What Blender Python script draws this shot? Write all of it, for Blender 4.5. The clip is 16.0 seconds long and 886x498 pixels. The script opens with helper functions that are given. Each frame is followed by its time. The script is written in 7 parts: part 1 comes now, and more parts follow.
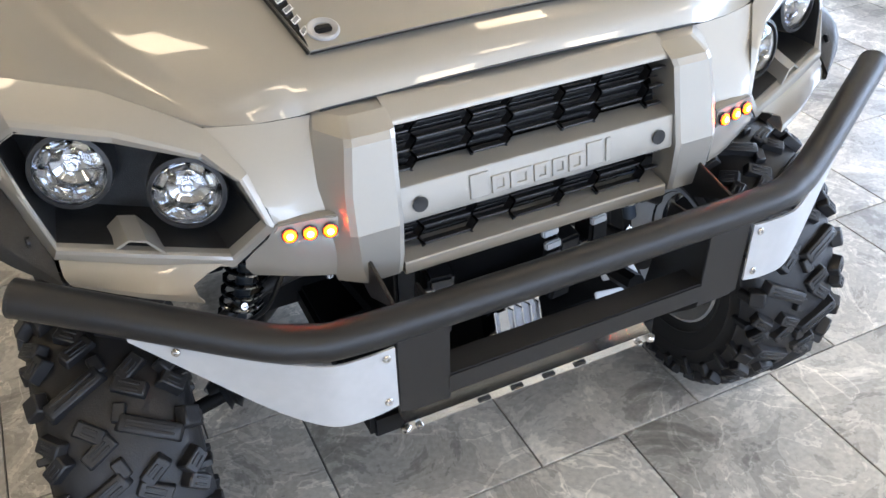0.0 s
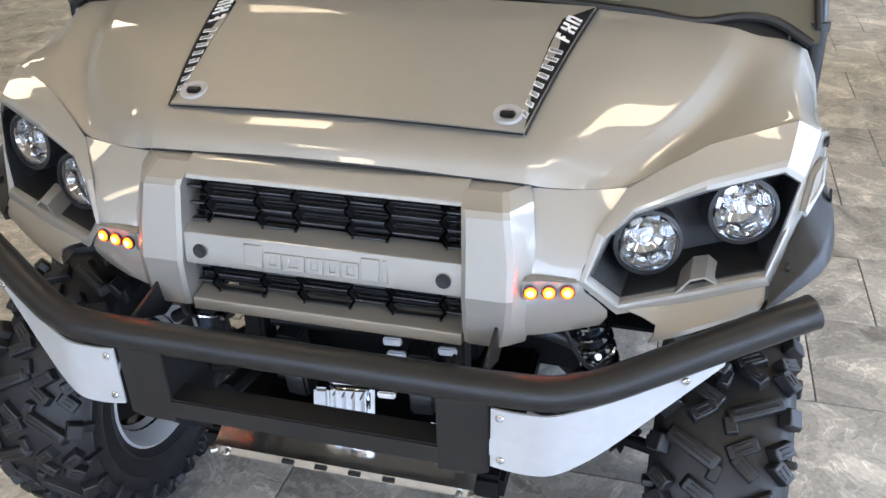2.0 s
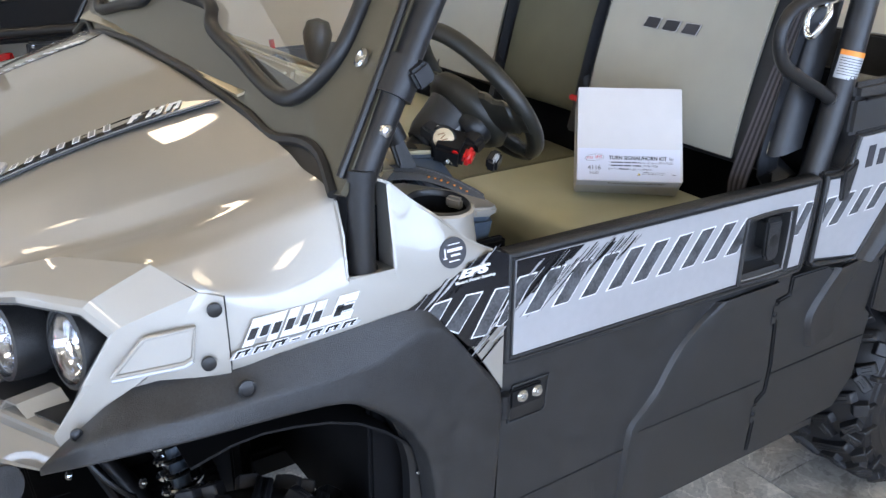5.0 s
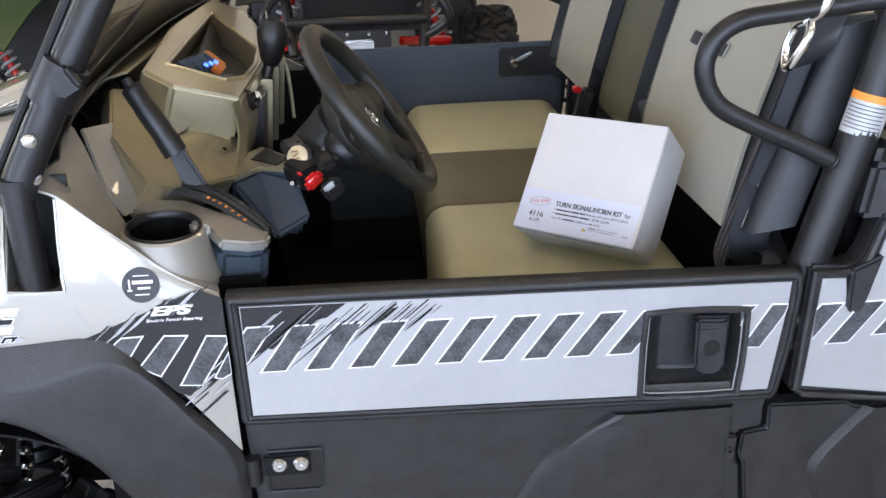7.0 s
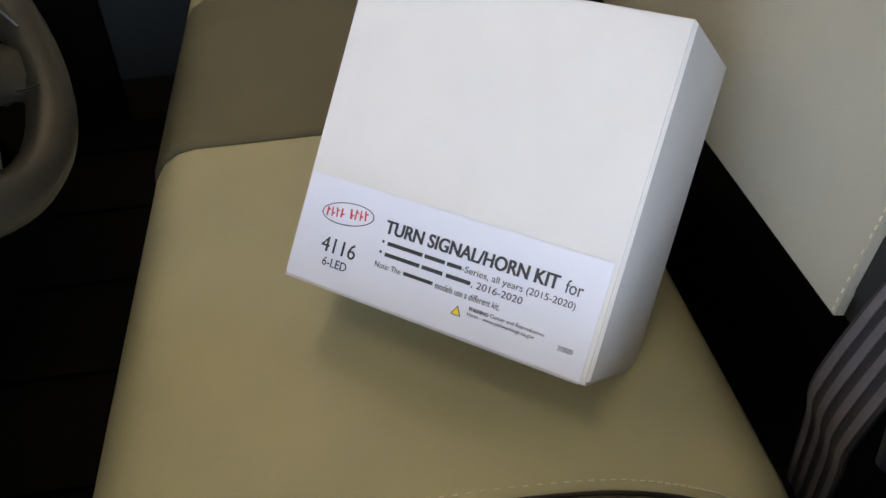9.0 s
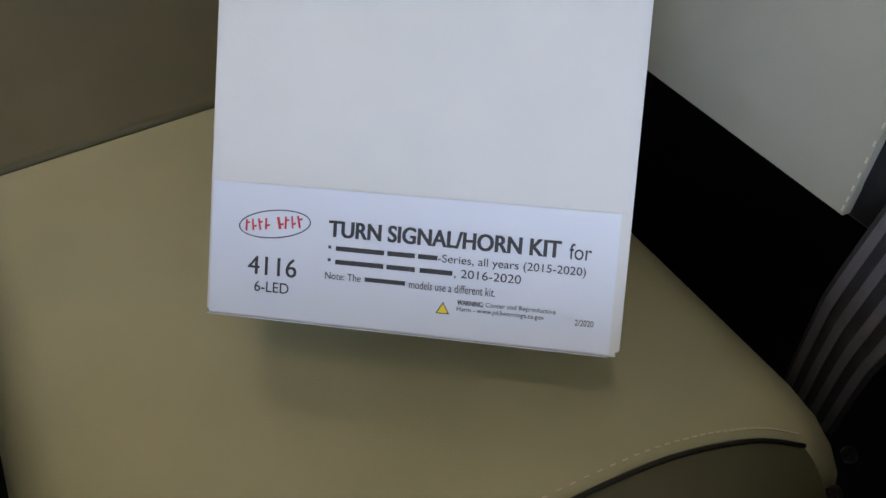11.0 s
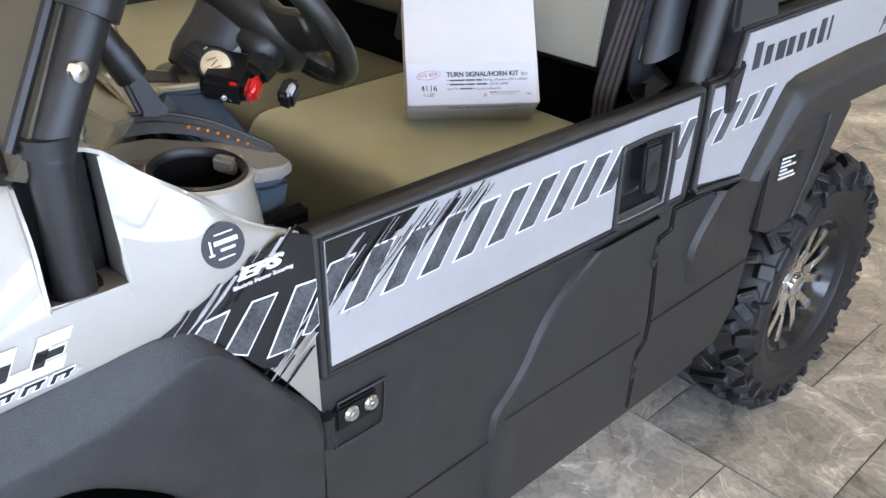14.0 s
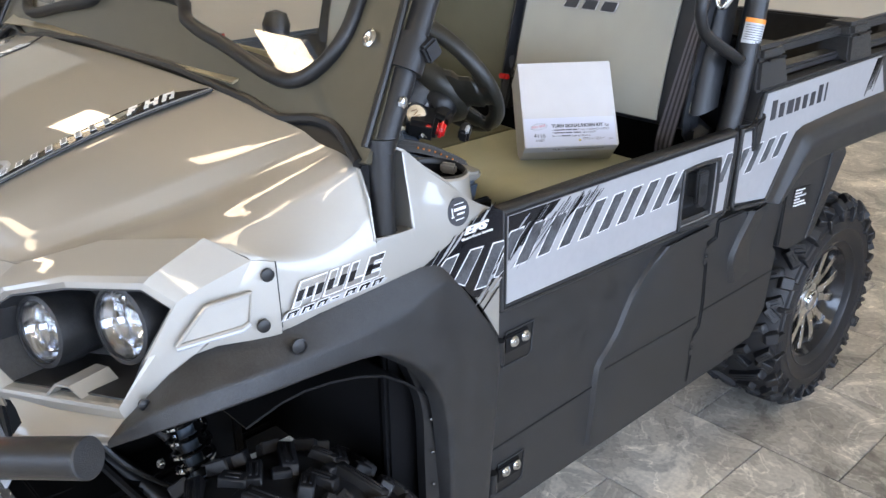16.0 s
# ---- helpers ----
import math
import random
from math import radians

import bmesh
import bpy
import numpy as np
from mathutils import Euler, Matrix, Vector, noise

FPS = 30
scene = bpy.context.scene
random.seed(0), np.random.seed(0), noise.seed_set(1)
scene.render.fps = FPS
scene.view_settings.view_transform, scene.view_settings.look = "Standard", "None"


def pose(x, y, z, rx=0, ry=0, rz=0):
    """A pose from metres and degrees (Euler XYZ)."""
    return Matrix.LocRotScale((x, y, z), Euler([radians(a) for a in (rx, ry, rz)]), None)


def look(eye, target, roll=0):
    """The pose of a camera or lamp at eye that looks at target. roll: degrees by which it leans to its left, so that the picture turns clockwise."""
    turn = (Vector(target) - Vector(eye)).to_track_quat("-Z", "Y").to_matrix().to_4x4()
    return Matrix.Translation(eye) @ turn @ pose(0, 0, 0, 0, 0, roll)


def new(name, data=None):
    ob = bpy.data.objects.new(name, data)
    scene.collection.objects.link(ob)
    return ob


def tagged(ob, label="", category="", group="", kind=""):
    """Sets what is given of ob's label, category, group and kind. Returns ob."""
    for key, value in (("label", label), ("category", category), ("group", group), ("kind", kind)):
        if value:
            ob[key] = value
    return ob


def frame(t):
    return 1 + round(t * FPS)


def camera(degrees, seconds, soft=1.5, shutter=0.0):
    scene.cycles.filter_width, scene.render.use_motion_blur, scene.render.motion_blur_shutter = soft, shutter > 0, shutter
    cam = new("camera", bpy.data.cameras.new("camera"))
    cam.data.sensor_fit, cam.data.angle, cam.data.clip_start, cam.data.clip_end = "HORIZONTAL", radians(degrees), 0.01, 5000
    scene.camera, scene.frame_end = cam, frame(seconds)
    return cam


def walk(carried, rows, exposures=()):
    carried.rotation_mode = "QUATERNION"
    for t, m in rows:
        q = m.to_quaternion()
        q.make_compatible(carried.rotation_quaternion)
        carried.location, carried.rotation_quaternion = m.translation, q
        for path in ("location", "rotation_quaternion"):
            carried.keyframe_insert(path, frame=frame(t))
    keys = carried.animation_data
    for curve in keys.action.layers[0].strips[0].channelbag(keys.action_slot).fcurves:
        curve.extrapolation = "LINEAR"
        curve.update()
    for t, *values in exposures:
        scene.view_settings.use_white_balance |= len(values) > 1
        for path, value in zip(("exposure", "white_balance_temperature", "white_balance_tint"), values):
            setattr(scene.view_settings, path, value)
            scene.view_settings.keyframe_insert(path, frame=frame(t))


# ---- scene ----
cam = camera(53.6, 16.0)
PATH = [
    (0, (-0.638, -1.69, 1.619), (0.039, -0.218, 0.446), -1.8),
    (0.5, (-0.403, -1.887, 1.641), (0.069, -0.264, 0.572), -0.6),
    (1, (-0.131, -1.841, 1.661), (0.174, -0.187, 0.579), 1.0),
    (1.5, (0.174, -1.845, 1.638), (0.023, -0.13, 0.621), -2.4),
    (2, (0.528, -1.836, 1.651), (0.068, -0.159, 0.662), -1.1),
    (2.5, (0.791, -1.671, 1.659), (0.147, -0.056, 0.67), -1.0),
    (3, (1.086, -1.532, 1.64), (0.164, -0.02, 0.712), -2.4),
    (3.5, (1.38, -1.384, 1.65), (0.269, 0.017, 0.754), -1.8),
    (4, (1.506, -1.116, 1.595), (0.26, 0.202, 0.752), -1.6),
    (4.5, (1.626, -0.854, 1.587), (0.209, 0.297, 0.77), -2.7),
    (4.7, (1.7, -0.776, 1.577), (0.229, 0.326, 0.786), -1.4),
    (6.8, (1.877, 0.241, 1.558), (0.055, 0.449, 0.758), -1.0),
    (7, (1.844, 0.324, 1.535), (0.005, 0.445, 0.76), -1.9),
    (7.5, (1.596, 0.479, 1.505), (-0.203, 0.549, 0.633), -1.9),
    (8, (1.337, 0.586, 1.446), (-0.402, 0.627, 0.46), -2.5),
    (8.5, (1.107, 0.643, 1.388), (-0.576, 0.663, 0.308), -2.0),
    (8.7, (1.022, 0.625, 1.376), (-0.604, 0.672, 0.212), -3.1),
    (10.8, (0.762, 0.519, 1.308), (-0.475, 1.182, -0.117), -1.9),
    (11, (0.81, 0.512, 1.334), (-0.49, 1.136, -0.052), -3.6),
    (11.5, (1.013, 0.403, 1.375), (-0.472, 1.158, 0.268), -3.0),
    (12, (1.042, 0.324, 1.514), (-0.253, 1.113, 0.209), -2.0),
    (12.5, (1.128, 0.139, 1.437), (-0.171, 1.205, 0.352), -0.8),
    (13, (1.21, -0.021, 1.438), (-0.001, 1.174, 0.386), 0.4),
    (13.5, (1.383, -0.172, 1.469), (0.141, 1.012, 0.441), 0.1),
    (14, (1.483, -0.359, 1.485), (0.225, 0.849, 0.506), 0.6),
    (14.5, (1.533, -0.583, 1.492), (0.264, 0.635, 0.541), 0.7),
    (15, (1.634, -0.761, 1.511), (0.34, 0.453, 0.587), 0.6),
    (15.5, (1.766, -0.888, 1.547), (0.438, 0.342, 0.697), 0.6),
    (16, (1.742, -0.912, 1.567), (0.397, 0.341, 0.779), -0.6),
]
walk(cam, [(t, look(eye, target, roll)) for t, eye, target, roll in PATH],
     exposures=[(0, 0.10, 6400, 14), (1.5, 0.02, 6350, 14), (3.0, -0.02, 6250, 15), (4.7, -0.12, 6200, 15), (7.0, -0.07, 6700, 16), (8.0, -0.16, 7100, 15), (8.7, -0.22, 7100, 14),
               (10.8, -0.66, 6550, 12), (11.2, -0.66, 6500, 12), (12.0, -0.10, 6450, 13), (13.0, 0.02, 6500, 15), (14.2, 0.06, 6550, 16), (16.0, -0.06, 6450, 15)])


# ---------- world, light ----------
world = bpy.data.worlds.new("daylight")
scene.world = world
world.use_nodes = True
wn = world.node_tree
sky = wn.nodes.new("ShaderNodeTexSky")
sky.sky_type, sky.sun_disc = "NISHITA", False
sky.sun_elevation, sky.sun_rotation = radians(38), radians(120)
wn.links.new(sky.outputs[0], wn.nodes["Background"].inputs[0])
wn.nodes["Background"].inputs[1].default_value = 0.12


def area(name, m, w, h, power, colour):
    d = bpy.data.lights.new(name, "AREA")
    d.shape, d.size, d.size_y, d.energy, d.color = "RECTANGLE", w, h, power, colour
    ob = new(name, d)
    ob.matrix_world = m
    return ob


# daylight through the shop windows
for y0 in (-5.4, -3.1, -0.8, 1.5, 3.8):
    area("window_daylight", look((6.2, y0, 1.75), (0, y0 * 0.5, 0.9)), 2.1, 2.3, 155, (0.57, 0.74, 1.0))
for x0 in (-2.8, 0.0, 2.8):
    area("window_daylight", look((x0, -6.7, 1.75), (x0 * 0.4, 0, 0.9)), 2.1, 2.3, 110, (0.60, 0.76, 1.0))


# ---------- materials ----------
def mat(name, colour, rough=0.5, metal=0.0, var=0.12, scale=30.0, bump=0.0, bscale=400.0, coat=0.0, spec=0.5, stain=0.0):
    m = bpy.data.materials.new(name)
    m.use_nodes = True
    t, b = m.node_tree, m.node_tree.nodes["Principled BSDF"]
    b.inputs["Roughness"].default_value, b.inputs["Metallic"].default_value = rough, metal
    b.inputs["Coat Weight"].default_value, b.inputs["Coat Roughness"].default_value = coat, 0.025
    b.inputs["Specular IOR Level"].default_value = spec
    co = t.nodes.new("ShaderNodeTexCoord")
    n1, n2 = t.nodes.new("ShaderNodeTexNoise"), t.nodes.new("ShaderNodeTexNoise")
    n1.inputs["Scale"].default_value, n2.inputs["Scale"].default_value = scale, scale * 0.12
    n1.inputs["Detail"].default_value = 6
    for n in (n1, n2):
        t.links.new(co.outputs["Object"], n.inputs["Vector"])
    add = t.nodes.new("ShaderNodeMath")
    add.operation = "ADD"
    t.links.new(n1.outputs[0], add.inputs[0])
    t.links.new(n2.outputs[0], add.inputs[1])
    ramp = t.nodes.new("ShaderNodeMapRange")
    ramp.inputs["From Min"].default_value, ramp.inputs["From Max"].default_value = 0.7, 1.3
    ramp.inputs["To Min"].default_value, ramp.inputs["To Max"].default_value = 1 - var, 1 + var
    t.links.new(add.outputs[0], ramp.inputs[0])
    mul = t.nodes.new("ShaderNodeMix")
    mul.data_type, mul.blend_type = "RGBA", "MULTIPLY"
    mul.inputs["Factor"].default_value = 1
    mul.inputs["A"].default_value = (*colour, 1)
    t.links.new(ramp.outputs[0], mul.inputs["B"])
    t.links.new(mul.outputs["Result"], b.inputs["Base Color"])
    rr = t.nodes.new("ShaderNodeMapRange")
    rr.inputs["To Min"].default_value, rr.inputs["To Max"].default_value = rough * 0.85, min(1, rough * 1.2)
    t.links.new(n2.outputs[0], rr.inputs[0])
    t.links.new(rr.outputs[0], b.inputs["Roughness"])
    if bump:
        n3, bp = t.nodes.new("ShaderNodeTexNoise"), t.nodes.new("ShaderNodeBump")
        n3.inputs["Scale"].default_value = bscale
        t.links.new(co.outputs["Object"], n3.inputs["Vector"])
        bp.inputs["Strength"].default_value, bp.inputs["Distance"].default_value = bump, 0.001
        t.links.new(n3.outputs[0], bp.inputs["Height"])
        t.links.new(bp.outputs[0], b.inputs["Normal"])
    return m


def glow(name, colour, strength):
    m = bpy.data.materials.new(name)
    m.use_nodes = True
    b = m.node_tree.nodes["Principled BSDF"]
    b.inputs["Base Color"].default_value = (*colour, 1)
    b.inputs["Emission Color"].default_value, b.inputs["Emission Strength"].default_value = (*colour, 1), strength
    return m


def clear(name, colour=(1, 1, 1), rough=0.0):
    m = bpy.data.materials.new(name)
    m.use_nodes = True
    b = m.node_tree.nodes["Principled BSDF"]
    b.inputs["Base Color"].default_value = (*colour, 1)
    b.inputs["Transmission Weight"].default_value, b.inputs["Roughness"].default_value = 1, rough
    b.inputs["IOR"].default_value = 1.45
    return m


SILVER = mat("metallic_silver_paint", (0.375, 0.355, 0.318), 0.52, 0.6, 0.03, 1500, 0, 1800, 1.0)
PANEL = mat("matt_silver_film", (0.405, 0.405, 0.415), 0.40, 0.3, 0.04, 60, 0.05, 900, 0.1)
BLACK = mat("grained_black_plastic", (0.0172, 0.0174, 0.0182), 0.40, 0, 0.36, 260, 0.7, 620)
# black metal taken near zero: deep shade of arches and underbody in the colour
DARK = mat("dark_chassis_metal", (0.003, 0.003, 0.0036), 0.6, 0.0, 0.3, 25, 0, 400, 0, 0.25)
COAT = mat("black_powder_coat", (0.018, 0.018, 0.019), 0.33, 0.3, 0.1, 60, 0.25, 1300)
RUBBER = mat("tyre_rubber", (0.010, 0.010, 0.0115), 0.48, 0, 0.3, 18, 0.3, 300)
SEAL = mat("rubber_seal", (0.006, 0.006, 0.0066), 0.4, 0, 0.2, 40)
PLATE = mat("light_grey_painted_plate", (0.44, 0.45, 0.46), 0.42, 0.1, 0.05, 50, 0.1, 700)
ALU = mat("brushed_aluminium", (0.82, 0.81, 0.79), 0.22, 1.0, 0.12, 30, 0.1, 300)
CHROME = mat("chrome", (0.85, 0.86, 0.88), 0.06, 1.0, 0.04, 30)
DULL = mat("smoked_chrome_reflector", (0.46, 0.47, 0.49), 0.1, 1.0, 0.1, 60)
ZINC = mat("zinc_bolt", (0.6, 0.6, 0.6), 0.25, 1.0, 0.1, 60)
VINYL = mat("tan_grey_vinyl", (0.385, 0.380, 0.258), 0.38, 0, 0.06, 14, 0.25, 1100)
VINYLD = mat("dark_olive_vinyl", (0.080, 0.077, 0.046), 0.48, 0, 0.1, 14, 0.25, 1100)
VINYLK = mat("black_vinyl", (0.0085, 0.0098, 0.0125), 0.46, 0, 0.1, 14, 0.25, 1100)
BACKV = mat("pale_grey_vinyl", (0.34, 0.335, 0.285), 0.42, 0, 0.05, 14, 0.25, 1100)
STITCH = mat("pale_thread", (0.58, 0.55, 0.44), 0.7)
WEB = mat("seat_belt_webbing", (0.014, 0.0125, 0.0155), 0.6, 0, 0.2, 60, 0.5, 900)
WEBL = mat("grey_belt_stripe", (0.085, 0.078, 0.09), 0.6, 0, 0.1, 60, 0.5, 900)
CARD = mat("white_cardboard", (0.565, 0.555, 0.55), 0.6, 0, 0.03, 25, 0.1, 300)
PAPER = mat("white_label_paper", (0.59, 0.61, 0.70), 0.45, 0, 0.01, 25)
INK = mat("dark_print", (0.03, 0.03, 0.035), 0.5)
REDINK = mat("red_print", (0.55, 0.05, 0.06), 0.5)
YELLOW = mat("yellow_print", (0.75, 0.55, 0.03), 0.5)
ORANGE = mat("orange_label", (0.75, 0.25, 0.03), 0.5)
RED = mat("red_plastic", (0.55, 0.01, 0.01), 0.25, 0, 0.05, 30, 0, 400, 0.5)
WHITE = mat("white_print", (0.8, 0.8, 0.8), 0.4)
MOTTLE = mat("mottled_grey_decal", (0.06, 0.063, 0.068), 0.4, 0, 0.75, 260)
MOTTLEL = mat("mottled_pale_decal", (0.22, 0.22, 0.225), 0.4, 0, 0.45, 260)
GLOSS = mat("gloss_black_decal", (0.012, 0.012, 0.014), 0.15, 0, 0.2, 30)
# gloss dash whose colour carries the reflection of the tan ceiling
TANREFL = mat("dark_gloss_dash", (0.48, 0.42, 0.28), 0.31, 0.8, 0.08, 20, 0, 400, 0.4)
STEEL = mat("blue_grey_plastic", (0.04, 0.055, 0.075), 0.42, 0, 0.1, 30, 0.2, 900)
LED = glow("amber_led", (1.0, 0.03, 0.0), 34)
LEDC = glow("amber_led_core", (1.0, 0.45, 0.05), 30)
GRILLE = mat("satin_black_grille", (0.024, 0.024, 0.026), 0.34, 0, 0.2, 120, 0.2, 700)
GLASS = clear("clear_glass")
LENS = clear("headlight_glass")
BLUE = mat("blue_paint", (0.01, 0.07, 0.5), 0.3, 0.2, 0.05, 30, 0, 400, 0.6)
GREENP = mat("green_plastic", (0.012, 0.05, 0.012), 0.35)
BLUELED = glow("blue_led", (0.05, 0.15, 1.0), 4)
AMBER = glow("amber_display", (0.55, 0.16, 0.02), 0.12)
# black moulding; the tan ceiling it mirrors is mixed into the base colour
FRAMEB = mat("dark_olive_windshield_moulding", (0.07, 0.062, 0.042), 0.3, 0, 0.08, 30, 0.15, 1200)
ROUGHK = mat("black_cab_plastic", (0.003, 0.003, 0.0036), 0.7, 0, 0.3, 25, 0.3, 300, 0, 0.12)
WALL = mat("painted_wall", (0.76, 0.70, 0.58), 0.7, 0, 0.04, 3, 0.2, 150)
CEIL = mat("tan_ceiling", (0.42, 0.34, 0.22), 0.8, 0, 0.06, 4, 0.3, 60)
GROUT = mat("dark_grout", (0.1, 0.098, 0.095), 0.8, 0, 0.2, 40)
TUBE = glow("ceiling_lamp_diffuser", (1.0, 0.82, 0.55), 14)


def tile_material():
    m = mat("grey_stone_tile", (0.3, 0.295, 0.28), 0.3, 0, 0.45, 7, 0.2, 60)
    t, b = m.node_tree, m.node_tree.nodes["Principled BSDF"]
    oi, co = t.nodes.new("ShaderNodeObjectInfo"), t.nodes.new("ShaderNodeTexCoord")
    mp, ns, rp = t.nodes.new("ShaderNodeMapping"), t.nodes.new("ShaderNodeTexNoise"), t.nodes.new("ShaderNodeValToRGB")
    sc = t.nodes.new("ShaderNodeMath")
    sc.operation, sc.inputs[1].default_value = "MULTIPLY", 40
    t.links.new(oi.outputs["Random"], sc.inputs[0])
    geo = t.nodes.new("ShaderNodeNewGeometry")
    t.links.new(geo.outputs["Position"], mp.inputs["Vector"])
    t.links.new(sc.outputs[0], mp.inputs["Location"])
    ns.inputs["Scale"].default_value, ns.inputs["Detail"].default_value, ns.inputs["Distortion"].default_value = 4.2, 12, 0.7
    ns.inputs["Roughness"].default_value = 0.68
    t.links.new(mp.outputs[0], ns.inputs["Vector"])
    cr = rp.color_ramp
    cr.elements[0].position, cr.elements[0].color = 0.30, (0.148, 0.138, 0.122, 1)
    cr.elements[1].position, cr.elements[1].color = 0.70, (0.76, 0.71, 0.62, 1)
    for p_, c_ in ((0.42, (0.27, 0.254, 0.226)), (0.435, (0.385, 0.362, 0.322)), (0.50, (0.345, 0.323, 0.287)), (0.515, (0.475, 0.448, 0.398)), (0.575, (0.445, 0.418, 0.368)), (0.585, (0.58, 0.543, 0.48))):
        cr.elements.new(p_).color = (*c_, 1)
    t.links.new(ns.outputs[0], rp.inputs[0])
    hv = t.nodes.new("ShaderNodeHueSaturation")
    vr = t.nodes.new("ShaderNodeMapRange")
    vr.inputs["To Min"].default_value, vr.inputs["To Max"].default_value = 0.78, 1.06
    t.links.new(oi.outputs["Random"], vr.inputs[0])
    t.links.new(vr.outputs[0], hv.inputs["Value"])
    # thin pale veins and a fine grain
    nv, gr = t.nodes.new("ShaderNodeTexNoise"), t.nodes.new("ShaderNodeTexNoise")
    nv.inputs["Scale"].default_value, nv.inputs["Detail"].default_value, nv.inputs["Distortion"].default_value = 2.6, 9, 1.6
    gr.inputs["Scale"].default_value, gr.inputs["Detail"].default_value = 70, 8
    for n_ in (nv, gr):
        t.links.new(mp.outputs[0], n_.inputs["Vector"])
    d_, v_, g_ = t.nodes.new("ShaderNodeMath"), t.nodes.new("ShaderNodeMapRange"), t.nodes.new("ShaderNodeMapRange")
    d_.operation = "COMPARE"
    d_.inputs[1].default_value, d_.inputs[2].default_value = 0.5, 0.007
    t.links.new(nv.outputs[0], d_.inputs[0])
    v_.inputs["To Min"].default_value, v_.inputs["To Max"].default_value = 1.0, 1.35
    t.links.new(d_.outputs[0], v_.inputs[0])
    g_.inputs["From Min"].default_value, g_.inputs["From Max"].default_value = 0.3, 0.7
    g_.inputs["To Min"].default_value, g_.inputs["To Max"].default_value = 0.98, 1.32
    t.links.new(gr.outputs[0], g_.inputs[0])
    x_, w_ = t.nodes.new("ShaderNodeMath"), t.nodes.new("ShaderNodeMix")
    x_.operation = "MULTIPLY"
    t.links.new(v_.outputs[0], x_.inputs[0])
    t.links.new(g_.outputs[0], x_.inputs[1])
    w_.data_type, w_.blend_type, w_.inputs["Factor"].default_value = "RGBA", "MULTIPLY", 1
    t.links.new(rp.outputs[0], w_.inputs["A"])
    t.links.new(x_.outputs[0], w_.inputs["B"])
    t.links.new(w_.outputs["Result"], hv.inputs["Color"])
    t.links.new(hv.outputs[0], b.inputs["Base Color"])
    return m


TILE = tile_material()


# ---------- mesh helpers ----------
def spline(pts, n):
    """Points along a Catmull-Rom curve, n steps a span."""
    p = [Vector(q) for q in pts]
    if n <= 1 or len(p) < 3:
        return [p[0].lerp(p[-1], i / max(n, 1)) for i in range(max(n, 1) + 1)] if len(p) == 2 else p
    out = []
    for i in range(len(p) - 1):
        a, b, c, d = p[max(i - 1, 0)], p[i], p[i + 1], p[min(i + 2, len(p) - 1)]
        for k in range(n):
            t = k / n
            out.append(0.5 * (2 * b + (c - a) * t + (2 * a - 5 * b + 4 * c - d) * t * t + (3 * b - a - 3 * c + d) * t ** 3))
    return out + [p[-1]]


def flip(pts, s):
    return [(p[0] * s, p[1], p[2]) for p in pts]


def add_sheet(bm, rows, nu=4, nv=4, hint=(0, 0, 1), thick=0.003):
    """A smooth skin through rows of control points, with thickness away from the hint."""
    rows = [spline(r, nv) for r in rows]
    cols = [spline([r[k] for r in rows], nu) for k in range(len(rows[0]))]
    vs = [[bm.verts.new(q) for q in c] for c in cols]
    fs = [bm.faces.new((vs[i][j], vs[i + 1][j], vs[i + 1][j + 1], vs[i][j + 1])) for i in range(len(vs) - 1) for j in range(len(vs[0]) - 1)]
    for f in fs:
        f.normal_update()
    if sum((f.normal * f.calc_area() for f in fs), Vector()).dot(Vector(hint)) < 0:
        bmesh.ops.reverse_faces(bm, faces=fs)
        for f in fs:
            f.normal_update()
    if thick:
        nv_ = {}
        for f in fs:
            for v in f.verts:
                nv_[v] = nv_.get(v, Vector()) + f.normal
        low = {v: bm.verts.new(v.co - n.normalized() * thick) for v, n in nv_.items()}
        edge = {}
        for f in fs:
            for e in f.edges:
                edge[e] = edge.get(e, 0) + 1
        for f in list(fs):
            bm.faces.new([low[v] for v in reversed(f.verts)])
            for l in f.loops:
                if edge[l.edge] == 1:
                    a, b = l.vert, l.link_loop_next.vert
                    bm.faces.new((b, a, low[a], low[b]))


def creased(rows, k):
    """Rows with each inner corner across them rounded off over the share k of its spans."""
    out = [rows[0]]
    for i in range(1, len(rows) - 1):
        kk = k[i] if isinstance(k, (list, tuple)) else k
        a, b, c = ([Vector(p) for p in rows[j]] for j in (i - 1, i, i + 1))
        p0 = [q.lerp(p, kk) for p, q in zip(a, b)]
        p2 = [q.lerp(p, kk) for p, q in zip(c, b)]
        for t in (0, 0.25, 0.5, 0.75, 1):
            out.append([x * (1 - t) ** 2 + y * 2 * t * (1 - t) + z * t * t for x, y, z in zip(p0, b, p2)])
    return out + [rows[-1]]


def add_plate(bm, pts, thick, hint, bev=0.0015):
    """A flat or nearly flat plate from its outline, its face towards the hint."""
    b2 = bmesh.new()
    f = b2.faces.new([b2.verts.new(p) for p in pts])
    f.normal_update()
    if f.normal.dot(Vector(hint)) < 0:
        f.normal_flip()
    n = f.normal.copy()
    r = bmesh.ops.extrude_face_region(b2, geom=[f])
    bmesh.ops.translate(b2, vec=-n * thick, verts=[g for g in r["geom"] if isinstance(g, bmesh.types.BMVert)])
    b2.faces.ensure_lookup_table()
    bmesh.ops.recalc_face_normals(b2, faces=b2.faces)
    if bev:
        bmesh.ops.bevel(b2, geom=list(b2.edges), offset=bev, segments=2, affect="EDGES", clamp_overlap=True)
    merge(bm, b2)


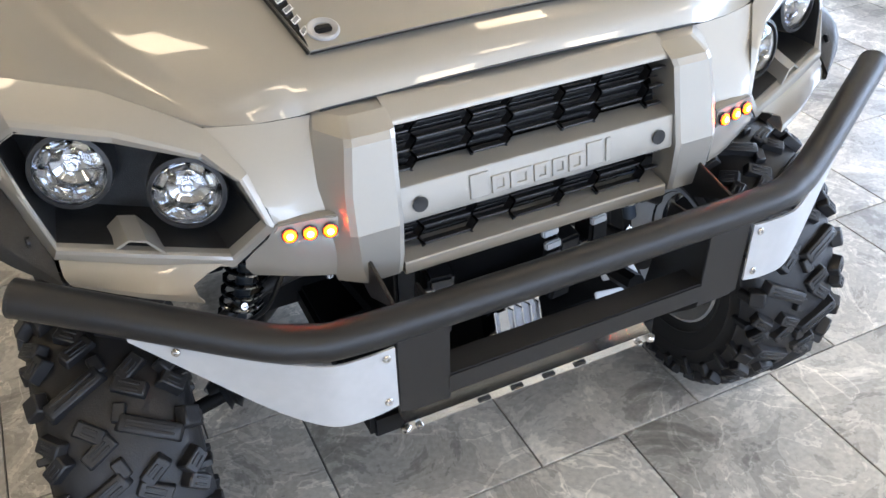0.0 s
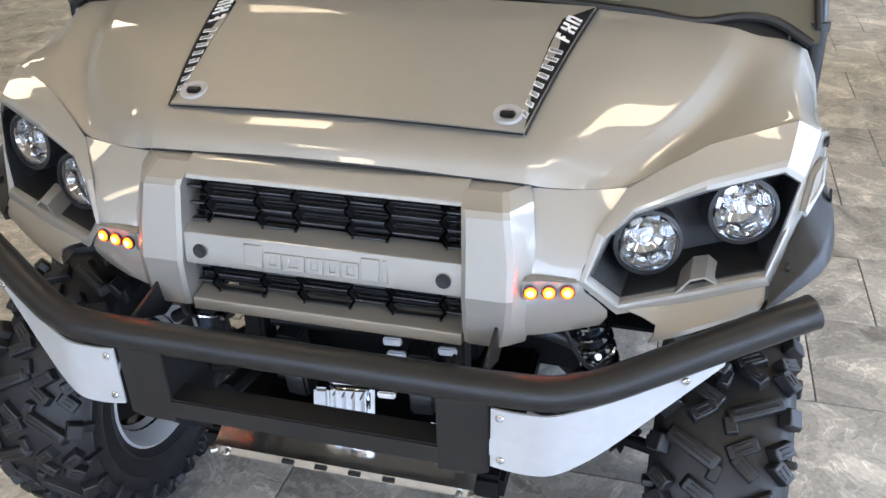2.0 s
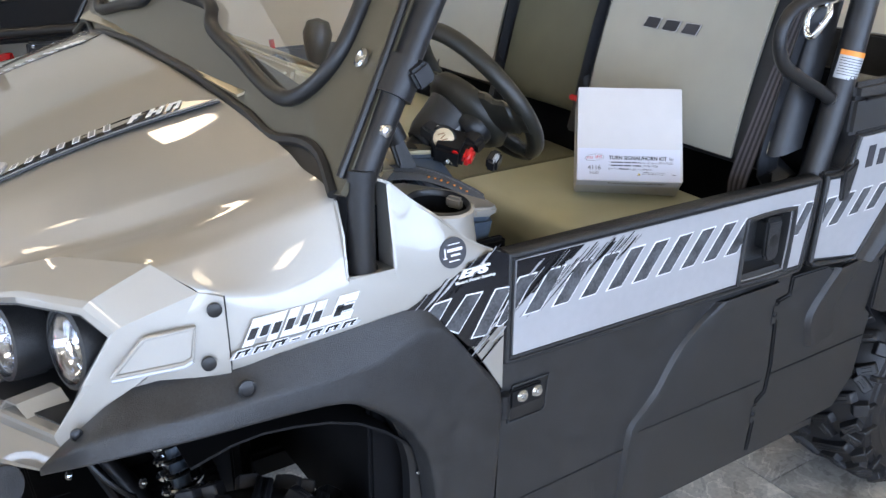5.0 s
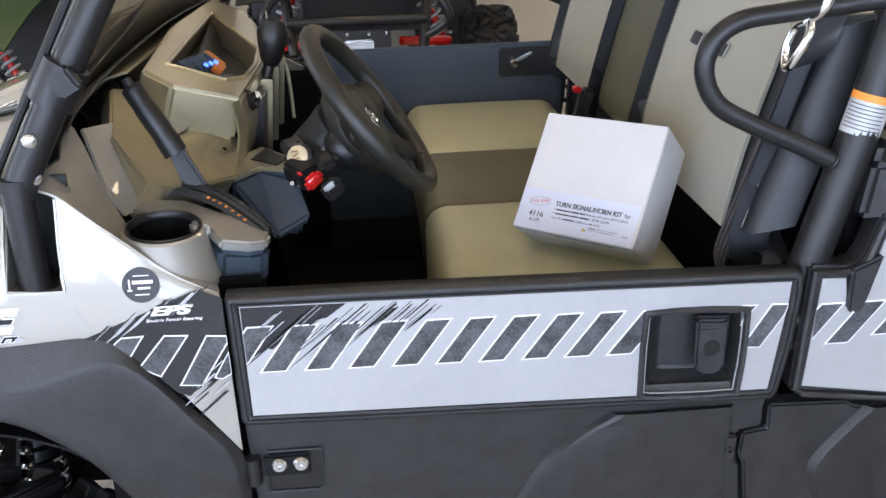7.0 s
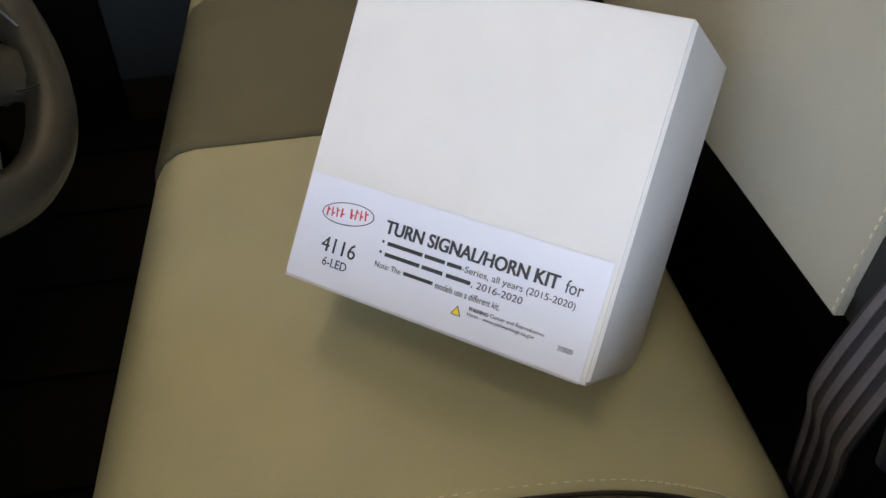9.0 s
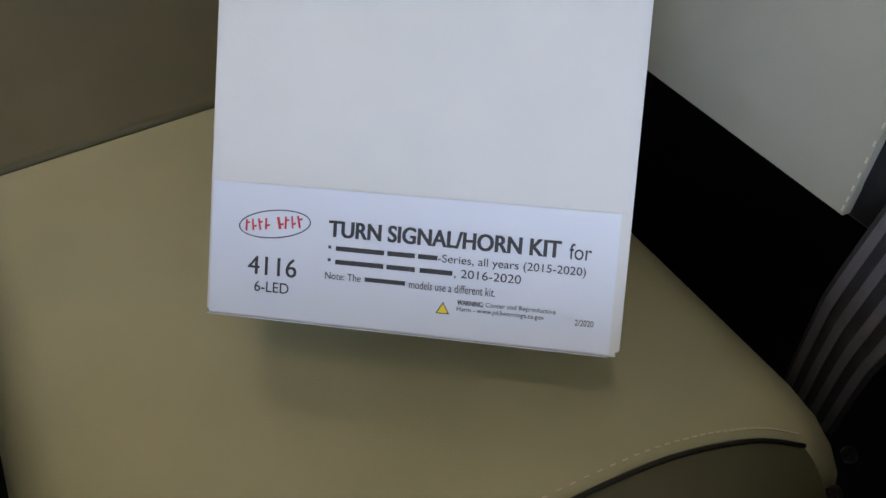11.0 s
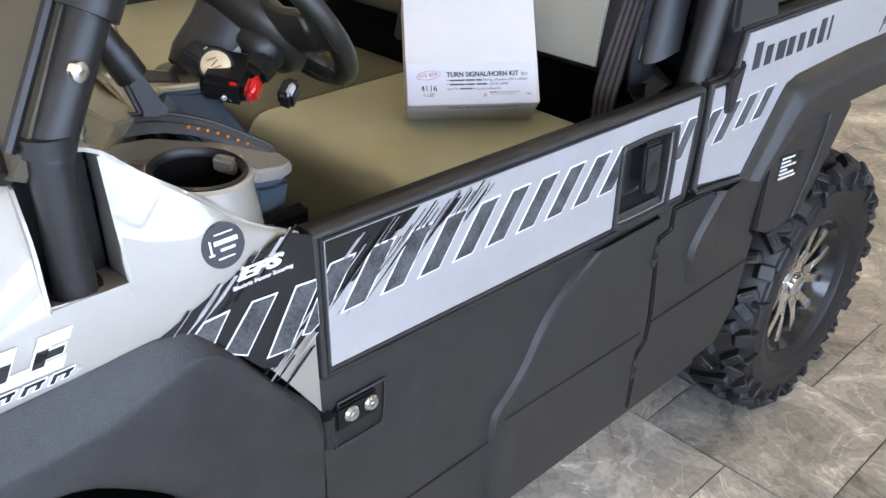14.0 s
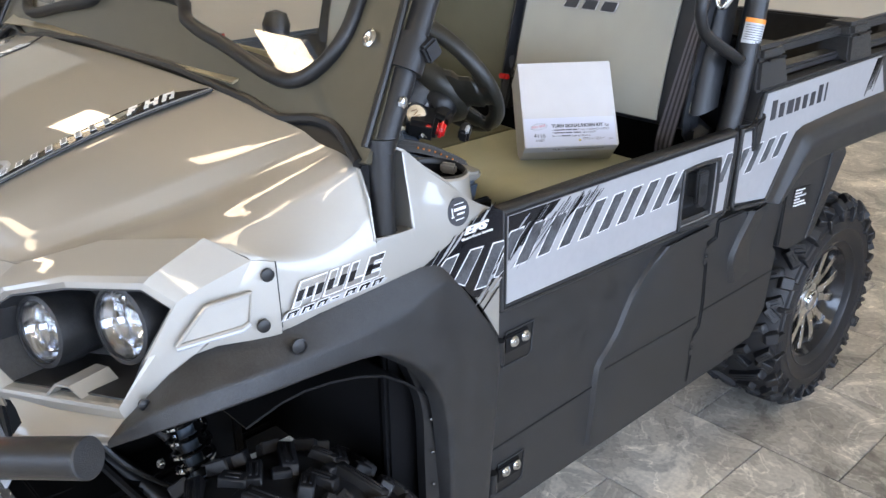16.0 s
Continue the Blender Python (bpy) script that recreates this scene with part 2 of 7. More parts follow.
def merge(bm, b2, m=None):
    if m is not None:
        b2.transform(m)
        if m.determinant() < 0:
            bmesh.ops.reverse_faces(b2, faces=b2.faces)
    me = bpy.data.meshes.new("tmp")
    b2.to_mesh(me)
    b2.free()
    bm.from_mesh(me)
    bpy.data.meshes.remove(me)


def add_box(bm, c, size, rot=(0, 0, 0), bev=0.004, seg=2, taper=1.0):
    b2 = bmesh.new()
    bmesh.ops.create_cube(b2, size=1)
    for v in b2.verts:
        if v.co.z > 0:
            v.co.x *= taper
            v.co.y *= taper
    b2.transform(Matrix.Diagonal((*size, 1)))
    if bev:
        bmesh.ops.bevel(b2, geom=list(b2.edges), offset=min(bev, min(size) * 0.45), segments=seg, affect="EDGES", clamp_overlap=True)
    merge(bm, b2, pose(*c, *rot))


def add_tube(bm, pts, r, n=12, steps=6, cap=True):
    p = spline(pts, steps)
    p = [q for i, q in enumerate(p) if i == 0 or (q - p[i - 1]).length > 1e-5]
    d0 = (p[1] - p[0]).normalized()
    up = d0.orthogonal().normalized()
    rings = []
    for i, q in enumerate(p):
        d = (p[min(i + 1, len(p) - 1)] - p[max(i - 1, 0)]).normalized()
        up = (up - d * up.dot(d)).normalized()
        side = d.cross(up)
        rr = r[i * (len(r) - 1) // max(len(p) - 1, 1)] if isinstance(r, (list, tuple)) else r
        rings.append([bm.verts.new(q + rr * (math.cos(a) * up + math.sin(a) * side)) for a in (2 * math.pi * k / n for k in range(n))])
    for a, b in zip(rings, rings[1:]):
        for k in range(n):
            bm.faces.new((a[k], a[(k + 1) % n], b[(k + 1) % n], b[k]))
    if cap:
        bm.faces.new(list(reversed(rings[0])))
        bm.faces.new(rings[-1])


def add_lathe(bm, prof, c, axis=(0, 0, 1), n=24, close=False):
    """Turns a profile of (radius, height) round an axis."""
    q = Vector((0, 0, 1)).rotation_difference(Vector(axis).normalized()).to_matrix()
    rings = [[bm.verts.new(Vector(c) + q @ Vector((r * math.cos(2 * math.pi * k / n), r * math.sin(2 * math.pi * k / n), h))) for k in range(n)] for r, h in prof]
    for a, b in zip(rings, rings[1:] + ([rings[0]] if close else [])):
        for k in range(n):
            bm.faces.new((a[k], a[(k + 1) % n], b[(k + 1) % n], b[k]))
    if not close:
        bm.faces.new(list(reversed(rings[0])))
        bm.faces.new(rings[-1])


def part(name, bm, material, parent=None, label="", angle=38, keep=False):
    me = bpy.data.meshes.new(name)
    if not keep:
        bmesh.ops.recalc_face_normals(bm, faces=bm.faces)
    bm.to_mesh(me)
    bm.free()
    me.materials.append(material)
    me.shade_smooth()
    me.set_sharp_from_angle(angle=radians(angle))
    ob = new(name, me)
    if parent:
        ob.parent = parent
        if parent.type == "EMPTY":
            ob.matrix_parent_inverse = parent.matrix_basis.inverted()
    if label:
        ob["label"] = label
    return ob


def sheet(name, rows, material, parent, hint=(0, 0, 1), nu=4, nv=4, thick=0.003, label="", angle=38):
    bm = bmesh.new()
    add_sheet(bm, rows, nu, nv, hint, thick)
    return part(name, bm, material, parent, label, angle, True)


def plate(name, pts, thick, hint, material, parent, label="", bev=0.0015):
    bm = bmesh.new()
    add_plate(bm, pts, thick, hint, bev)
    return part(name, bm, material, parent, label)


def block(name, c, size, material, parent, rot=(0, 0, 0), bev=0.004, label="", seg=2, taper=1.0):
    bm = bmesh.new()
    add_box(bm, c, size, rot, bev, seg, taper)
    return part(name, bm, material, parent, label)


def pipe(name, pts, r, material, parent, label="", n=14, steps=6):
    bm = bmesh.new()
    add_tube(bm, pts, r, n, steps)
    return part(name, bm, material, parent, label)


def turned(name, prof, c, axis, material, parent, label="", n=24, close=False):
    bm = bmesh.new()
    add_lathe(bm, prof, c, axis, n, close)
    return part(name, bm, material, parent, label)


def words(name, text, m, width, height, material, parent, deep=0.0002, shear=0.0, bold=0.0):
    """Lettering of a given width and height, its lower left corner at the pose m."""
    cu = bpy.data.curves.new(name, "FONT")
    cu.body, cu.extrude, cu.shear, cu.offset = text, 0.004, shear, bold
    tmp = bpy.data.objects.new(name, cu)
    me = bpy.data.meshes.new_from_object(tmp)
    bpy.data.objects.remove(tmp)
    bm = bmesh.new()
    bm.from_mesh(me)
    bpy.data.meshes.remove(me)
    xs, ys = [v.co.x for v in bm.verts], [v.co.y for v in bm.verts]
    x0, y0 = min(xs), min(ys)
    for v in bm.verts:
        v.co = ((v.co.x - x0) / (max(xs) - x0) * width, (v.co.y - y0) / (max(ys) - y0) * height, deep if v.co.z > 0 else 0)
    bm.transform(m)
    return part(name, bm, material, parent)


def clip_span(pts, lo, hi):
    """Keeps the part of a flat outline (u, v) that lies between u = lo and u = hi."""
    for edge, sign in ((lo, 1), (hi, -1)):
        out = []
        for p, q in zip(pts, pts[1:] + pts[:1]):
            a, b = (p[0] - edge) * sign, (q[0] - edge) * sign
            if a >= 0:
                out.append(p)
            if a * b < 0:
                t = a / (a - b)
                out.append((p[0] + (q[0] - p[0]) * t, p[1] + (q[1] - p[1]) * t))
        pts = out
    return pts


def cut_out(ob, pts, depth, axis):
    """Cuts an opening of the given outline through an object's mesh."""
    bm = bmesh.new()
    d = Vector(axis) * depth
    a, b = [bm.verts.new(Vector(p) + d) for p in pts], [bm.verts.new(Vector(p) - d) for p in pts]
    bm.faces.new(a)
    bm.faces.new(list(reversed(b)))
    for i in range(len(pts)):
        j = (i + 1) % len(pts)
        bm.faces.new((a[j], a[i], b[i], b[j]))
    bmesh.ops.recalc_face_normals(bm, faces=bm.faces)
    me = bpy.data.meshes.new("cutter")
    bm.to_mesh(me)
    bm.free()
    cutter = bpy.data.objects.new("cutter", me)
    scene.collection.objects.link(cutter)
    md = ob.modifiers.new("opening", "BOOLEAN")
    md.operation, md.object, md.solver = "DIFFERENCE", cutter, "EXACT"
    bpy.context.view_layer.update()
    done = bpy.data.meshes.new_from_object(ob.evaluated_get(bpy.context.evaluated_depsgraph_get()))
    ob.modifiers.remove(md)
    ob.data = done
    bpy.data.objects.remove(cutter)


def grown(pts, d):
    """A flat outline (u, v) moved outwards by d; inwards where d is negative."""
    area2 = sum(p[0] * q[1] - q[0] * p[1] for p, q in zip(pts, pts[1:] + pts[:1]))
    sg = 1 if area2 > 0 else -1
    out = []
    for i, p in enumerate(pts):
        a, b = Vector(pts[i - 1][:2]), Vector(pts[(i + 1) % len(pts)][:2])
        p = Vector(p[:2])
        e0, e1 = (p - a).normalized(), (b - p).normalized()
        n0, n1 = Vector((e0.y, -e0.x)) * sg, Vector((e1.y, -e1.x)) * sg
        k = 1 + n0.dot(n1)
        out.append(tuple(p + (n0 + n1) * (d / max(k, 0.35))))
    return out


def bolt(bm, c, axis, r=0.008, h=0.005, n=12):
    add_lathe(bm, [(r, 0), (r, h * 0.5), (r * 0.75, h), (r * 0.35, h), (r * 0.3, h * 0.5)], c, axis, n)


def bolts(name, places, axis, r, h, material, parent):
    """Round bolt heads, one object each."""
    for c in places:
        bm = bmesh.new()
        bolt(bm, c, axis, r, h)
        part(name, bm, material, parent)


def thing(name, loc, label, category, group=""):
    e = new(name)
    e.empty_display_size, e.location = 0.1, loc
    e.matrix_basis = Matrix.Translation(loc)
    return tagged(e, label, category, group)


# ---------- the room ----------
def wall(name, x0, x1, y0, y1, holes, axis):
    """A wall 0.2 m thick with window openings (start, end, sill, head) cut through it."""
    bm = bmesh.new()
    lo, hi = (x0, x1) if axis == "x" else (y0, y1)
    cuts = sorted([lo, hi] + [h for o in holes for h in o[:2]])

    def seg(a, b, z0, z1):
        if axis == "x":
            add_box(bm, ((a + b) / 2, (y0 + y1) / 2, (z0 + z1) / 2), (b - a, y1 - y0, z1 - z0), bev=0)
        else:
            add_box(bm, ((x0 + x1) / 2, (a + b) / 2, (z0 + z1) / 2), (x1 - x0, b - a, z1 - z0), bev=0)

    for a, b in zip(cuts, cuts[1:]):
        hole = [o for o in holes if o[0] <= a and b <= o[1]]
        if hole:
            seg(a, b, -0.05, hole[0][2])
            seg(a, b, hole[0][3], 3.3)
        elif b > a:
            seg(a, b, -0.05, 3.3)
    return tagged(part(name, bm, WALL), "tan painted showroom wall", "wall", kind="structure")


EAST = [(y - 1.1, y + 1.1, 0.5, 3.0) for y in (-5.4, -3.1, -0.8, 1.5, 3.8)]
SOUTH = [(x - 1.1, x + 1.1, 0.5, 3.0) for x in (-2.8, 0.0, 2.8)]
wall("wall_east", 6.3, 6.5, -7.0, 8.0, EAST, "y")
wall("wall_south", -6.5, 6.3, -7.0, -6.8, SOUTH, "x")
wall("wall_west", -6.5, -6.3, -6.8, 8.0, [], "y")
wall("wall_north", -6.3, 6.3, 7.8, 8.0, [], "x")
tagged(block("ceiling", (0, 0.5, 3.4), (13, 15, 0.2), CEIL, None, bev=0), "tan showroom ceiling", "ceiling", kind="structure")


def window(name, c, axis):
    w = tagged(new(name), "shop window with a dark frame and clear glass", "window", kind="structure")
    for k in (-1, 0, 1):
        p = (c[0], c[1] + k * 1.08, c[2]) if axis == "y" else (c[0] + k * 1.08, c[1], c[2])
        block("window_frame", p, (0.06, 0.04, 2.5) if axis == "y" else (0.04, 0.06, 2.5), DARK, w)
    for k in (-1, 1):
        block("window_frame", (c[0], c[1], c[2] + k * 1.23), (0.06, 2.1, 0.04) if axis == "y" else (2.1, 0.06, 0.04), DARK, w)
        p = (c[0], c[1] + k * 0.54, c[2]) if axis == "y" else (c[0] + k * 0.54, c[1], c[2])
        g = block("pane", p, (0.006, 1.03, 2.4) if axis == "y" else (1.03, 0.006, 2.4), GLASS, w, bev=0)
        g.visible_shadow = False


for i, y in enumerate((-5.4, -3.1, -0.8, 1.5, 3.8)):
    window(f"window_{i + 1}", (6.4, y, 1.75), "y")
for i, x in enumerate((-2.8, 0.0, 2.8)):
    window(f"window_{i + 6}", (x, -6.9, 1.75), "x")
tagged(block("ground", (0, 0, -0.12), (300, 300, 0.06), GROUT, None, bev=0), "dark paved ground outside the shop", "ground", kind="structure")

# broad light panels under the ceiling
for x in (-3.6, -1.2, 1.2, 3.6):
    for y in (-4.5, -2.2, 0.2, 2.6, 5.0):
        f = thing("ceiling_light", (x, y, 3.3), "rectangular white ceiling light on the tan ceiling", "ceiling light", "ceiling lights")
        block("frame", (x, y, 3.285), (0.64, 0.46, 0.03), PLATE, f)
        block("diffuser", (x, y, 3.267), (0.57, 0.40, 0.006), TUBE, f, bev=0, label="glowing diffuser")

# ---------- the vehicle ----------
CAR = thing("utility_vehicle", (0, 0.6, 0), "silver four-wheel utility vehicle with black plastic flares on showroom tiles", "vehicle")
SIDES = (1, -1)

# hood skin: lengthwise curves from the middle outwards
C0 = [(0, -0.628, 1.078), (0, -0.612, 1.102), (0, -0.565, 1.127), (0, -0.38, 1.187), (0, -0.17, 1.236)]
C1 = [(0.325, -0.613, 1.064), (0.322, -0.592, 1.094), (0.318, -0.548, 1.118), (0.345, -0.38, 1.176), (0.386, -0.17, 1.226)]
C2 = [(0.352, -0.603, 1.055), (0.365, -0.585, 1.085), (0.388, -0.545, 1.112), (0.452, -0.38, 1.170), (0.525, -0.17, 1.215)]
C3 = [(0.415, -0.592, 1.053), (0.43, -0.575, 1.065), (0.466, -0.535, 1.087), (0.566, -0.38, 1.1485), (0.632, -0.17, 1.203)]
C4 = [(0.479, -0.575, 1.056), (0.492, -0.560, 1.061), (0.520, -0.512, 1.079), (0.600, -0.372, 1.122), (0.672, -0.17, 1.191)]
C5 = [(0.598, -0.492, 1.104), (0.612, -0.478, 1.108), (0.645, -0.44, 1.118), (0.690, -0.33, 1.143), (0.722, -0.165, 1.186)]
C6 = [(0.735, -0.409, 1.124), (0.736, -0.400, 1.1245), (0.737, -0.375, 1.127), (0.738, -0.28, 1.142), (0.753, -0.16, 1.172)]
C7 = [(0.756, -0.388, 1.108), (0.759, -0.378, 1.1075), (0.763, -0.355, 1.106), (0.770, -0.27, 1.103), (0.777, -0.16, 1.117)]
C8 = [(0.775, -0.365, 1.093), (0.781, -0.352, 1.090), (0.787, -0.335, 1.085), (0.791, -0.26, 1.070), (0.795, -0.165, 1.069)]
C9 = [(0.7935, -0.3372, 1.046), (0.7945, -0.325, 1.044), (0.796, -0.30, 1.042), (0.799, -0.24, 1.037), (0.800, -0.165, 1.035)]
C10 = [(0.7955, -0.3372, 0.988), (0.7965, -0.325, 0.988), (0.798, -0.30, 0.989), (0.800, -0.24, 0.991), (0.802, -0.165, 0.992)]
C11 = [(0.792, -0.3372, 0.966), (0.793, -0.325, 0.966), (0.795, -0.30, 0.967), (0.797, -0.24, 0.968), (0.800, -0.165, 0.970)]
bm = bmesh.new()
HALF = [C0, C1, C2, C3, C4, C5, C6, C7, C8, C9, C10, C11]
CREASE = [0.3, 0.2, 0.3, 0.13, 0.28, 0.4, 0.24, 0.4, 0.4, 0.3, 0.3, 0.2]
ROWS = [flip(c, -1) for c in reversed(HALF[1:])] + HALF
add_sheet(bm, [spline(r, 5) for r in creased(ROWS, CREASE[:0:-1] + CREASE)], 1, 1, (0, 0, 1), 0.004)
part("front_bodywork", bm, SILVER, CAR, "glossy metallic silver front bodywork", 50, True)


def on_lid(u, v, lift):
    """A place on the hood lid: u across from -1 to 1, v from its front to its rear edge."""
    x = u * (0.312 + 0.066 * v)
    y = -0.553 + (1 - abs(u) ** 2) * -0.012 + v * 0.372
    a = [Vector(p) for p in C0[2:]]
    b = [Vector(p) for p in C1[2:]]

    def along(p):
        return sum(p[i].z * math.prod((y - p[j].y) / (p[i].y - p[j].y) for j in range(3) if j != i) for i in range(3))
    return (x, y, along(a) + (along(b) - along(a)) * u * u + lift + 0.003)


pipe("hood_gap", [(x, y + 0.003, z - 0.003) for x, y, z in ([flip([c[0]], -1)[0] for c in (C1,)] + [C0[0], C1[0]])], 0.0022, SEAL, CAR, "dark gap under the hood lip", 8)
hood = sheet("hood_lid", [[on_lid(u, v, 0.005) for v in (0, 0.25, 0.5, 0.75, 1)] for u in (-1, -0.66, -0.33, 0, 0.33, 0.66, 1)], SILVER, CAR, nu=3, nv=4, thick=0.006, label="silver hood lid", angle=50)
pipe("panel_gap", [on_lid(u, 0, 0.001) for u in (-1, -0.5, 0, 0.5, 1)], 0.0016, SEAL, hood, n=6)
for s in SIDES:
    pipe("panel_gap", [on_lid(s * 1.01, v, 0.002) for v in (0, 0.33, 0.66, 1)], 0.0022, SEAL, hood, n=6)
    # latch knob in a dished seat
    c = Vector(on_lid(s * 0.88, 0.09, 0.006))
    ax = (0, -0.32, 1)
    k = turned("hood_knob", [(0.0, -0.004), (0.012, -0.004), (0.014, 0.001), (0.022, 0.003), (0.0245, 0.0015), (0.025, -0.002), (0.0, -0.006)], c, ax, PANEL, hood, "round silver hood latch")
    block("slot", c + Vector((0, -0.001, 0.0005)), (0.024, 0.012, 0.009), SEAL, k, (18, 0, 0), 0.002)
    # tapering decal along the lid edge
    plate("decal", [on_lid(s * 0.995, 0.02, 0.0062), on_lid(s * 1.0, 0.3, 0.0066), on_lid(s * 1.0, 0.66, 0.0066), on_lid(s * 1.0, 0.985, 0.0062), on_lid(s * 0.885, 0.84, 0.0066), on_lid(s * 0.895, 0.62, 0.0066), on_lid(s * 0.93, 0.3, 0.0066)], 0.0012, (0, 0, 1), GLOSS, hood, "black tapering decal with silver bars", 0)
    for i in range(8):
        v, k = 0.07 + i * 0.064, 0.945 - 0.005 * i
        plate("decal_bar", [on_lid(s * 0.984, v, 0.0082), on_lid(s * 0.984, v + 0.030, 0.0082), on_lid(s * k, v + 0.052, 0.0082), on_lid(s * k, v + 0.022, 0.0082)], 0.0006, (0, 0, 1), WHITE, hood, bev=0)
        plate("decal_bar", [on_lid(s * 0.980, v + 0.006, 0.0087), on_lid(s * 0.980, v + 0.025, 0.0087), on_lid(s * (k + 0.006), v + 0.046, 0.0087), on_lid(s * (k + 0.006), v + 0.027, 0.0087)], 0.0006, (0, 0, 1), MOTTLEL, hood, bev=0)
    # bright slanted marks, each of two or three strokes
    for i, strokes in enumerate((((0, 0.020, 0, 1), (0.020, 0.040, 0.74, 1), (0.020, 0.034, 0.34, 0.58)), ((0, 0.021, 0, 0.45), (0.042, 0.063, 0, 0.45), (0.014, 0.049, 0.38, 0.62), (0, 0.021, 0.55, 1), (0.042, 0.063, 0.55, 1)), ((0, 0.020, 0, 1), (0.020, 0.052, 0.76, 1), (0.040, 0.056, 0.3, 0.8), (0.034, 0.056, 0, 0.34)))):
        v0 = 0.615 + (0, 0.078, 0.160)[i]
        for a, b, lo, hi in strokes:
            u0, u1 = 0.985 - 0.082 * lo, 0.985 - 0.082 * hi
            plate("decal_mark", [on_lid(s * u0, v0 + a + 0.05 * lo, 0.0082), on_lid(s * u0, v0 + b + 0.05 * lo, 0.0082), on_lid(s * u1, v0 + b + 0.05 * hi, 0.0082), on_lid(s * u1, v0 + a + 0.05 * hi, 0.0082)], 0.0006, (0, 0, 1), WHITE, hood, bev=0)

# grille frame
bm = bmesh.new()
add_sheet(bm, [[(x, -0.600, 1.066), (x, -0.620, 1.065), (x, -0.632, 1.061), (x, -0.656, 1.046), (x, -0.660, 1.040), (x, -0.657, 1.035), (x, -0.63, 1.034)] for x in (-0.242, -0.12, 0, 0.12, 0.242)], 2, 2, (0, -1, 0.5), 0.004)
front = part("grille_frame", bm, SILVER, CAR, "silver grille frame with two crossbars", 40, True)
XS = (-0.243, -0.12, 0, 0.12, 0.243)
bm = bmesh.new()
add_sheet(bm, [[(x, -0.640, 0.957), (x, -0.654, 0.955), (x, -0.681, 0.950), (x, -0.686, 0.948), (x, -0.688, 0.943), (x, -0.694, 0.899), (x, -0.692, 0.893), (x, -0.687, 0.890), (x, -0.650, 0.889)] for x in XS], 2, 2, (0, -1, 0.3), 0.004)
bar = part("grille_crossbar", bm, SILVER, front, "", 25, True)
bm = bmesh.new()
add_sheet(bm, [[(x, -0.645, 0.826), (x, -0.662, 0.825), (x, -0.688, 0.821), (x, -0.693, 0.819), (x, -0.694, 0.815), (x, -0.694, 0.802), (x, -0.690, 0.797), (x, -0.66, 0.798)] for x in XS], 2, 2, (0, -1, 0.3), 0.004)
part("grille_lower_bar", bm, SILVER, front, "", 25, True)
for s in SIDES:
    turned("bolt_hole", [(0.0, -0.001), (0.0105, -0.001), (0.0125, 0.0015), (0.0, 0.0008)], (0.214 * s, -0.6935, 0.918), (0, -1, 0.14), SEAL, bar)
# raised maker's mark: plain blocks and open rings
for i in range(8):
    x0 = -0.1315 + (0, 0.037, 0.069, 0.111, 0.144, 0.174, 0.207, 0.243)[i]
    w = (0.033, 0.029, 0.039, 0.029, 0.027, 0.029, 0.031, 0.010)[i]
    h = 0.040 if i in (0, 6, 7) else 0.029
    bits = [(0, 1, 0, 1)] if i in (0, 6, 7) else [(0, 1, 0.74, 1), (0, 1, 0, 0.26), (0.70, 1, 0, 1), (0, 0.30, 0, 1)]
    bm = bmesh.new()
    for a, b, lo, hi in bits:
        z = 0.901 + h * (lo + hi) / 2
        add_box(bm, (x0 + w * (a + b) / 2, -0.6938 + (z - 0.896) * 0.1176, z), (w * (b - a), 0.006, h * (hi - lo)), (-6.7, 0, 0), 0.001, 1)
    part("raised_mark", bm, SILVER, bar)

# honeycomb of elongated cells in two openings
for z0, z1, yy in ((0.956, 1.036, -0.650), (0.826, 0.890, -0.664)):
    bm = bmesh.new()
    dz, per = 0.0157, 0.16
    for r in range(int((z1 - z0) / dz) + 2):
        z = z1 - r * dz
        ln = 0.056 if r % 2 else 0.080
        for k in range(-3, 4):
            x = k * per + (per / 2 if r % 2 else 0)
            x0, x1 = max(x - ln / 2, -0.240), min(x + ln / 2, 0.240)
            if x1 - x0 > 0.008 and z > z0 - 0.006:
                add_box(bm, ((x0 + x1) / 2, yy, z), (x1 - x0 + 0.002, 0.016, 0.0034), (-14, 0, 0), 0.0008, 1)
                # thin fin half way down the cell
                add_box(bm, ((x0 + x1) / 2, yy + 0.012, z - dz * 0.5), (x1 - x0, 0.006, 0.0009), (-14, 0, 0), 0, 1)
                add_box(bm, ((x0 + x1) / 2, yy + 0.012, z - dz * 1.4), (x1 - x0, 0.006, 0.0009), (-14, 0, 0), 0, 1)
            for d in (-1, 1):
                xa, xb = x + d * ln / 2, x + d * (ln / 2 + 0.012)
                for q in (-1, 1):
                    if abs(xb) < 0.240 and z0 - 0.004 < z + q * dz < z1 + 0.004:
                        add_box(bm, ((xa + xb) / 2, yy, z + q * dz / 2), (math.hypot(xb - xa, dz) + 0.001, 0.016, 0.0034), (0, -q * math.degrees(math.atan2(dz, xb - xa)), 0), 0, 1)
    part("honeycomb_mesh", bm, GRILLE, front, "black honeycomb grille mesh")
rad = block("radiator", (0, -0.615, 0.94), (0.46, 0.03, 0.24), DARK, CAR, label="black finned radiator")
for i in range(16):
    block("fin", (0, -0.632, 0.83 + i * 0.0145), (0.44, 0.006, 0.003), BLACK, rad, bev=0)

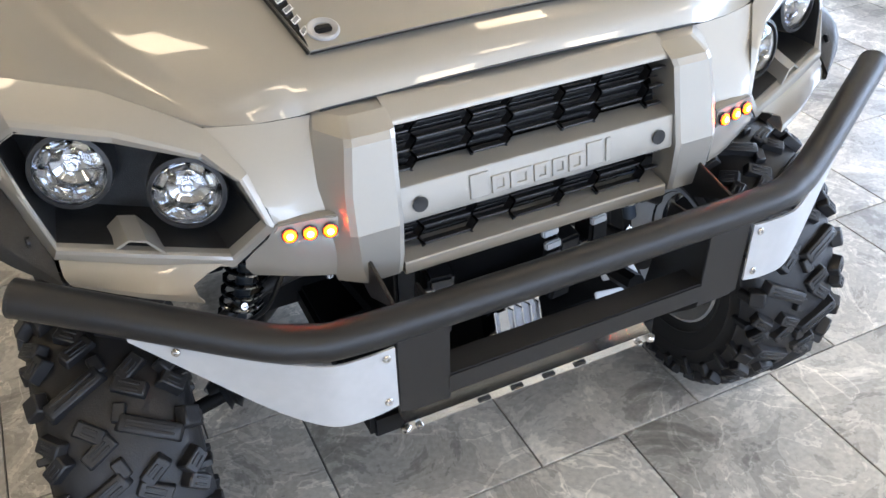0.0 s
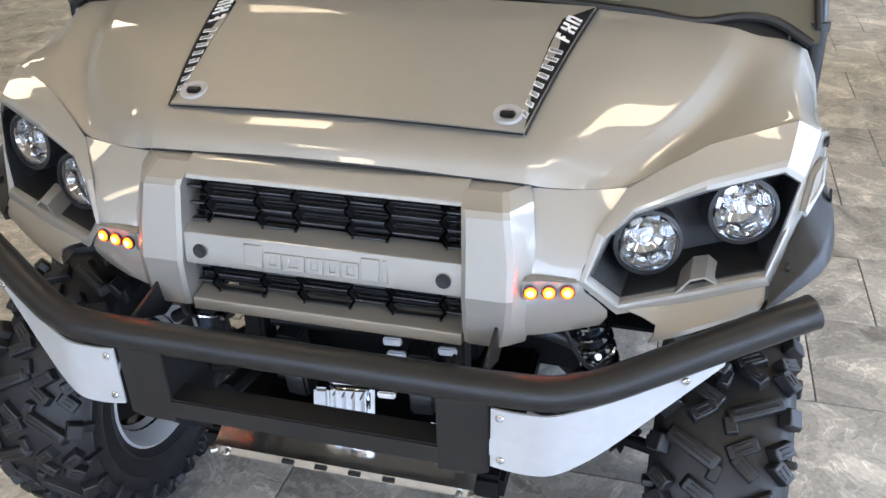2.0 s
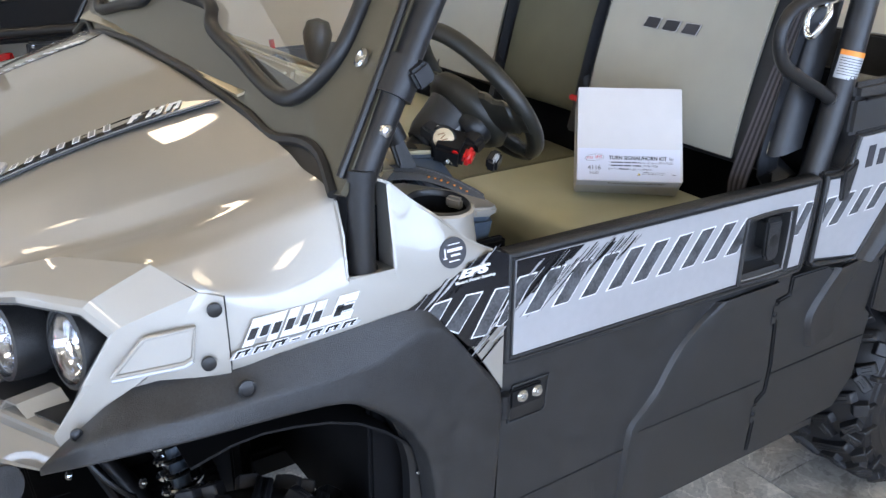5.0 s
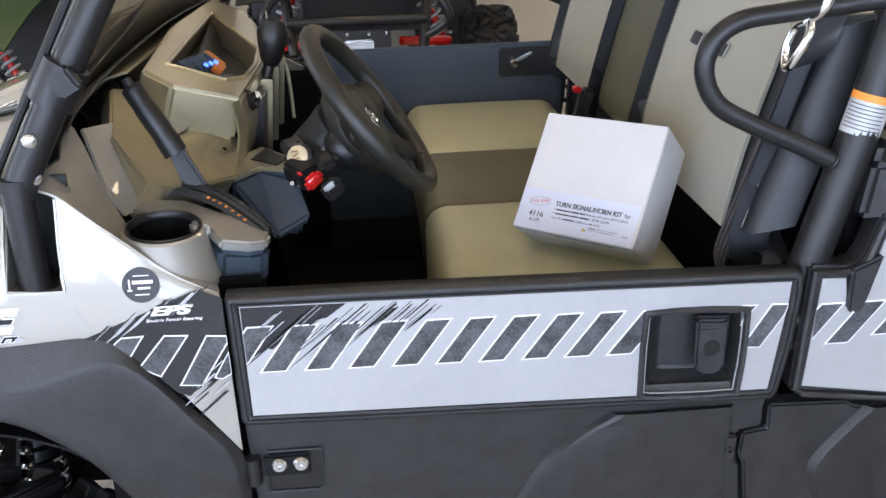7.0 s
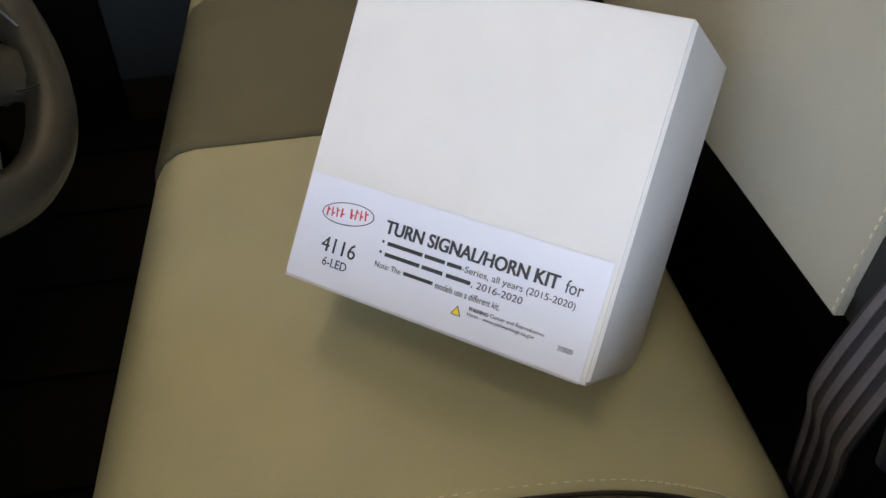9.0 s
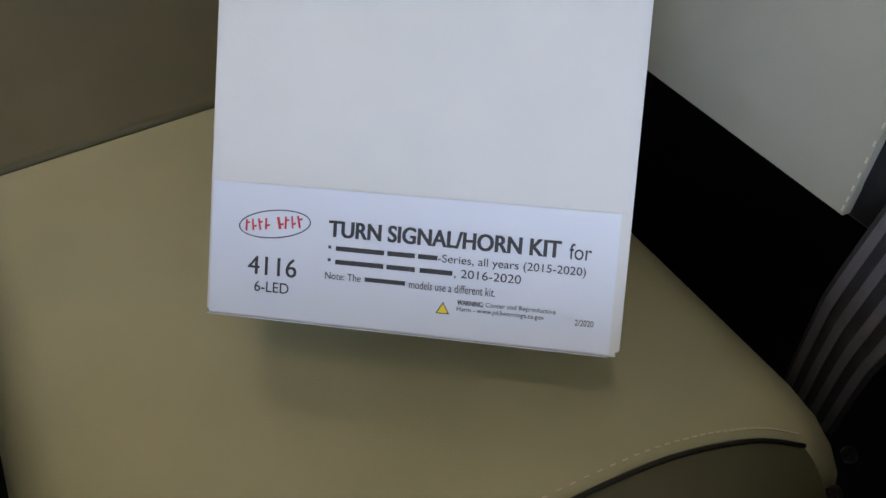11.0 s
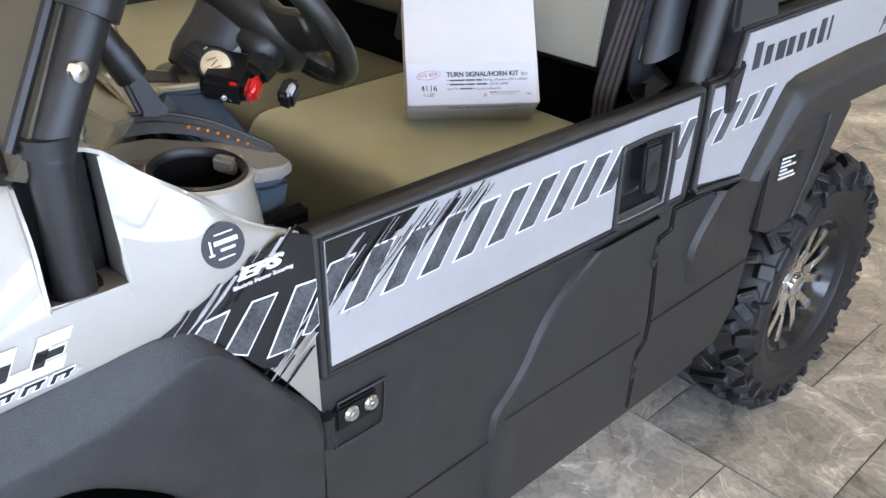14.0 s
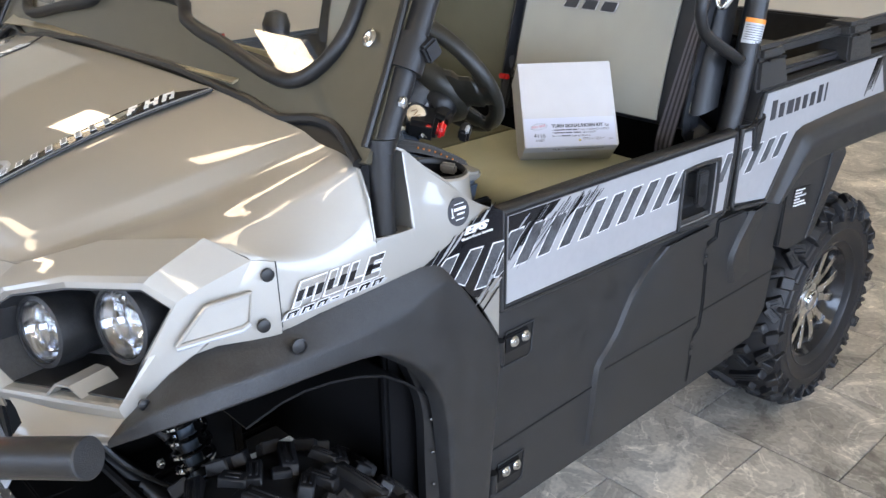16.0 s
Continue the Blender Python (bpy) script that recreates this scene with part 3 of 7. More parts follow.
for s in SIDES:
    # upright guards beside the grille
    rows = []
    for z, yf, xi, xo, ys in ((1.061, -0.612, 0.236, 0.302, -0.592), (1.058, -0.640, 0.236, 0.308, -0.600), (1.040, -0.674, 0.238, 0.316, -0.622), (1.030, -0.681, 0.240, 0.318, -0.626), (0.96, -0.694, 0.243, 0.328, -0.650), (0.90, -0.706, 0.245, 0.330, -0.664), (0.84, -0.703, 0.246, 0.326, -0.668), (0.806, -0.696, 0.248, 0.318, -0.668)):
        rows.append(flip([(xi, ys + 0.02, z), (xi, yf + 0.004, z), (xi + 0.008, yf, z), (xo - 0.012, yf, z), (xo - 0.002, yf + 0.006, z), (xo + 0.026, ys, z), (xo + 0.026, ys + 0.03, z)], s))
    bm = bmesh.new()
    add_sheet(bm, rows, 1, 1, (0, -1, 0), 0.004)
    part("grille_guard", bm, SILVER, front, "broad silver upright guard", 14, True)
    # cheek panel between guard and headlight
    sheet("cheek_panel", [flip(r, s) for r in (
        [(0.335, -0.600, 1.052), (0.345, -0.640, 0.985), (0.345, -0.668, 0.92), (0.332, -0.680, 0.86), (0.325, -0.672, 0.815)],
        [(0.41, -0.592, 1.052), (0.41, -0.635, 0.99), (0.405, -0.668, 0.925), (0.40, -0.668, 0.862), (0.39, -0.66, 0.825)],
        [(0.482, -0.575, 1.056), (0.455, -0.625, 1.0), (0.425, -0.664, 0.93), (0.47, -0.638, 0.866), (0.46, -0.628, 0.83)])], SILVER, CAR, (0, -1, 0.2), 4, 3, 0.004, "silver cheek panel")
    # indicator pod with three amber lamps
    pod = plate("indicator_bracket", flip([(0.338, -0.684, 0.932), (0.365, -0.686, 0.936), (0.424, -0.672, 0.934), (0.43, -0.670, 0.922), (0.415, -0.676, 0.9), (0.338, -0.688, 0.896)], s), 0.02, (0, -1, 0.2), SILVER, CAR, "silver indicator bracket", 0.003)
    for i in range(3):
        c = Vector(((0.353 + 0.028 * i) * s, -0.688 + 0.0055 * i, 0.9145 + 0.001 * i))
        lamp = turned("indicator_lamp", [(0.0, 0.0), (0.0115, 0.0), (0.0118, 0.003), (0.0098, 0.004), (0.0, 0.004)], c, (0.18 * s, -1, 0.1), SEAL, pod, "round amber indicator, lit")
        turned("lamp_lens", [(0.0, 0.003), (0.0098, 0.003), (0.0092, 0.006), (0.006, 0.0075), (0.0, 0.0078)], c, (0.18 * s, -1, 0.1), LED, lamp)
        turned("lamp_core", [(0.0, 0.007), (0.0062, 0.0068), (0.004, 0.0088), (0.0, 0.009)], c, (0.18 * s, -1, 0.1), LEDC, lamp)
    # headlight bezel: a ring round the opening, then the dark recess
    inner = [(0.439, -0.642, 0.930), (0.462, -0.622, 0.992), (0.500, -0.596, 1.022), (0.60, -0.552, 1.052), (0.716, -0.496, 1.070), (0.746, -0.473, 1.045), (0.727, -0.512, 0.975), (0.708, -0.535, 0.913), (0.60, -0.573, 0.895), (0.487, -0.615, 0.879)]
    outer = [(0.424, -0.666, 0.926), (0.444, -0.632, 1.003), (0.480, -0.580, 1.056), (0.598, -0.492, 1.104), (0.735, -0.409, 1.124), (0.778, -0.366, 1.091), (0.772, -0.425, 1.000), (0.718, -0.546, 0.893), (0.60, -0.592, 0.874), (0.485, -0.634, 0.858)]
    mid = [tuple(a * 0.72 + b * 0.28 for a, b in zip(i_, o_)) for i_, o_ in zip(inner, outer)]
    mid = [(m_[0], m_[1] - 0.012, m_[2] + 0.002) for m_ in mid]
    bm = bmesh.new()
    add_sheet(bm, [flip(r + r[:1], s) for r in (outer, mid, inner)], 3, 1, (0, -1, 0.3), 0.004)
    bez = part("headlight_bezel", bm, SILVER, CAR, "angular silver headlight surround", 16, True)
    back = [(p[0] * 0.9 + 0.06, p[1] + 0.10, 0.97 + (p[2] - 0.97) * 0.85) for p in inner]
    bm = bmesh.new()
    add_sheet(bm, [flip(r + r[:1], s) for r in (inner, back)], 2, 1, (0, 0, 0), 0.003)
    f = bm.faces.new([bm.verts.new(p) for p in flip(back, s)])
    part("headlight_recess", bm, BLACK, bez, "black recess behind the lamps", 30, True)
    bm = bmesh.new()
    add_sheet(bm, [flip(r, s) for r in (
        [(0.566, -0.600, 0.884), (0.592, -0.590, 0.912), (0.616, -0.580, 0.914), (0.645, -0.568, 0.894)],
        [(0.566, -0.545, 0.884), (0.596, -0.53, 0.922), (0.620, -0.522, 0.924), (0.650, -0.51, 0.894)])], 1, 1, (0, -0.5, 1), 0.004)
    part("bezel_fin", bm, SILVER, bez, "", 20, True)
    for c, r in (((0.522, -0.576, 0.962), 0.049), ((0.664, -0.512, 1.003), 0.050)):
        c = Vector((c[0] * s, c[1], c[2]))
        ax = Vector((0.24 * s, -1, 0.12)).normalized()
        hl = turned("headlight", [(r * 0.9, -0.10), (r * 1.08, -0.09), (r * 1.08, -0.05), (r * 1.16, -0.048), (r * 1.16, -0.01), (r * 1.13, 0.0), (r * 1.0, 0.002), (r * 1.0, -0.085)], c, ax, BLACK, CAR, "round headlight in a black housing", 32, True)
        turned("reflector", [(0.0, -0.05), (r * 0.35, -0.049), (r * 0.36, -0.042), (r * 0.62, -0.034), (r * 0.64, -0.028), (r * 0.9, -0.016), (r * 0.99, -0.004), (r * 1.0, -0.03), (r * 0.6, -0.06), (0.0, -0.06)], c, ax, DULL, hl, "", 32)
        q = Vector((0, 0, 1)).rotation_difference(ax).to_matrix().to_4x4()
        bm = bmesh.new()
        for k in range(8):
            a = k * math.pi / 4
            for rad_, hh in ((0.74, 0.018),):
                a2 = a + (0.2 if rad_ < 0.6 else 0)
                b2 = bmesh.new()
                add_box(b2, (0, 0, 0), (r * 0.30, r * 0.46, 0.008), (0, 16 + 7 * (k % 3), 0), 0.002, 1)
                merge(bm, b2, Matrix.Translation(c) @ q @ pose(r * rad_ * math.cos(a2), r * rad_ * math.sin(a2), -hh - 0.004 + 0.003 * (k % 2), 0, 0, math.degrees(a2)))
        part("reflector_facet", bm, DULL, hl)
        turned("bulb_cap", [(0.0, -0.045), (0.008, -0.045), (0.008, -0.022), (0.005, -0.018), (0.0, -0.018)], c, ax, CHROME, hl)
        g = turned("lens", [(r * 0.99, -0.003), (r * 0.8, 0.004), (r * 0.45, 0.008), (0.0004, 0.009), (0.0004, 0.0065), (r * 0.45, 0.0055), (r * 0.8, 0.0015), (r * 0.99, -0.0055)], c, ax, LENS, hl, "clear domed lens", 32, True)
        g.visible_shadow = False
    # lip under the lamps
    sheet("lower_lip", [flip(r, s) for r in (
        [(0.500, -0.630, 0.866), (0.60, -0.588, 0.876), (0.712, -0.545, 0.893)],
        [(0.548, -0.632, 0.846), (0.62, -0.606, 0.856), (0.712, -0.565, 0.872)],
        [(0.540, -0.650, 0.822), (0.61, -0.622, 0.836), (0.704, -0.568, 0.855)],
        [(0.552, -0.60, 0.818), (0.62, -0.58, 0.83), (0.70, -0.54, 0.85)])], SILVER, CAR, (0, -1, 0), 2, 3, 0.004, "silver lip below the headlights", 25)
    # side panel behind the bezel, with its pocket and two screws
    sheet("fender_rear", [flip(r, s) for r in (
        [(0.795, -0.165, 1.069), (0.797, -0.13, 1.067), (0.796, -0.095, 1.066)],
        [(0.800, -0.165, 1.035), (0.800, -0.13, 1.035), (0.800, -0.08, 1.035)],
        [(0.802, -0.165, 0.992), (0.802, -0.12, 0.993), (0.802, -0.056, 0.994)],
        [(0.800, -0.165, 0.970), (0.800, -0.12, 0.972), (0.800, -0.05, 0.975)])], SILVER, CAR, (s, 0, 0), 2, 3, 0.004, "silver front fender side", 40)
    side = sheet("headlight_flank", [flip(r, s) for r in (
        [(0.778, -0.366, 1.091), (0.786, -0.352, 1.0885), (0.793, -0.3395, 1.085)],
        [(0.775, -0.3955, 1.0455), (0.7865, -0.366, 1.046), (0.795, -0.3395, 1.046)],
        [(0.772, -0.425, 1.000), (0.787, -0.378, 0.991), (0.797, -0.3395, 0.988)],
        [(0.757, -0.459, 0.970), (0.782, -0.388, 0.966), (0.7935, -0.3395, 0.966)])], SILVER, CAR, (s, 0, 0), 3, 3, 0.004, "silver flank beside the headlights", 40)
    pts = [(0.750, -0.479, 0.996), (0.762, -0.438, 1.044), (0.781, -0.379, 1.052), (0.783, -0.386, 1.012), (0.779, -0.396, 1.005)]
    pts = [(x + 0.010, y, z) for x, y, z in pts]
    plate("side_pocket", flip([(x - 0.001, y + 0.002, z) for x, y, z in pts], s), 0.010, (s, -0.3, 0.1), SILVER, side, "sunken pocket on the fender", 0.0015)
    pipe("pocket_edge", flip(pts + pts[:1], s), 0.0028, SILVER, side, n=8, steps=1)
    pipe("pocket_lip", flip([(x + 0.0005, y, z - 0.004) for x, y, z in (pts[0], pts[4], pts[3])], s), 0.0035, PANEL, side, n=8, steps=1)
    pipe("panel_gap", flip([(0.7925, -0.3383, 1.086), (0.7942, -0.3383, 1.042), (0.7955, -0.3383, 0.986)], s), 0.0012, SEAL, side, n=6)
    for c in ((0.791, -0.352, 1.070), (0.794, -0.367, 0.999)):
        turned("push_clip", [(0.0, 0.0), (0.0095, 0.0), (0.0095, 0.004), (0.0065, 0.0055), (0.0, 0.0055)], (c[0] * s, c[1], c[2]), (s, -0.15, 0.05), SEAL, side)
    # panel between the post and the door
    sheet("cowl_side", [flip(r, s) for r in (
        [(0.772, -0.09, 1.185), (0.775, -0.055, 1.155), (0.782, -0.01, 1.12), (0.785, 0.04, 1.075), (0.786, 0.098, 1.043)],
        [(0.787, -0.092, 1.12), (0.790, -0.06, 1.10), (0.793, -0.01, 1.085), (0.793, 0.045, 1.055), (0.792, 0.1, 1.03)],
        [(0.797, -0.095, 1.066), (0.798, -0.05, 1.055), (0.80, 0.0, 1.04), (0.80, 0.05, 1.0), (0.797, 0.101, 0.96)],
        [(0.802, -0.075, 0.99), (0.803, -0.045, 0.985), (0.803, 0.0, 0.955), (0.803, 0.05, 0.885), (0.798, 0.102, 0.805)])], SILVER, CAR, (s, 0, 0), 3, 4, 0.004, "silver cowl side with decals", 40)
    # black wheel-arch flare
    flare = sheet("wheel_flare", creased([flip(r, s) for r in (
        [(0.718, -0.549, 0.893), (0.759, -0.456, 0.974), (0.786, -0.36, 0.982), (0.800, -0.26, 0.988), (0.803, -0.15, 0.996), (0.803, -0.06, 0.998), (0.801, -0.02, 0.965), (0.799, 0.04, 0.885), (0.796, 0.100, 0.803), (0.792, 0.104, 0.70), (0.786, 0.10, 0.56), (0.782, 0.09, 0.39)],
        [(0.716, -0.575, 0.870), (0.790, -0.503, 0.935), (0.823, -0.39, 0.944), (0.828, -0.27, 0.942), (0.826, -0.15, 0.945), (0.822, -0.06, 0.968), (0.818, -0.01, 0.945), (0.816, 0.045, 0.87), (0.812, 0.088, 0.80), (0.808, 0.092, 0.70), (0.80, 0.088, 0.56), (0.795, 0.08, 0.385)],
        [(0.714, -0.575, 0.858), (0.799, -0.512, 0.906), (0.828, -0.405, 0.915), (0.832, -0.295, 0.911), (0.831, -0.195, 0.898), (0.829, -0.140, 0.864), (0.828, -0.098, 0.825), (0.823, -0.068, 0.778), (0.818, -0.048, 0.735), (0.812, -0.032, 0.66), (0.805, -0.022, 0.54), (0.797, -0.015, 0.38)],
        [(0.705, -0.56, 0.855), (0.775, -0.505, 0.897), (0.80, -0.405, 0.905), (0.805, -0.295, 0.901), (0.805, -0.197, 0.888), (0.80, -0.146, 0.855), (0.795, -0.105, 0.817), (0.79, -0.076, 0.772), (0.786, -0.057, 0.731), (0.78, -0.042, 0.655), (0.775, -0.032, 0.54), (0.77, -0.025, 0.38)])], 0.16), BLACK, CAR, (s, 0, 0.2), 1, 3, 0.005, "black grained plastic wheel-arch flare", 40)
    for c in ((0.822, -0.329, 0.962), (0.818, -0.078, 0.962), (0.808, 0.064, 0.812), (0.745, -0.528, 0.921)):
        k = 0.012 if c[1] < 0.05 and c[1] > -0.5 else 0.008
        turned("push_clip", [(0.0, -0.004), (k, -0.004), (k, 0.0005), (k * 0.8, 0.0012), (k * 0.75, -0.0003), (k * 0.5, 0.0008), (0.0, 0.0008)], (c[0] * s, c[1], c[2]), (s, -0.12, 0.12), SEAL, flare)
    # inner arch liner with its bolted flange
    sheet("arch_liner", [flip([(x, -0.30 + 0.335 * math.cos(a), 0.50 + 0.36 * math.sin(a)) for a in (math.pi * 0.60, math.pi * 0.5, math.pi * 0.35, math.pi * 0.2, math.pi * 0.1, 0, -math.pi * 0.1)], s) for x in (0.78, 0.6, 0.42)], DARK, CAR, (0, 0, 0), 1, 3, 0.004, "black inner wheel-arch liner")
    fg = sheet("liner_flange", [flip([(x, -0.062 + k * 0.9 + 0.02 * (0.80 - z) - 0.9 * max(0, z - 0.70) ** 1.5, z) for z in (0.40, 0.50, 0.60, 0.70, 0.76, 0.82)], s) for x, k in ((0.778, 0.030), (0.772, 0.0), (0.755, -0.004))], SEAL, CAR, (s, -1, 0), 1, 3, 0.003, "bolted black liner flange")
    bolts("liner_bolt", [(0.779 * s, -0.050 + 0.02 * (0.80 - z) - 0.9 * max(0, z - 0.70) ** 1.5, z) for z in (0.48, 0.55, 0.62, 0.69, 0.75)], (s, -0.3, 0), 0.0035, 0.003, DULL, fg)

# ---------- front bumper ----------
bumper = pipe("bumper_tube", [(-0.775, -0.622, 0.90), (-0.66, -0.683, 0.87), (-0.50, -0.765, 0.825), (-0.44, -0.79, 0.815), (-0.38, -0.803, 0.811), (-0.2, -0.806, 0.810), (0.2, -0.806, 0.810), (0.38, -0.803, 0.811), (0.44, -0.79, 0.815), (0.50, -0.765, 0.825), (0.66, -0.683, 0.87), (0.775, -0.622, 0.90)], 0.0275, COAT, CAR, "black powder-coated tube bumper", 24, 6)
bm = bmesh.new()
add_box(bm, (0, -0.80, 0.676), (0.48, 0.052, 0.04), (0, 0, 0), 0.003)
part("bumper_crossbar", bm, COAT, bumper)
for s in SIDES:
    plate("bumper_upright", flip([(0.234, -0.828, 0.80), (0.318, -0.828, 0.80), (0.318, -0.825, 0.655), (0.300, -0.822, 0.645), (0.234, -0.824, 0.645)], s), 0.006, (0, -1, 0), COAT, bumper)
    plate("bumper_upright", flip([(0.236, -0.826, 0.81), (0.236, -0.72, 0.80), (0.236, -0.68, 0.60), (0.236, -0.72, 0.545), (0.236, -0.80, 0.62), (0.236, -0.824, 0.645)], s), 0.006, (-s, 0, 0), COAT, bumper)
    plate("bumper_upright", flip([(0.30, -0.80, 0.83), (0.30, -0.66, 0.86), (0.30, -0.62, 0.80), (0.30, -0.70, 0.78)], s), 0.006, (-s, 0, 0), COAT, bumper)
    # grey wing plate under the tube end
    rows = []
    for x, y, zt, zb in ((0.322, -0.832, 0.792, 0.678), (0.36, -0.832, 0.790, 0.672), (0.41, -0.828, 0.790, 0.672), (0.45, -0.812, 0.795, 0.684), (0.50, -0.785, 0.802, 0.712), (0.57, -0.748, 0.820, 0.768), (0.655, -0.702, 0.846, 0.836)):
        rows.append(flip([(x, y, zt), (x, y, (zt + zb) / 2), (x, y, zb)], s))
    wing = sheet("bumper_wing", rows, PLATE, bumper, (0, -1, 0), 4, 2, 0.004, "light grey wing plate with button bolts", 30)
    bolts("button_bolt", [(0.336 * s, -0.833, 0.777), (0.338 * s, -0.833, 0.694)], (0, -1, 0.1), 0.0065, 0.004, ZINC, wing)
    bolts("button_bolt", [(0.60 * s, -0.736, 0.822)], (0.5 * s, -1, 0), 0.0065, 0.004, ZINC, wing)
    turned("tube_cap", [(0.0, 0.0), (0.0278, 0.0), (0.0278, 0.004), (0.026, 0.006), (0.0, 0.0065)], (0.773 * s, -0.623, 0.8992), (s * 0.85, 0.45, 0.24), BLACK, bumper, "flat plastic tube cap")

# skid plate
bm = bmesh.new()
add_sheet(bm, [[(x, -0.60, 0.515), (x, -0.672, 0.476), (x, -0.690, 0.472), (x, -0.690, 0.452)] for x in (-0.262, -0.1, 0.1, 0.262)], 1, 1, (0, -1, 0.6), 0.004)
skid = part("skid_plate", bm, ALU, CAR, "bare aluminium skid plate with slots", 30, True)
for i in range(4):
    block("slot", (-0.105 + i * 0.068, -0.6925, 0.462), (0.024, 0.004, 0.007), SEAL, skid, bev=0.0005)
for s in SIDES:
    bolts("skid_bolt", [(0.258 * s, -0.69, 0.462)], (s, -1, 0), 0.01, 0.012, ZINC, skid)
    bolts("skid_bolt", [(0.235 * s, -0.693, 0.458)], (0, -1, 0), 0.007, 0.006, ZINC, skid)


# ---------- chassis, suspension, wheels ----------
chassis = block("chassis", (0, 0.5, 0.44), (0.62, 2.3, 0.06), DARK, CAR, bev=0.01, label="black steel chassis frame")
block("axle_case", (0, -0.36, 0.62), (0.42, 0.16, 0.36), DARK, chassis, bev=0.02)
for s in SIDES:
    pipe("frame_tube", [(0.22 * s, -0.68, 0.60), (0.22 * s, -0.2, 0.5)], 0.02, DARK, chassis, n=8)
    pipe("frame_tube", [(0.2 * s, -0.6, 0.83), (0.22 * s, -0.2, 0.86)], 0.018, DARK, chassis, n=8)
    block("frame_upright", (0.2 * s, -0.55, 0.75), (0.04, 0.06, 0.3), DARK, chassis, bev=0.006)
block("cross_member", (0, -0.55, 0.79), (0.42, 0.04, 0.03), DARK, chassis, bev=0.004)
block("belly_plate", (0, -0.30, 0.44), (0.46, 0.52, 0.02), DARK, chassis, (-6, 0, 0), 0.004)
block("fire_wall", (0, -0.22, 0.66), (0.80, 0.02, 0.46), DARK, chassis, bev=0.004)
bm = bmesh.new()
add_box(bm, (0.0, -0.60, 0.545), (0.10, 0.08, 0.13), (-14, 0, 8), 0.014, 3)
add_box(bm, (-0.045, -0.63, 0.575), (0.03, 0.04, 0.07), (-14, 0, 8), 0.006)
add_lathe(bm, [(0.0, 0), (0.022, 0), (0.024, 0.012), (0.012, 0.016), (0.0, 0.016)], (0.03, -0.645, 0.515), (0, -1, 0.3))
for k in range(4):
    add_box(bm, (-0.02 + k * 0.018, -0.642, 0.555), (0.004, 0.02, 0.09), (-14, 0, 8), 0.001)
part("front_gearbox", bm, DULL, CAR, "cast aluminium gearbox")
plate("shield_plate", [(0.165, -0.63, 0.565), (0.29, -0.63, 0.545), (0.29, -0.64, 0.525), (0.23, -0.66, 0.495), (0.17, -0.65, 0.52)], 0.006, (0, -1, 0.6), PLATE, CAR, "pale metal shield plate", 0.002)
plate("shield_plate", [(0.19, -0.60, 0.60), (0.27, -0.60, 0.585), (0.275, -0.62, 0.565), (0.19, -0.62, 0.578)], 0.006, (0, -1, 0.6), PLATE, CAR, "pale metal shield plate", 0.002)
for x, z in ((0.085, 0.705), (0.092, 0.675), (0.098, 0.645), (0.19, 0.70)):
    block("wiring_clip", (x, -0.585, z), (0.035, 0.012, 0.016), PLATE, CAR, (-12, 0, 5), 0.003)
block("wiring_clip", (0.075, -0.60, 0.595), (0.035, 0.03, 0.014), ZINC, CAR, (-12, 0, 5), 0.003)
bm = bmesh.new()
for k in range(9):
    add_box(bm, (0, -0.58, 0.742 + k * 0.0075), (0.40, 0.012, 0.002), bev=0)
for k in range(11):
    add_box(bm, (-0.2 + k * 0.04, -0.58, 0.772), (0.002, 0.012, 0.07), bev=0)
part("lower_grille", bm, BLACK, CAR, "black lower grille bars")
for i, (a, b, r) in enumerate((((-0.17, -0.56, 0.70), (0.0, -0.50, 0.66), 0.012), ((0.19, -0.56, 0.72), (0.06, -0.46, 0.62), 0.010), ((-0.2, -0.5, 0.52), (0.2, -0.5, 0.54), 0.014), ((-0.14, -0.57, 0.76), (0.16, -0.57, 0.755), 0.008))):
    pipe("pipe_run", [a, b], r, COAT if i % 2 else DARK, CAR, n=8)
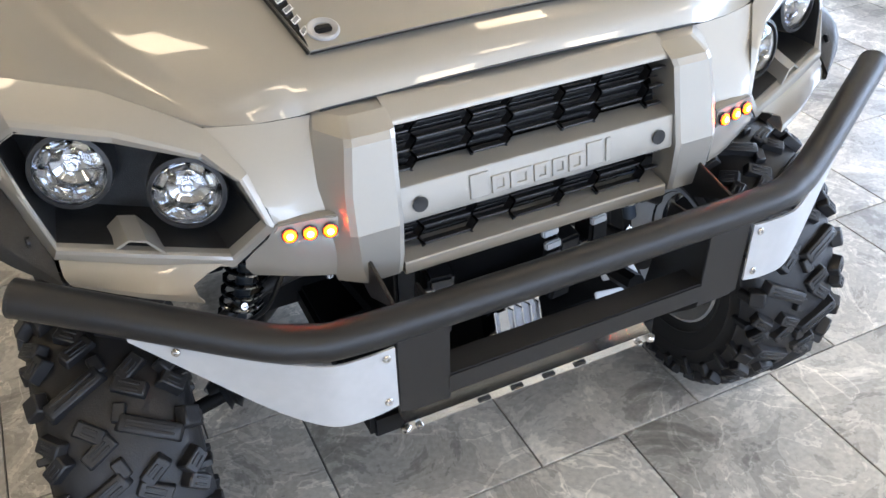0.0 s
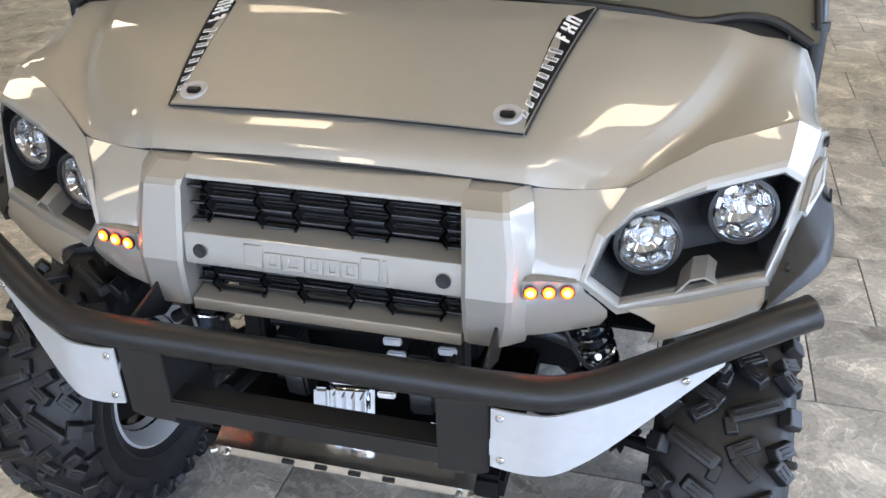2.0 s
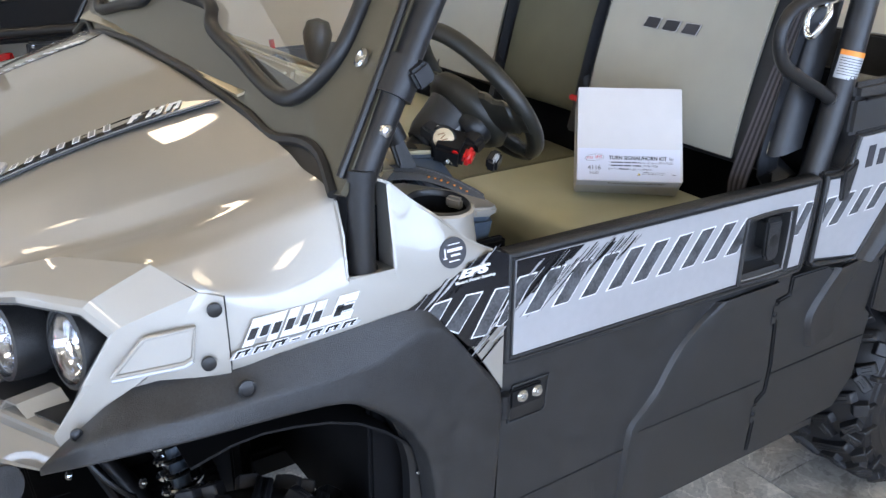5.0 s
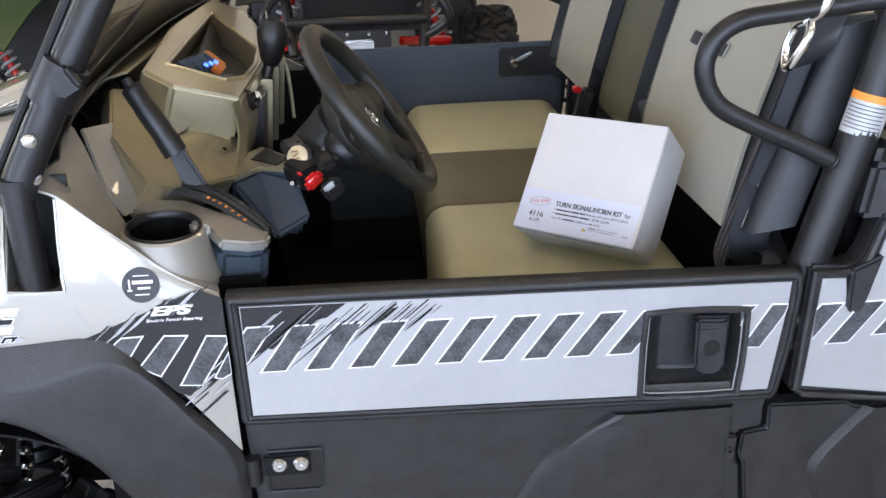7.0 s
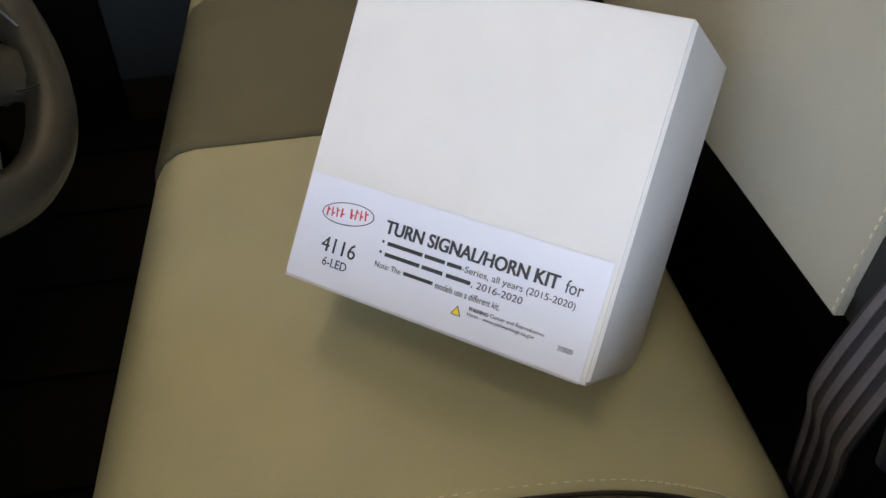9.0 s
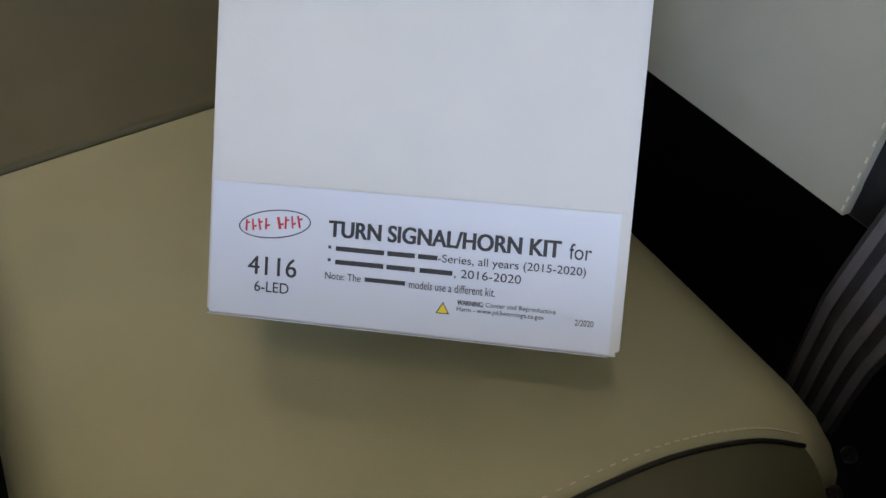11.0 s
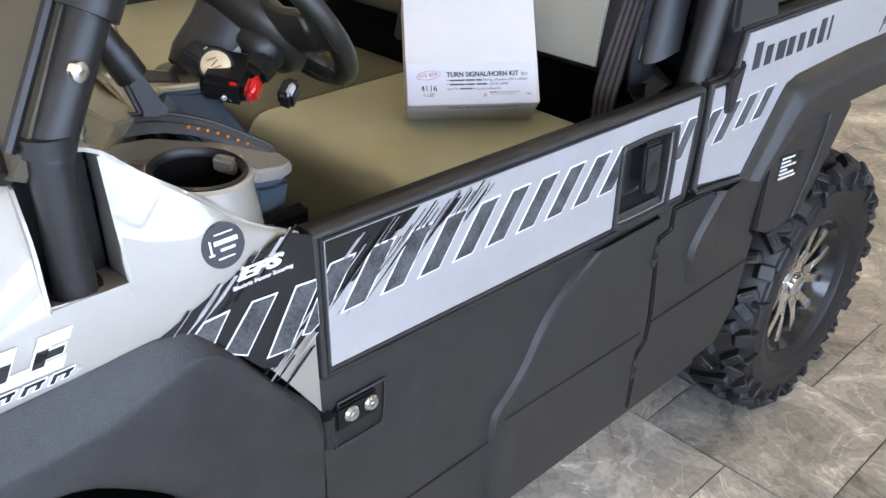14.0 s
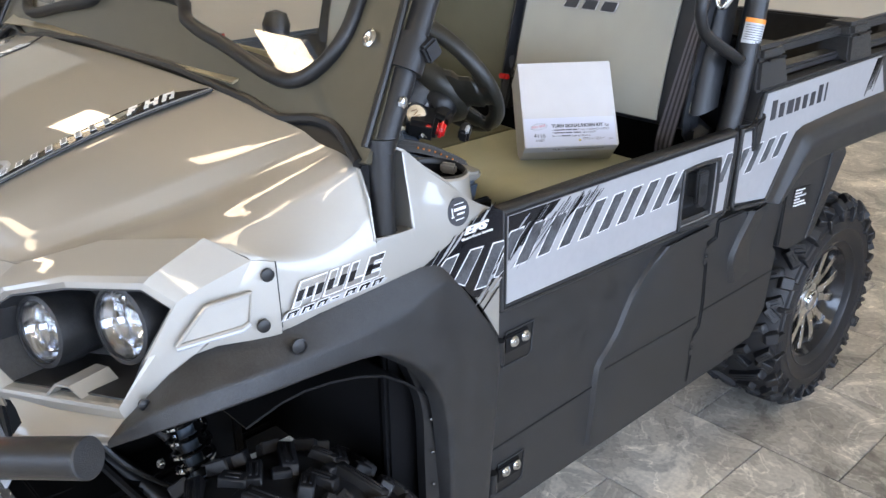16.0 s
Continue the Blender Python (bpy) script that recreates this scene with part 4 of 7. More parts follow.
for s in SIDES:
    block("cross_bracket", (0.13 * s, -0.55, 0.60), (0.05, 0.05, 0.16), COAT, CAR, (8, 0, 6 * s), 0.006)
    block("mount_clip", (0.16 * s, -0.585, 0.655), (0.02, 0.012, 0.014), ZINC, CAR, (10, 0, 0), 0.003)
    pipe("suspension_arm", [(0.18 * s, -0.42, 0.50), (0.36 * s, -0.36, 0.43), (0.54 * s, -0.34, 0.36)], 0.018, COAT, CAR, n=10)
    pipe("suspension_arm", [(0.18 * s, -0.14, 0.50), (0.36 * s, -0.2, 0.43), (0.54 * s, -0.34, 0.36)], 0.018, COAT, CAR, n=10)
    pipe("suspension_arm", [(0.24 * s, -0.4, 0.66), (0.40 * s, -0.34, 0.58), (0.54 * s, -0.34, 0.50)], 0.015, COAT, CAR, n=10)
    pipe("tie_rod", [(0.15 * s, -0.48, 0.58), (0.52 * s, -0.38, 0.42)], 0.010, DARK, CAR, n=8)
    axle = pipe("drive_shaft", [(0.1 * s, -0.355, 0.47), (0.6 * s, -0.355, 0.34)], 0.015, DARK, CAR, n=10)
    bm = bmesh.new()
    add_lathe(bm, [(0.02, 0), (0.045, 0.01), (0.03, 0.02), (0.045, 0.03), (0.03, 0.04), (0.045, 0.05), (0.03, 0.06), (0.04, 0.07)], (0.45 * s, -0.355, 0.385), (s, 0, -0.25), 16)
    part("rubber_boot", bm, SEAL, axle)
    shock = turned("shock_absorber", [(0.016, 0), (0.016, 0.2), (0.026, 0.2), (0.026, 0.36), (0.012, 0.37)], (0.47 * s, -0.33, 0.47), (-0.28 * s, -0.05, 1), STEEL, CAR, "shock absorber with a coil spring")
    ax = Vector((-0.28 * s, -0.05, 1)).normalized()
    q = Vector((0, 0, 1)).rotation_difference(ax).to_matrix()
    pipe("coil_spring", [Vector((0.47 * s, -0.33, 0.47)) + q @ Vector((0.037 * math.cos(a), 0.037 * math.sin(a), 0.05 + 0.031 * a / (2 * math.pi) * 0.9)) for a in (i * math.pi / 6 for i in range(96))], 0.0055, DULL, shock, n=7, steps=1)
    hose = pipe("brake_hose", [(0.3 * s, -0.45, 0.80), (0.38 * s, -0.50, 0.74), (0.43 * s, -0.46, 0.62), (0.5 * s, -0.33, 0.5)], 0.005, SEAL, CAR, n=7)
    bolts("suspension_bolt", [(x * s, y, z) for x, y, z in ((0.45, -0.40, 0.60), (0.30, -0.46, 0.66), (0.40, -0.43, 0.49), (0.33, -0.50, 0.58))], (0, -1, 0.4), 0.009, 0.008, ZINC, CAR)


def lug_list(R, w):
    """The tread blocks of a tyre: angle, place across, length, width, turn, radius share, lean, groove share, shift along the tread."""
    h, n = w / 2, 12
    d = math.pi / n
    out = []
    for k in range(n):
        a = 2 * math.pi * k / n
        for s in (1, -1):
            o = a + (d if s < 0 else 0)
            # long slanted bar, chevron, shoulder chevron, small inner blocks, side ribs
            out += [(o, s * h * 0.40, h * 0.90, 0.031, s * 27, 0.958, s * 5, 0.72, 0.0),
                    (o + d, s * h * 0.27, h * 0.50, 0.029, s * 30, 0.958, 0, 0.55, 0.014),
                    (o + d, s * h * 0.33, h * 0.44, 0.029, -s * 38, 0.958, 0, 0.45, -0.018),
                    (o + d * 0.95, s * h * 0.80, h * 0.38, 0.029, s * 32, 0.936, s * 32, 0.45, 0.018),
                    (o + d * 0.95, s * h * 0.82, h * 0.38, 0.029, -s * 36, 0.936, s * 32, 0.45, -0.018),
                    (o, s * h * 0.90, h * 0.30, 0.038, s * 8, 0.922, s * 44, 0.0, 0.0),
                    (o + d * 0.42, s * h * 0.07, 0.024, 0.036, s * 18, 0.958, 0, 0.0, 0.0),
                    (o + d * 0.95, s * h * 0.965, R * 0.15, 0.015, 0, 0.83, s * 86, 0.0, 0.0),
                    (o, s * h * 0.965, R * 0.11, 0.022, s * 12, 0.85, s * 80, 0.0, 0.0)]
    return out


def lug_mesh(R, lx, ly, turn, slot):
    bm = bmesh.new()
    add_box(bm, (0, 0, 0), (lx, ly, R * 0.07), (0, 0, turn), 0.0025, 1, 0.88)
    if slot:
        for q in (-1, 1):
            add_box(bm, (-ly * 0.17 * q * math.sin(radians(turn)), ly * 0.17 * q * math.cos(radians(turn)), R * 0.0345), (lx * slot, ly * 0.16, 0.004), (0, 0, turn), 0.001, 1)
    return bm


def tyre(R, w, lugs):
    """Tyre carcass, its axle along x, centred at the origin; with its tread blocks joined on if asked."""
    bm = bmesh.new()
    h = w / 2
    # from the bead over three sidewall ribs to the crown
    side = [(0.48, 0.74), (0.54, 0.86), (0.57, 0.90), (0.58, 0.935), (0.59, 0.92), (0.64, 0.97), (0.70, 0.985), (0.71, 1.004), (0.72, 0.988), (0.76, 0.995), (0.80, 0.983), (0.81, 1.0), (0.82, 0.97), (0.86, 0.95), (0.918, 0.78), (0.95, 0.4)]
    prof = [(R * r, -h * x) for r, x in side] + [(R * 0.957, 0)] + [(R * r, h * x) for r, x in reversed(side)]
    add_lathe(bm, prof, (0, 0, 0), (1, 0, 0), 64, True)
    if lugs:
        for a, x, lx, ly, turn, rr, lean, slot, dy in lug_list(R, w):
            merge(bm, lug_mesh(R, lx, ly, turn, slot), pose(0, 0, 0, math.degrees(a), 0, 0) @ pose(x, dy, R * rr, 0, lean, 0))
    return bm


WHEELS = {}


def wheel(x, y, R, w, s, steer):
    m = pose(x, y, R - 0.012, 0, 0, steer + (0 if s > 0 else 180))
    if w in WHEELS:
        made = {}
        for o in (WHEELS[w], *WHEELS[w].children_recursive):
            made[o] = o.copy()
            scene.collection.objects.link(made[o])
            made[o].parent = made.get(o.parent, o.parent)
            made[o].matrix_parent_inverse = o.matrix_parent_inverse
        made[WHEELS[w]].matrix_basis = m
        return
    h = w / 2
    bm = bmesh.new()
    r = R * 0.505
    add_lathe(bm, [(r, -h * 0.78), (r * 1.03, -h * 0.8), (r * 0.94, -h * 0.6), (r * 0.88, -h * 0.2), (r * 0.88, h * 0.5), (r * 0.96, h * 0.66), (r * 1.03, h * 0.82), (r * 0.99, h * 0.84), (r * 0.9, h * 0.66), (r * 0.82, h * 0.5), (r * 0.82, -h * 0.5)], (0, 0, 0), (1, 0, 0), 48, True)
    w_ = part("wheel", bm, GLOSS, CAR, "alloy wheel with a knobbly black off-road tyre")
    part("tyre", tyre(R, w, False), RUBBER, w_)
    bm = bmesh.new()
    add_lathe(bm, [(r * 0.80, -h * 0.30), (r * 1.0, -h * 0.80), (r * 1.035, -h * 0.83), (r * 1.0, -h * 0.86), (r * 0.86, -h * 0.62), (r * 0.78, -h * 0.32)], (0, 0, 0), (1, 0, 0), 40, True)
    part("inner_rim", bm, PLATE, w_, "bare grey inner rim")
    made_lugs = {}
    for a, x, lx, ly, turn, rr, lean, slot, dy in lug_list(R, w):
        key = (lx, ly, turn, slot)
        lug = part("tread_lug", lug_mesh(R, *key), RUBBER, w_) if key not in made_lugs else new("tread_lug", made_lugs[key])
        made_lugs[key] = lug.data
        lug.parent, lug.matrix_basis = w_, pose(0, 0, 0, math.degrees(a), 0, 0) @ pose(x, dy, R * rr, 0, lean, 0)
    rr = r * 0.93
    for k in range(6):
        a = k * 2 * math.pi / 6
        bm = bmesh.new()
        for d in (-1, 1):
            add_plate(bm, [(h * x, u, v) for x, u, v in ((0.60, 0.040, 0.001 * d), (0.66, rr * 0.52, 0.002 * d), (0.66, rr * 0.56, 0.032 * d), (0.60, 0.046, 0.024 * d))], 0.016, (1, 0, 0), 0.0015)
            add_plate(bm, [(h * x, u, v) for x, u, v in ((0.662, rr * 0.50, 0.010 * d), (0.70, rr, 0.030 * d), (0.70, rr * 0.965, 0.058 * d), (0.662, rr * 0.56, 0.033 * d))], 0.014, (1, 0, 0), 0.0015)
        bm.transform(Matrix.Rotation(a, 4, "X"))
        part("spoke", bm, ALU, w_, "machined aluminium spoke")
    for name, prof, mm, lab_ in (("hub_cap", [(0.0, h * 0.45), (0.06, h * 0.45), (0.062, h * 0.58), (0.05, h * 0.63), (0.032, h * 0.63), (0.032, h * 0.70), (0.026, h * 0.73), (0.0, h * 0.73)], CHROME, "polished hub cap"), ("brake_disc", [(0.0, -0.02), (r * 0.72, -0.02), (r * 0.72, 0.0), (0.0, 0.0)], DARK, "")):
        bm = bmesh.new()
        add_lathe(bm, prof, (0, 0, 0), (1, 0, 0), 28)
        part(name, bm, mm, w_, lab_)
    w_.matrix_basis = m
    WHEELS[w] = w_


for s in SIDES:
    wheel(0.70 * s, -0.355, 0.345, 0.245, s, -3)
    wheel(0.64 * s, 1.594, 0.345, 0.285, s, 0)

# ---------- door side ----------
for s in SIDES:
    def P(y, z, x=0.792, off=0.0):
        return ((x + off - 0.022 * max(0, (0.82 - z)) / 0.5) * s, y, z)

    # lower half of the door, stepped back under the upper panel
    door = plate("door", [P(0.106, 0.848, off=-0.007), P(0.868, 0.83, off=-0.007), P(0.858, 0.812, off=-0.007), P(0.860, 0.772, off=-0.007), P(0.822, 0.766, off=-0.007), P(0.820, 0.716, off=-0.007), P(0.832, 0.706, off=-0.007), P(0.846, 0.60, off=-0.007), P(0.846, 0.535, off=-0.007), P(0.818, 0.515, off=-0.007), P(0.816, 0.470, off=-0.007), P(0.826, 0.457, off=-0.007), P(0.822, 0.385, off=-0.007), P(0.79, 0.375, off=-0.007), P(0.115, 0.375, off=-0.007), P(0.110, 0.7, off=-0.007)], 0.035, (s, 0, 0), BLACK, CAR, "black plastic half door", 0.004)
    edge_ = [(0.106, 1.044), (0.30, 1.042), (0.60, 1.037), (0.876, 1.031), (0.887, 1.024), (0.889, 0.995), (0.884, 0.92), (0.872, 0.838), (0.862, 0.826), (0.60, 0.832), (0.30, 0.838), (0.110, 0.843), (0.104, 0.852), (0.103, 1.036)]
    top = plate("door_shell", [P(*p, off=-0.006) for p in edge_], 0.014, (s, 0, 0), BLACK, door, "upper door shell", 0)
    # rim with a stepped lip round the silver panel
    bm = bmesh.new()
    rings = [[P(*p, off=o) for p in grown(edge_, g)] for g, o in ((0.0, -0.020), (0.0, -0.004), (-0.0025, 0.004), (-0.006, 0.0065), (-0.0095, 0.006), (-0.0105, 0.003), (-0.0125, 0.0028), (-0.0135, 0.0048), (-0.016, 0.0045), (-0.0175, 0.0015), (-0.030, -0.005))]
    add_sheet(bm, [r + r[:1] for r in rings], 1, 1, (s, 0, 0), 0.002)
    part("door_rim", bm, BLACK, door, "", 50, True)
    skin = plate("door_panel", [P(0.1225, 1.028, off=0.004), P(0.8695, 1.0145, off=0.004), P(0.8685, 0.985, off=0.004), P(0.854, 0.8455, off=0.004), P(0.1225, 0.860, off=0.004)], 0.003, (s, 0, 0), PANEL, door, "matt silver door panel with slanted stripes", 0)
    for i in range(-1, 10):
        y, z1, z0 = 0.2208 + 0.0595 * i, 0.9945 - 0.0014 * i, 0.9292 - 0.0011 * i
        for o, mm, g in ((0.0046, WHITE, 0.0022), (0.0052, MOTTLE, 0.0)):
            shape = clip_span(grown([(y - 0.0315, z1), (y, z1), (y - 0.0468, z0), (y - 0.0783, z0)], g), 0.1235, 0.668)
            if len(shape) > 2:
                plate("stripe", [P(*p, off=o) for p in shape], 0.0008, (s, 0, 0), mm, skin, bev=0)
    for shape in ([(0.846, 0.981), (0.8675, 0.980), (0.8635, 0.965), (0.834, 0.917), (0.810, 0.918)], [(0.800, 0.982), (0.822, 0.981), (0.806, 0.962), (0.802, 0.95)]):
        for o, mm, g in ((0.0046, WHITE, 0.002), (0.0052, MOTTLE, 0.0)):
            plate("stripe", [P(*p, off=o) for p in clip_span(grown(shape, g), 0.803, 0.8685)], 0.0008, (s, 0, 0), mm, skin, bev=0)
    # brushed black patch and long diagonal strokes at the front of the panel
    rnd = random.Random(4)
    patch = [(0.1235, 1.0265), (0.262, 1.024), (0.235, 1.004), (0.224, 1.003), (0.196, 0.982), (0.186, 0.983), (0.160, 0.962), (0.152, 0.964), (0.1235, 0.945)]
    plate("brushed_patch", [P(*p, off=0.0043) for p in patch], 0.0006, (s, 0, 0), GLOSS, skin, "black brushed patch", 0)
    for i in range(64):
        y = 0.16 + 0.235 * rnd.random() ** 0.85
        zt = 1.0245 - 0.034 * rnd.random() * (1 if y < 0.3 else 0.5)
        dz = (0.030 + 0.060 * rnd.random()) * (1.15 - (y - 0.16) / 0.30)
        w = 0.0008 + 0.0055 * rnd.random() ** 2 * (1 - (y - 0.16) / 0.34)
        yb, zb = y - dz * 1.18, max(zt - dz, 0.90)
        shape = clip_span([(y, zt), (y + w, zt), ((y + yb) / 2 + w * 1.2, (zt + zb) / 2), (yb, zb), ((y + yb) / 2, (zt + zb) / 2)], 0.1235, 0.40)
        if len(shape) > 2:
            plate("streak", [P(*p, off=0.0049 if i % 4 else 0.0050) for p in shape], 0.0006, (s, 0, 0), GLOSS if i % 4 else PANEL, skin, bev=0)
    # handle in a dished pocket
    bm = bmesh.new()
    ring = [(0.662, 0.85), (0.664, 0.966), (0.680, 0.985), (0.800, 0.983), (0.816, 0.966), (0.813, 0.852), (0.797, 0.839), (0.676, 0.842)]
    ring = [(q.x, q.y) for q in spline([(a, b, 0) for a, b in ring + ring[:1]], 3)[:-1]]

    def pk(k, off, dy=0.0, dz=0.0):
        return [P(0.740 + (a - 0.740) * k + dy, 0.912 + (b - 0.912) * k + dz, off=off) for a, b in ring]

    for ob in (top, skin):
        cut_out(ob, pk(0.86, 0.0), 0.06, (1, 0, 0))
    rings = [pk(1.0, 0.002), pk(0.985, 0.0085), pk(0.95, 0.0105), pk(0.90, 0.0095), pk(0.875, 0.004), pk(0.84, -0.004), pk(0.70, -0.032, 0.012, 0.006), pk(0.66, -0.034, 0.014, 0.008)]
    add_sheet(bm, [r + r[:1] for r in rings], 1, 1, (s, 0, 0), 0.002)
    bm.faces.new([bm.verts.new(p) for p in pk(0.665, -0.0341, 0.014, 0.008)])
    pocket = part("handle_pocket", bm, BLACK, door, "deep dished pocket round the door handle", 35, True)
    h_ = plate("door_handle", [P(0.745, 0.960, off=-0.003), P(0.790, 0.958, off=-0.003), P(0.788, 0.885, off=0.0), P(0.780, 0.872, off=0.0), P(0.755, 0.874, off=0.0), P(0.745, 0.886, off=0.0)], 0.012, (s, 0, 0), BLACK, pocket, "", 0.004)
    block("handle_neck", ((0.766) * s, 0.768, 0.925), (0.03, 0.030, 0.06), BLACK, h_, bev=0.004)
    plate("handle_slot", [P(0.744, 0.967, off=-0.004), P(0.791, 0.965, off=-0.004), P(0.791, 0.9605, off=-0.004), P(0.744, 0.9625, off=-0.004)], 0.02, (s, 0, 0), SEAL, h_, "", 0.001)
    for z in (0.950, 0.945):
        pipe("handle_ridge", [P(0.750, z, off=-0.0022), P(0.787, z - 0.001, off=-0.0022)], 0.0009, BLACK, h_, n=6)
    turned("handle_badge", [(0.0, 0), (0.013, 0), (0.0125, 0.0006), (0.0, 0.0009)], P(0.768, 0.915, off=-0.0015), (s, 0, 0), SEAL, h_, "", 20)
    block("door_inner_panel", (0.742 * s, 0.495, 0.76 if s > 0 else 0.825), (0.022, 0.74, 0.38 if s > 0 else 0.53), SEAL if s > 0 else STEEL, door, bev=0.008)
    if s < 0:
        lt = block("door_latch", (-0.727, 0.76, 1.035), (0.012, 0.17, 0.085), SEAL, door, bev=0.006, label="black door latch with a bright pin")
        turned("latch_pin", [(0.0, 0), (0.013, 0), (0.013, 0.018), (0.009, 0.022), (0.0, 0.022)], (-0.721, 0.72, 1.035), (1, 0, 0), CHROME, lt)
        block("latch_arm", (-0.718, 0.745, 1.05), (0.01, 0.06, 0.012), ZINC, lt, (25, 0, 0), 0.003)
    # lower pressed ridge with its light edge, panel lines
    sheet("door_relief", [[P(y1, z, off=-0.009), P(y1 + 0.010, z, off=0.001), P(y1 + 0.022, z, off=0.0035), P(min(y1 + 0.10, 0.80), z, off=0.003), P(0.806, z, off=0.0025), P(0.812, z, off=-0.009)] for z, y1 in ((0.39, 0.418), (0.45, 0.420), (0.505, 0.421), (0.592, 0.424), (0.62, 0.448), (0.66, 0.484), (0.70, 0.505), (0.745, 0.534), (0.79, 0.585), (0.806, 0.610), (0.817, 0.628))], BLACK, door, (s, 0, 0), 2, 1, 0.003, "", 20)
    for a, b, o in (((0.113, 0.536), (0.424, 0.545), -0.0065), ((0.448, 0.584), (0.808, 0.578), 0.003)):
        pipe("panel_line", [P(*a, off=o), P(*b, off=o)], 0.0022, SEAL, door, n=6)
    for z in (0.757, 0.457):
        h_ = plate("hinge_recess", [P(0.130, z - 0.035, off=-0.0055), P(0.200, z - 0.035, off=-0.0055), P(0.206, z - 0.029, off=-0.0055), P(0.208, z + 0.033, off=-0.0055), P(0.136, z + 0.033, off=-0.0055)], 0.004, (s, 0, 0), SEAL, door, "sunken hinge bay", 0.001)
        rim_h = [(0.129, z - 0.037), (0.202, z - 0.037), (0.208, z - 0.030), (0.210, z + 0.035), (0.134, z + 0.035)]
        pipe("hinge_rim", [P(*p, off=-0.005) for p in rim_h + rim_h[:1]], 0.0022, BLACK, h_, n=6, steps=1)
        block("hinge_leaf", P(0.160, z + 0.012, off=-0.004), (0.010, 0.066, 0.036), DARK, h_, bev=0.003)
        turned("hinge_pin", [(0.0, -0.022), (0.011, -0.022), (0.011, 0.022), (0.0, 0.022)], P(0.112, z + 0.008, off=0.0), (0, 0, 1), COAT, h_, "", 14)
        bolts("hinge_bolt", [P(y, z + 0.016, off=0.001) for y in (0.149, 0.180)], (s, 0, 0), 0.0115, 0.007, ZINC, h_)
    for z in (0.741, 0.492):
        sk = plate("latch_striker", [P(0.800, z - 0.024, off=0.004), P(0.820, z - 0.026, off=0.004), P(0.820, z + 0.024, off=0.004), P(0.800, z + 0.026, off=0.004)], 0.014, (s, 0, 0), BLACK, door, "", 0.003)
        bolts("striker_bolt", [P(0.810, z, off=0.004)], (s, 0, 0), 0.006, 0.003, SEAL, sk)
    # panel between door and rear wheel
    rear = plate("rear_lower_panel", [P(0.866, 0.810, off=-0.007), P(0.985, 0.806, off=-0.007), P(1.00, 0.796, off=-0.007), P(1.045, 0.795, off=-0.007), P(1.06, 0.805, off=-0.007), P(1.195, 0.772, off=-0.007), P(1.180, 0.65, off=-0.007), P(1.205, 0.63, off=-0.007), P(1.20, 0.46, off=-0.007), P(1.145, 0.385, off=-0.007), P(0.832, 0.375, off=-0.007), P(0.834, 0.455, off=-0.007), P(0.826, 0.470, off=-0.007), P(0.828, 0.510, off=-0.007), P(0.854, 0.530, off=-0.007), P(0.854, 0.60, off=-0.007), P(0.838, 0.71, off=-0.007), P(0.830, 0.72, off=-0.007), P(0.832, 0.762, off=-0.007), P(0.868, 0.768, off=-0.007)], 0.03, (s, 0, 0), BLACK, CAR, "black rear lower side panel", 0.0035)
    sheet("panel_relief", [[P(y1, z, off=-0.009), P(y1 + 0.010, z, off=0.001), P(y1 + 0.020, z, off=0.003), P(y1 + 0.07, z, off=-0.002), P(y1 + 0.12, z, off=-0.009)] for z, y1 in ((0.615, 0.962), (0.66, 0.945), (0.70, 0.940), (0.75, 0.972), (0.797, 1.012))], BLACK, rear, (s, 0, 0), 2, 2, 0.003, "", 22)
    pipe("panel_line", [P(0.856, 0.576, off=-0.0065), P(1.195, 0.574, off=-0.0065)], 0.0022, SEAL, rear, n=6)
    block("sill", (0.70 * s, 0.6, 0.355), (0.10, 1.0, 0.03), BLACK, CAR, bev=0.006)
    # upper rear quarter with its flare
    outq = [(0.896, 1.034), (0.955, 1.030), (0.968, 1.042), (0.985, 1.102), (1.30, 1.104), (1.64, 1.103), (1.98, 1.09), (1.98, 0.88), (1.72, 0.93), (1.42, 0.945), (1.20, 0.945), (1.13, 0.90), (1.058, 0.806), (0.905, 0.826), (0.890, 0.838)]
    q_ = plate("rear_quarter", [P(*p) for p in outq], 0.04, (s, 0, 0), BLACK, CAR, "black rear quarter panel", 0.005)
    skin = plate("quarter_panel", [P(0.913, 1.016, off=0.004), P(0.946, 1.015, off=0.004), P(0.950, 0.99, off=0.004), P(0.970, 0.985, off=0.004), P(0.985, 1.03, off=0.004), P(0.996, 1.092, off=0.004), P(1.63, 1.094, off=0.004), P(1.69, 0.985, off=0.004), P(1.42, 0.985, off=0.004), P(1.20, 0.978, off=0.004), P(1.155, 0.955, off=0.004), P(1.112, 0.90, off=0.004), P(1.054, 0.823, off=0.004), P(0.905, 0.847, off=0.004)], 0.003, (s, 0, 0), PANEL, q_, "matt silver quarter panel with stripes", 0)
    pipe("quarter_rim", [P(*p, off=0.002) for p in grown(outq, -0.007)[11:] + grown(outq, -0.007)[:4]], 0.006, BLACK, q_, n=8, steps=1)
    for y in (0.9465, 1.006, 1.0655, 1.125):
        for o, mm, g in ((0.0046, WHITE, 0.0022), (0.0052, MOTTLE, 0.0)):
            z1, z0 = 0.976, (0.915 if y < 1.03 else 0.925)
            k = (z1 - z0) * 0.72
            plate("stripe", [P(*p, off=o) for p in clip_span(grown([(y - 0.030, z1), (y, z1), (y - k, z0), (y - k - 0.030, z0)], g), 0.910, 2.0)], 0.0008, (s, 0, 0), mm, skin, bev=0)
    rnd = random.Random(12)
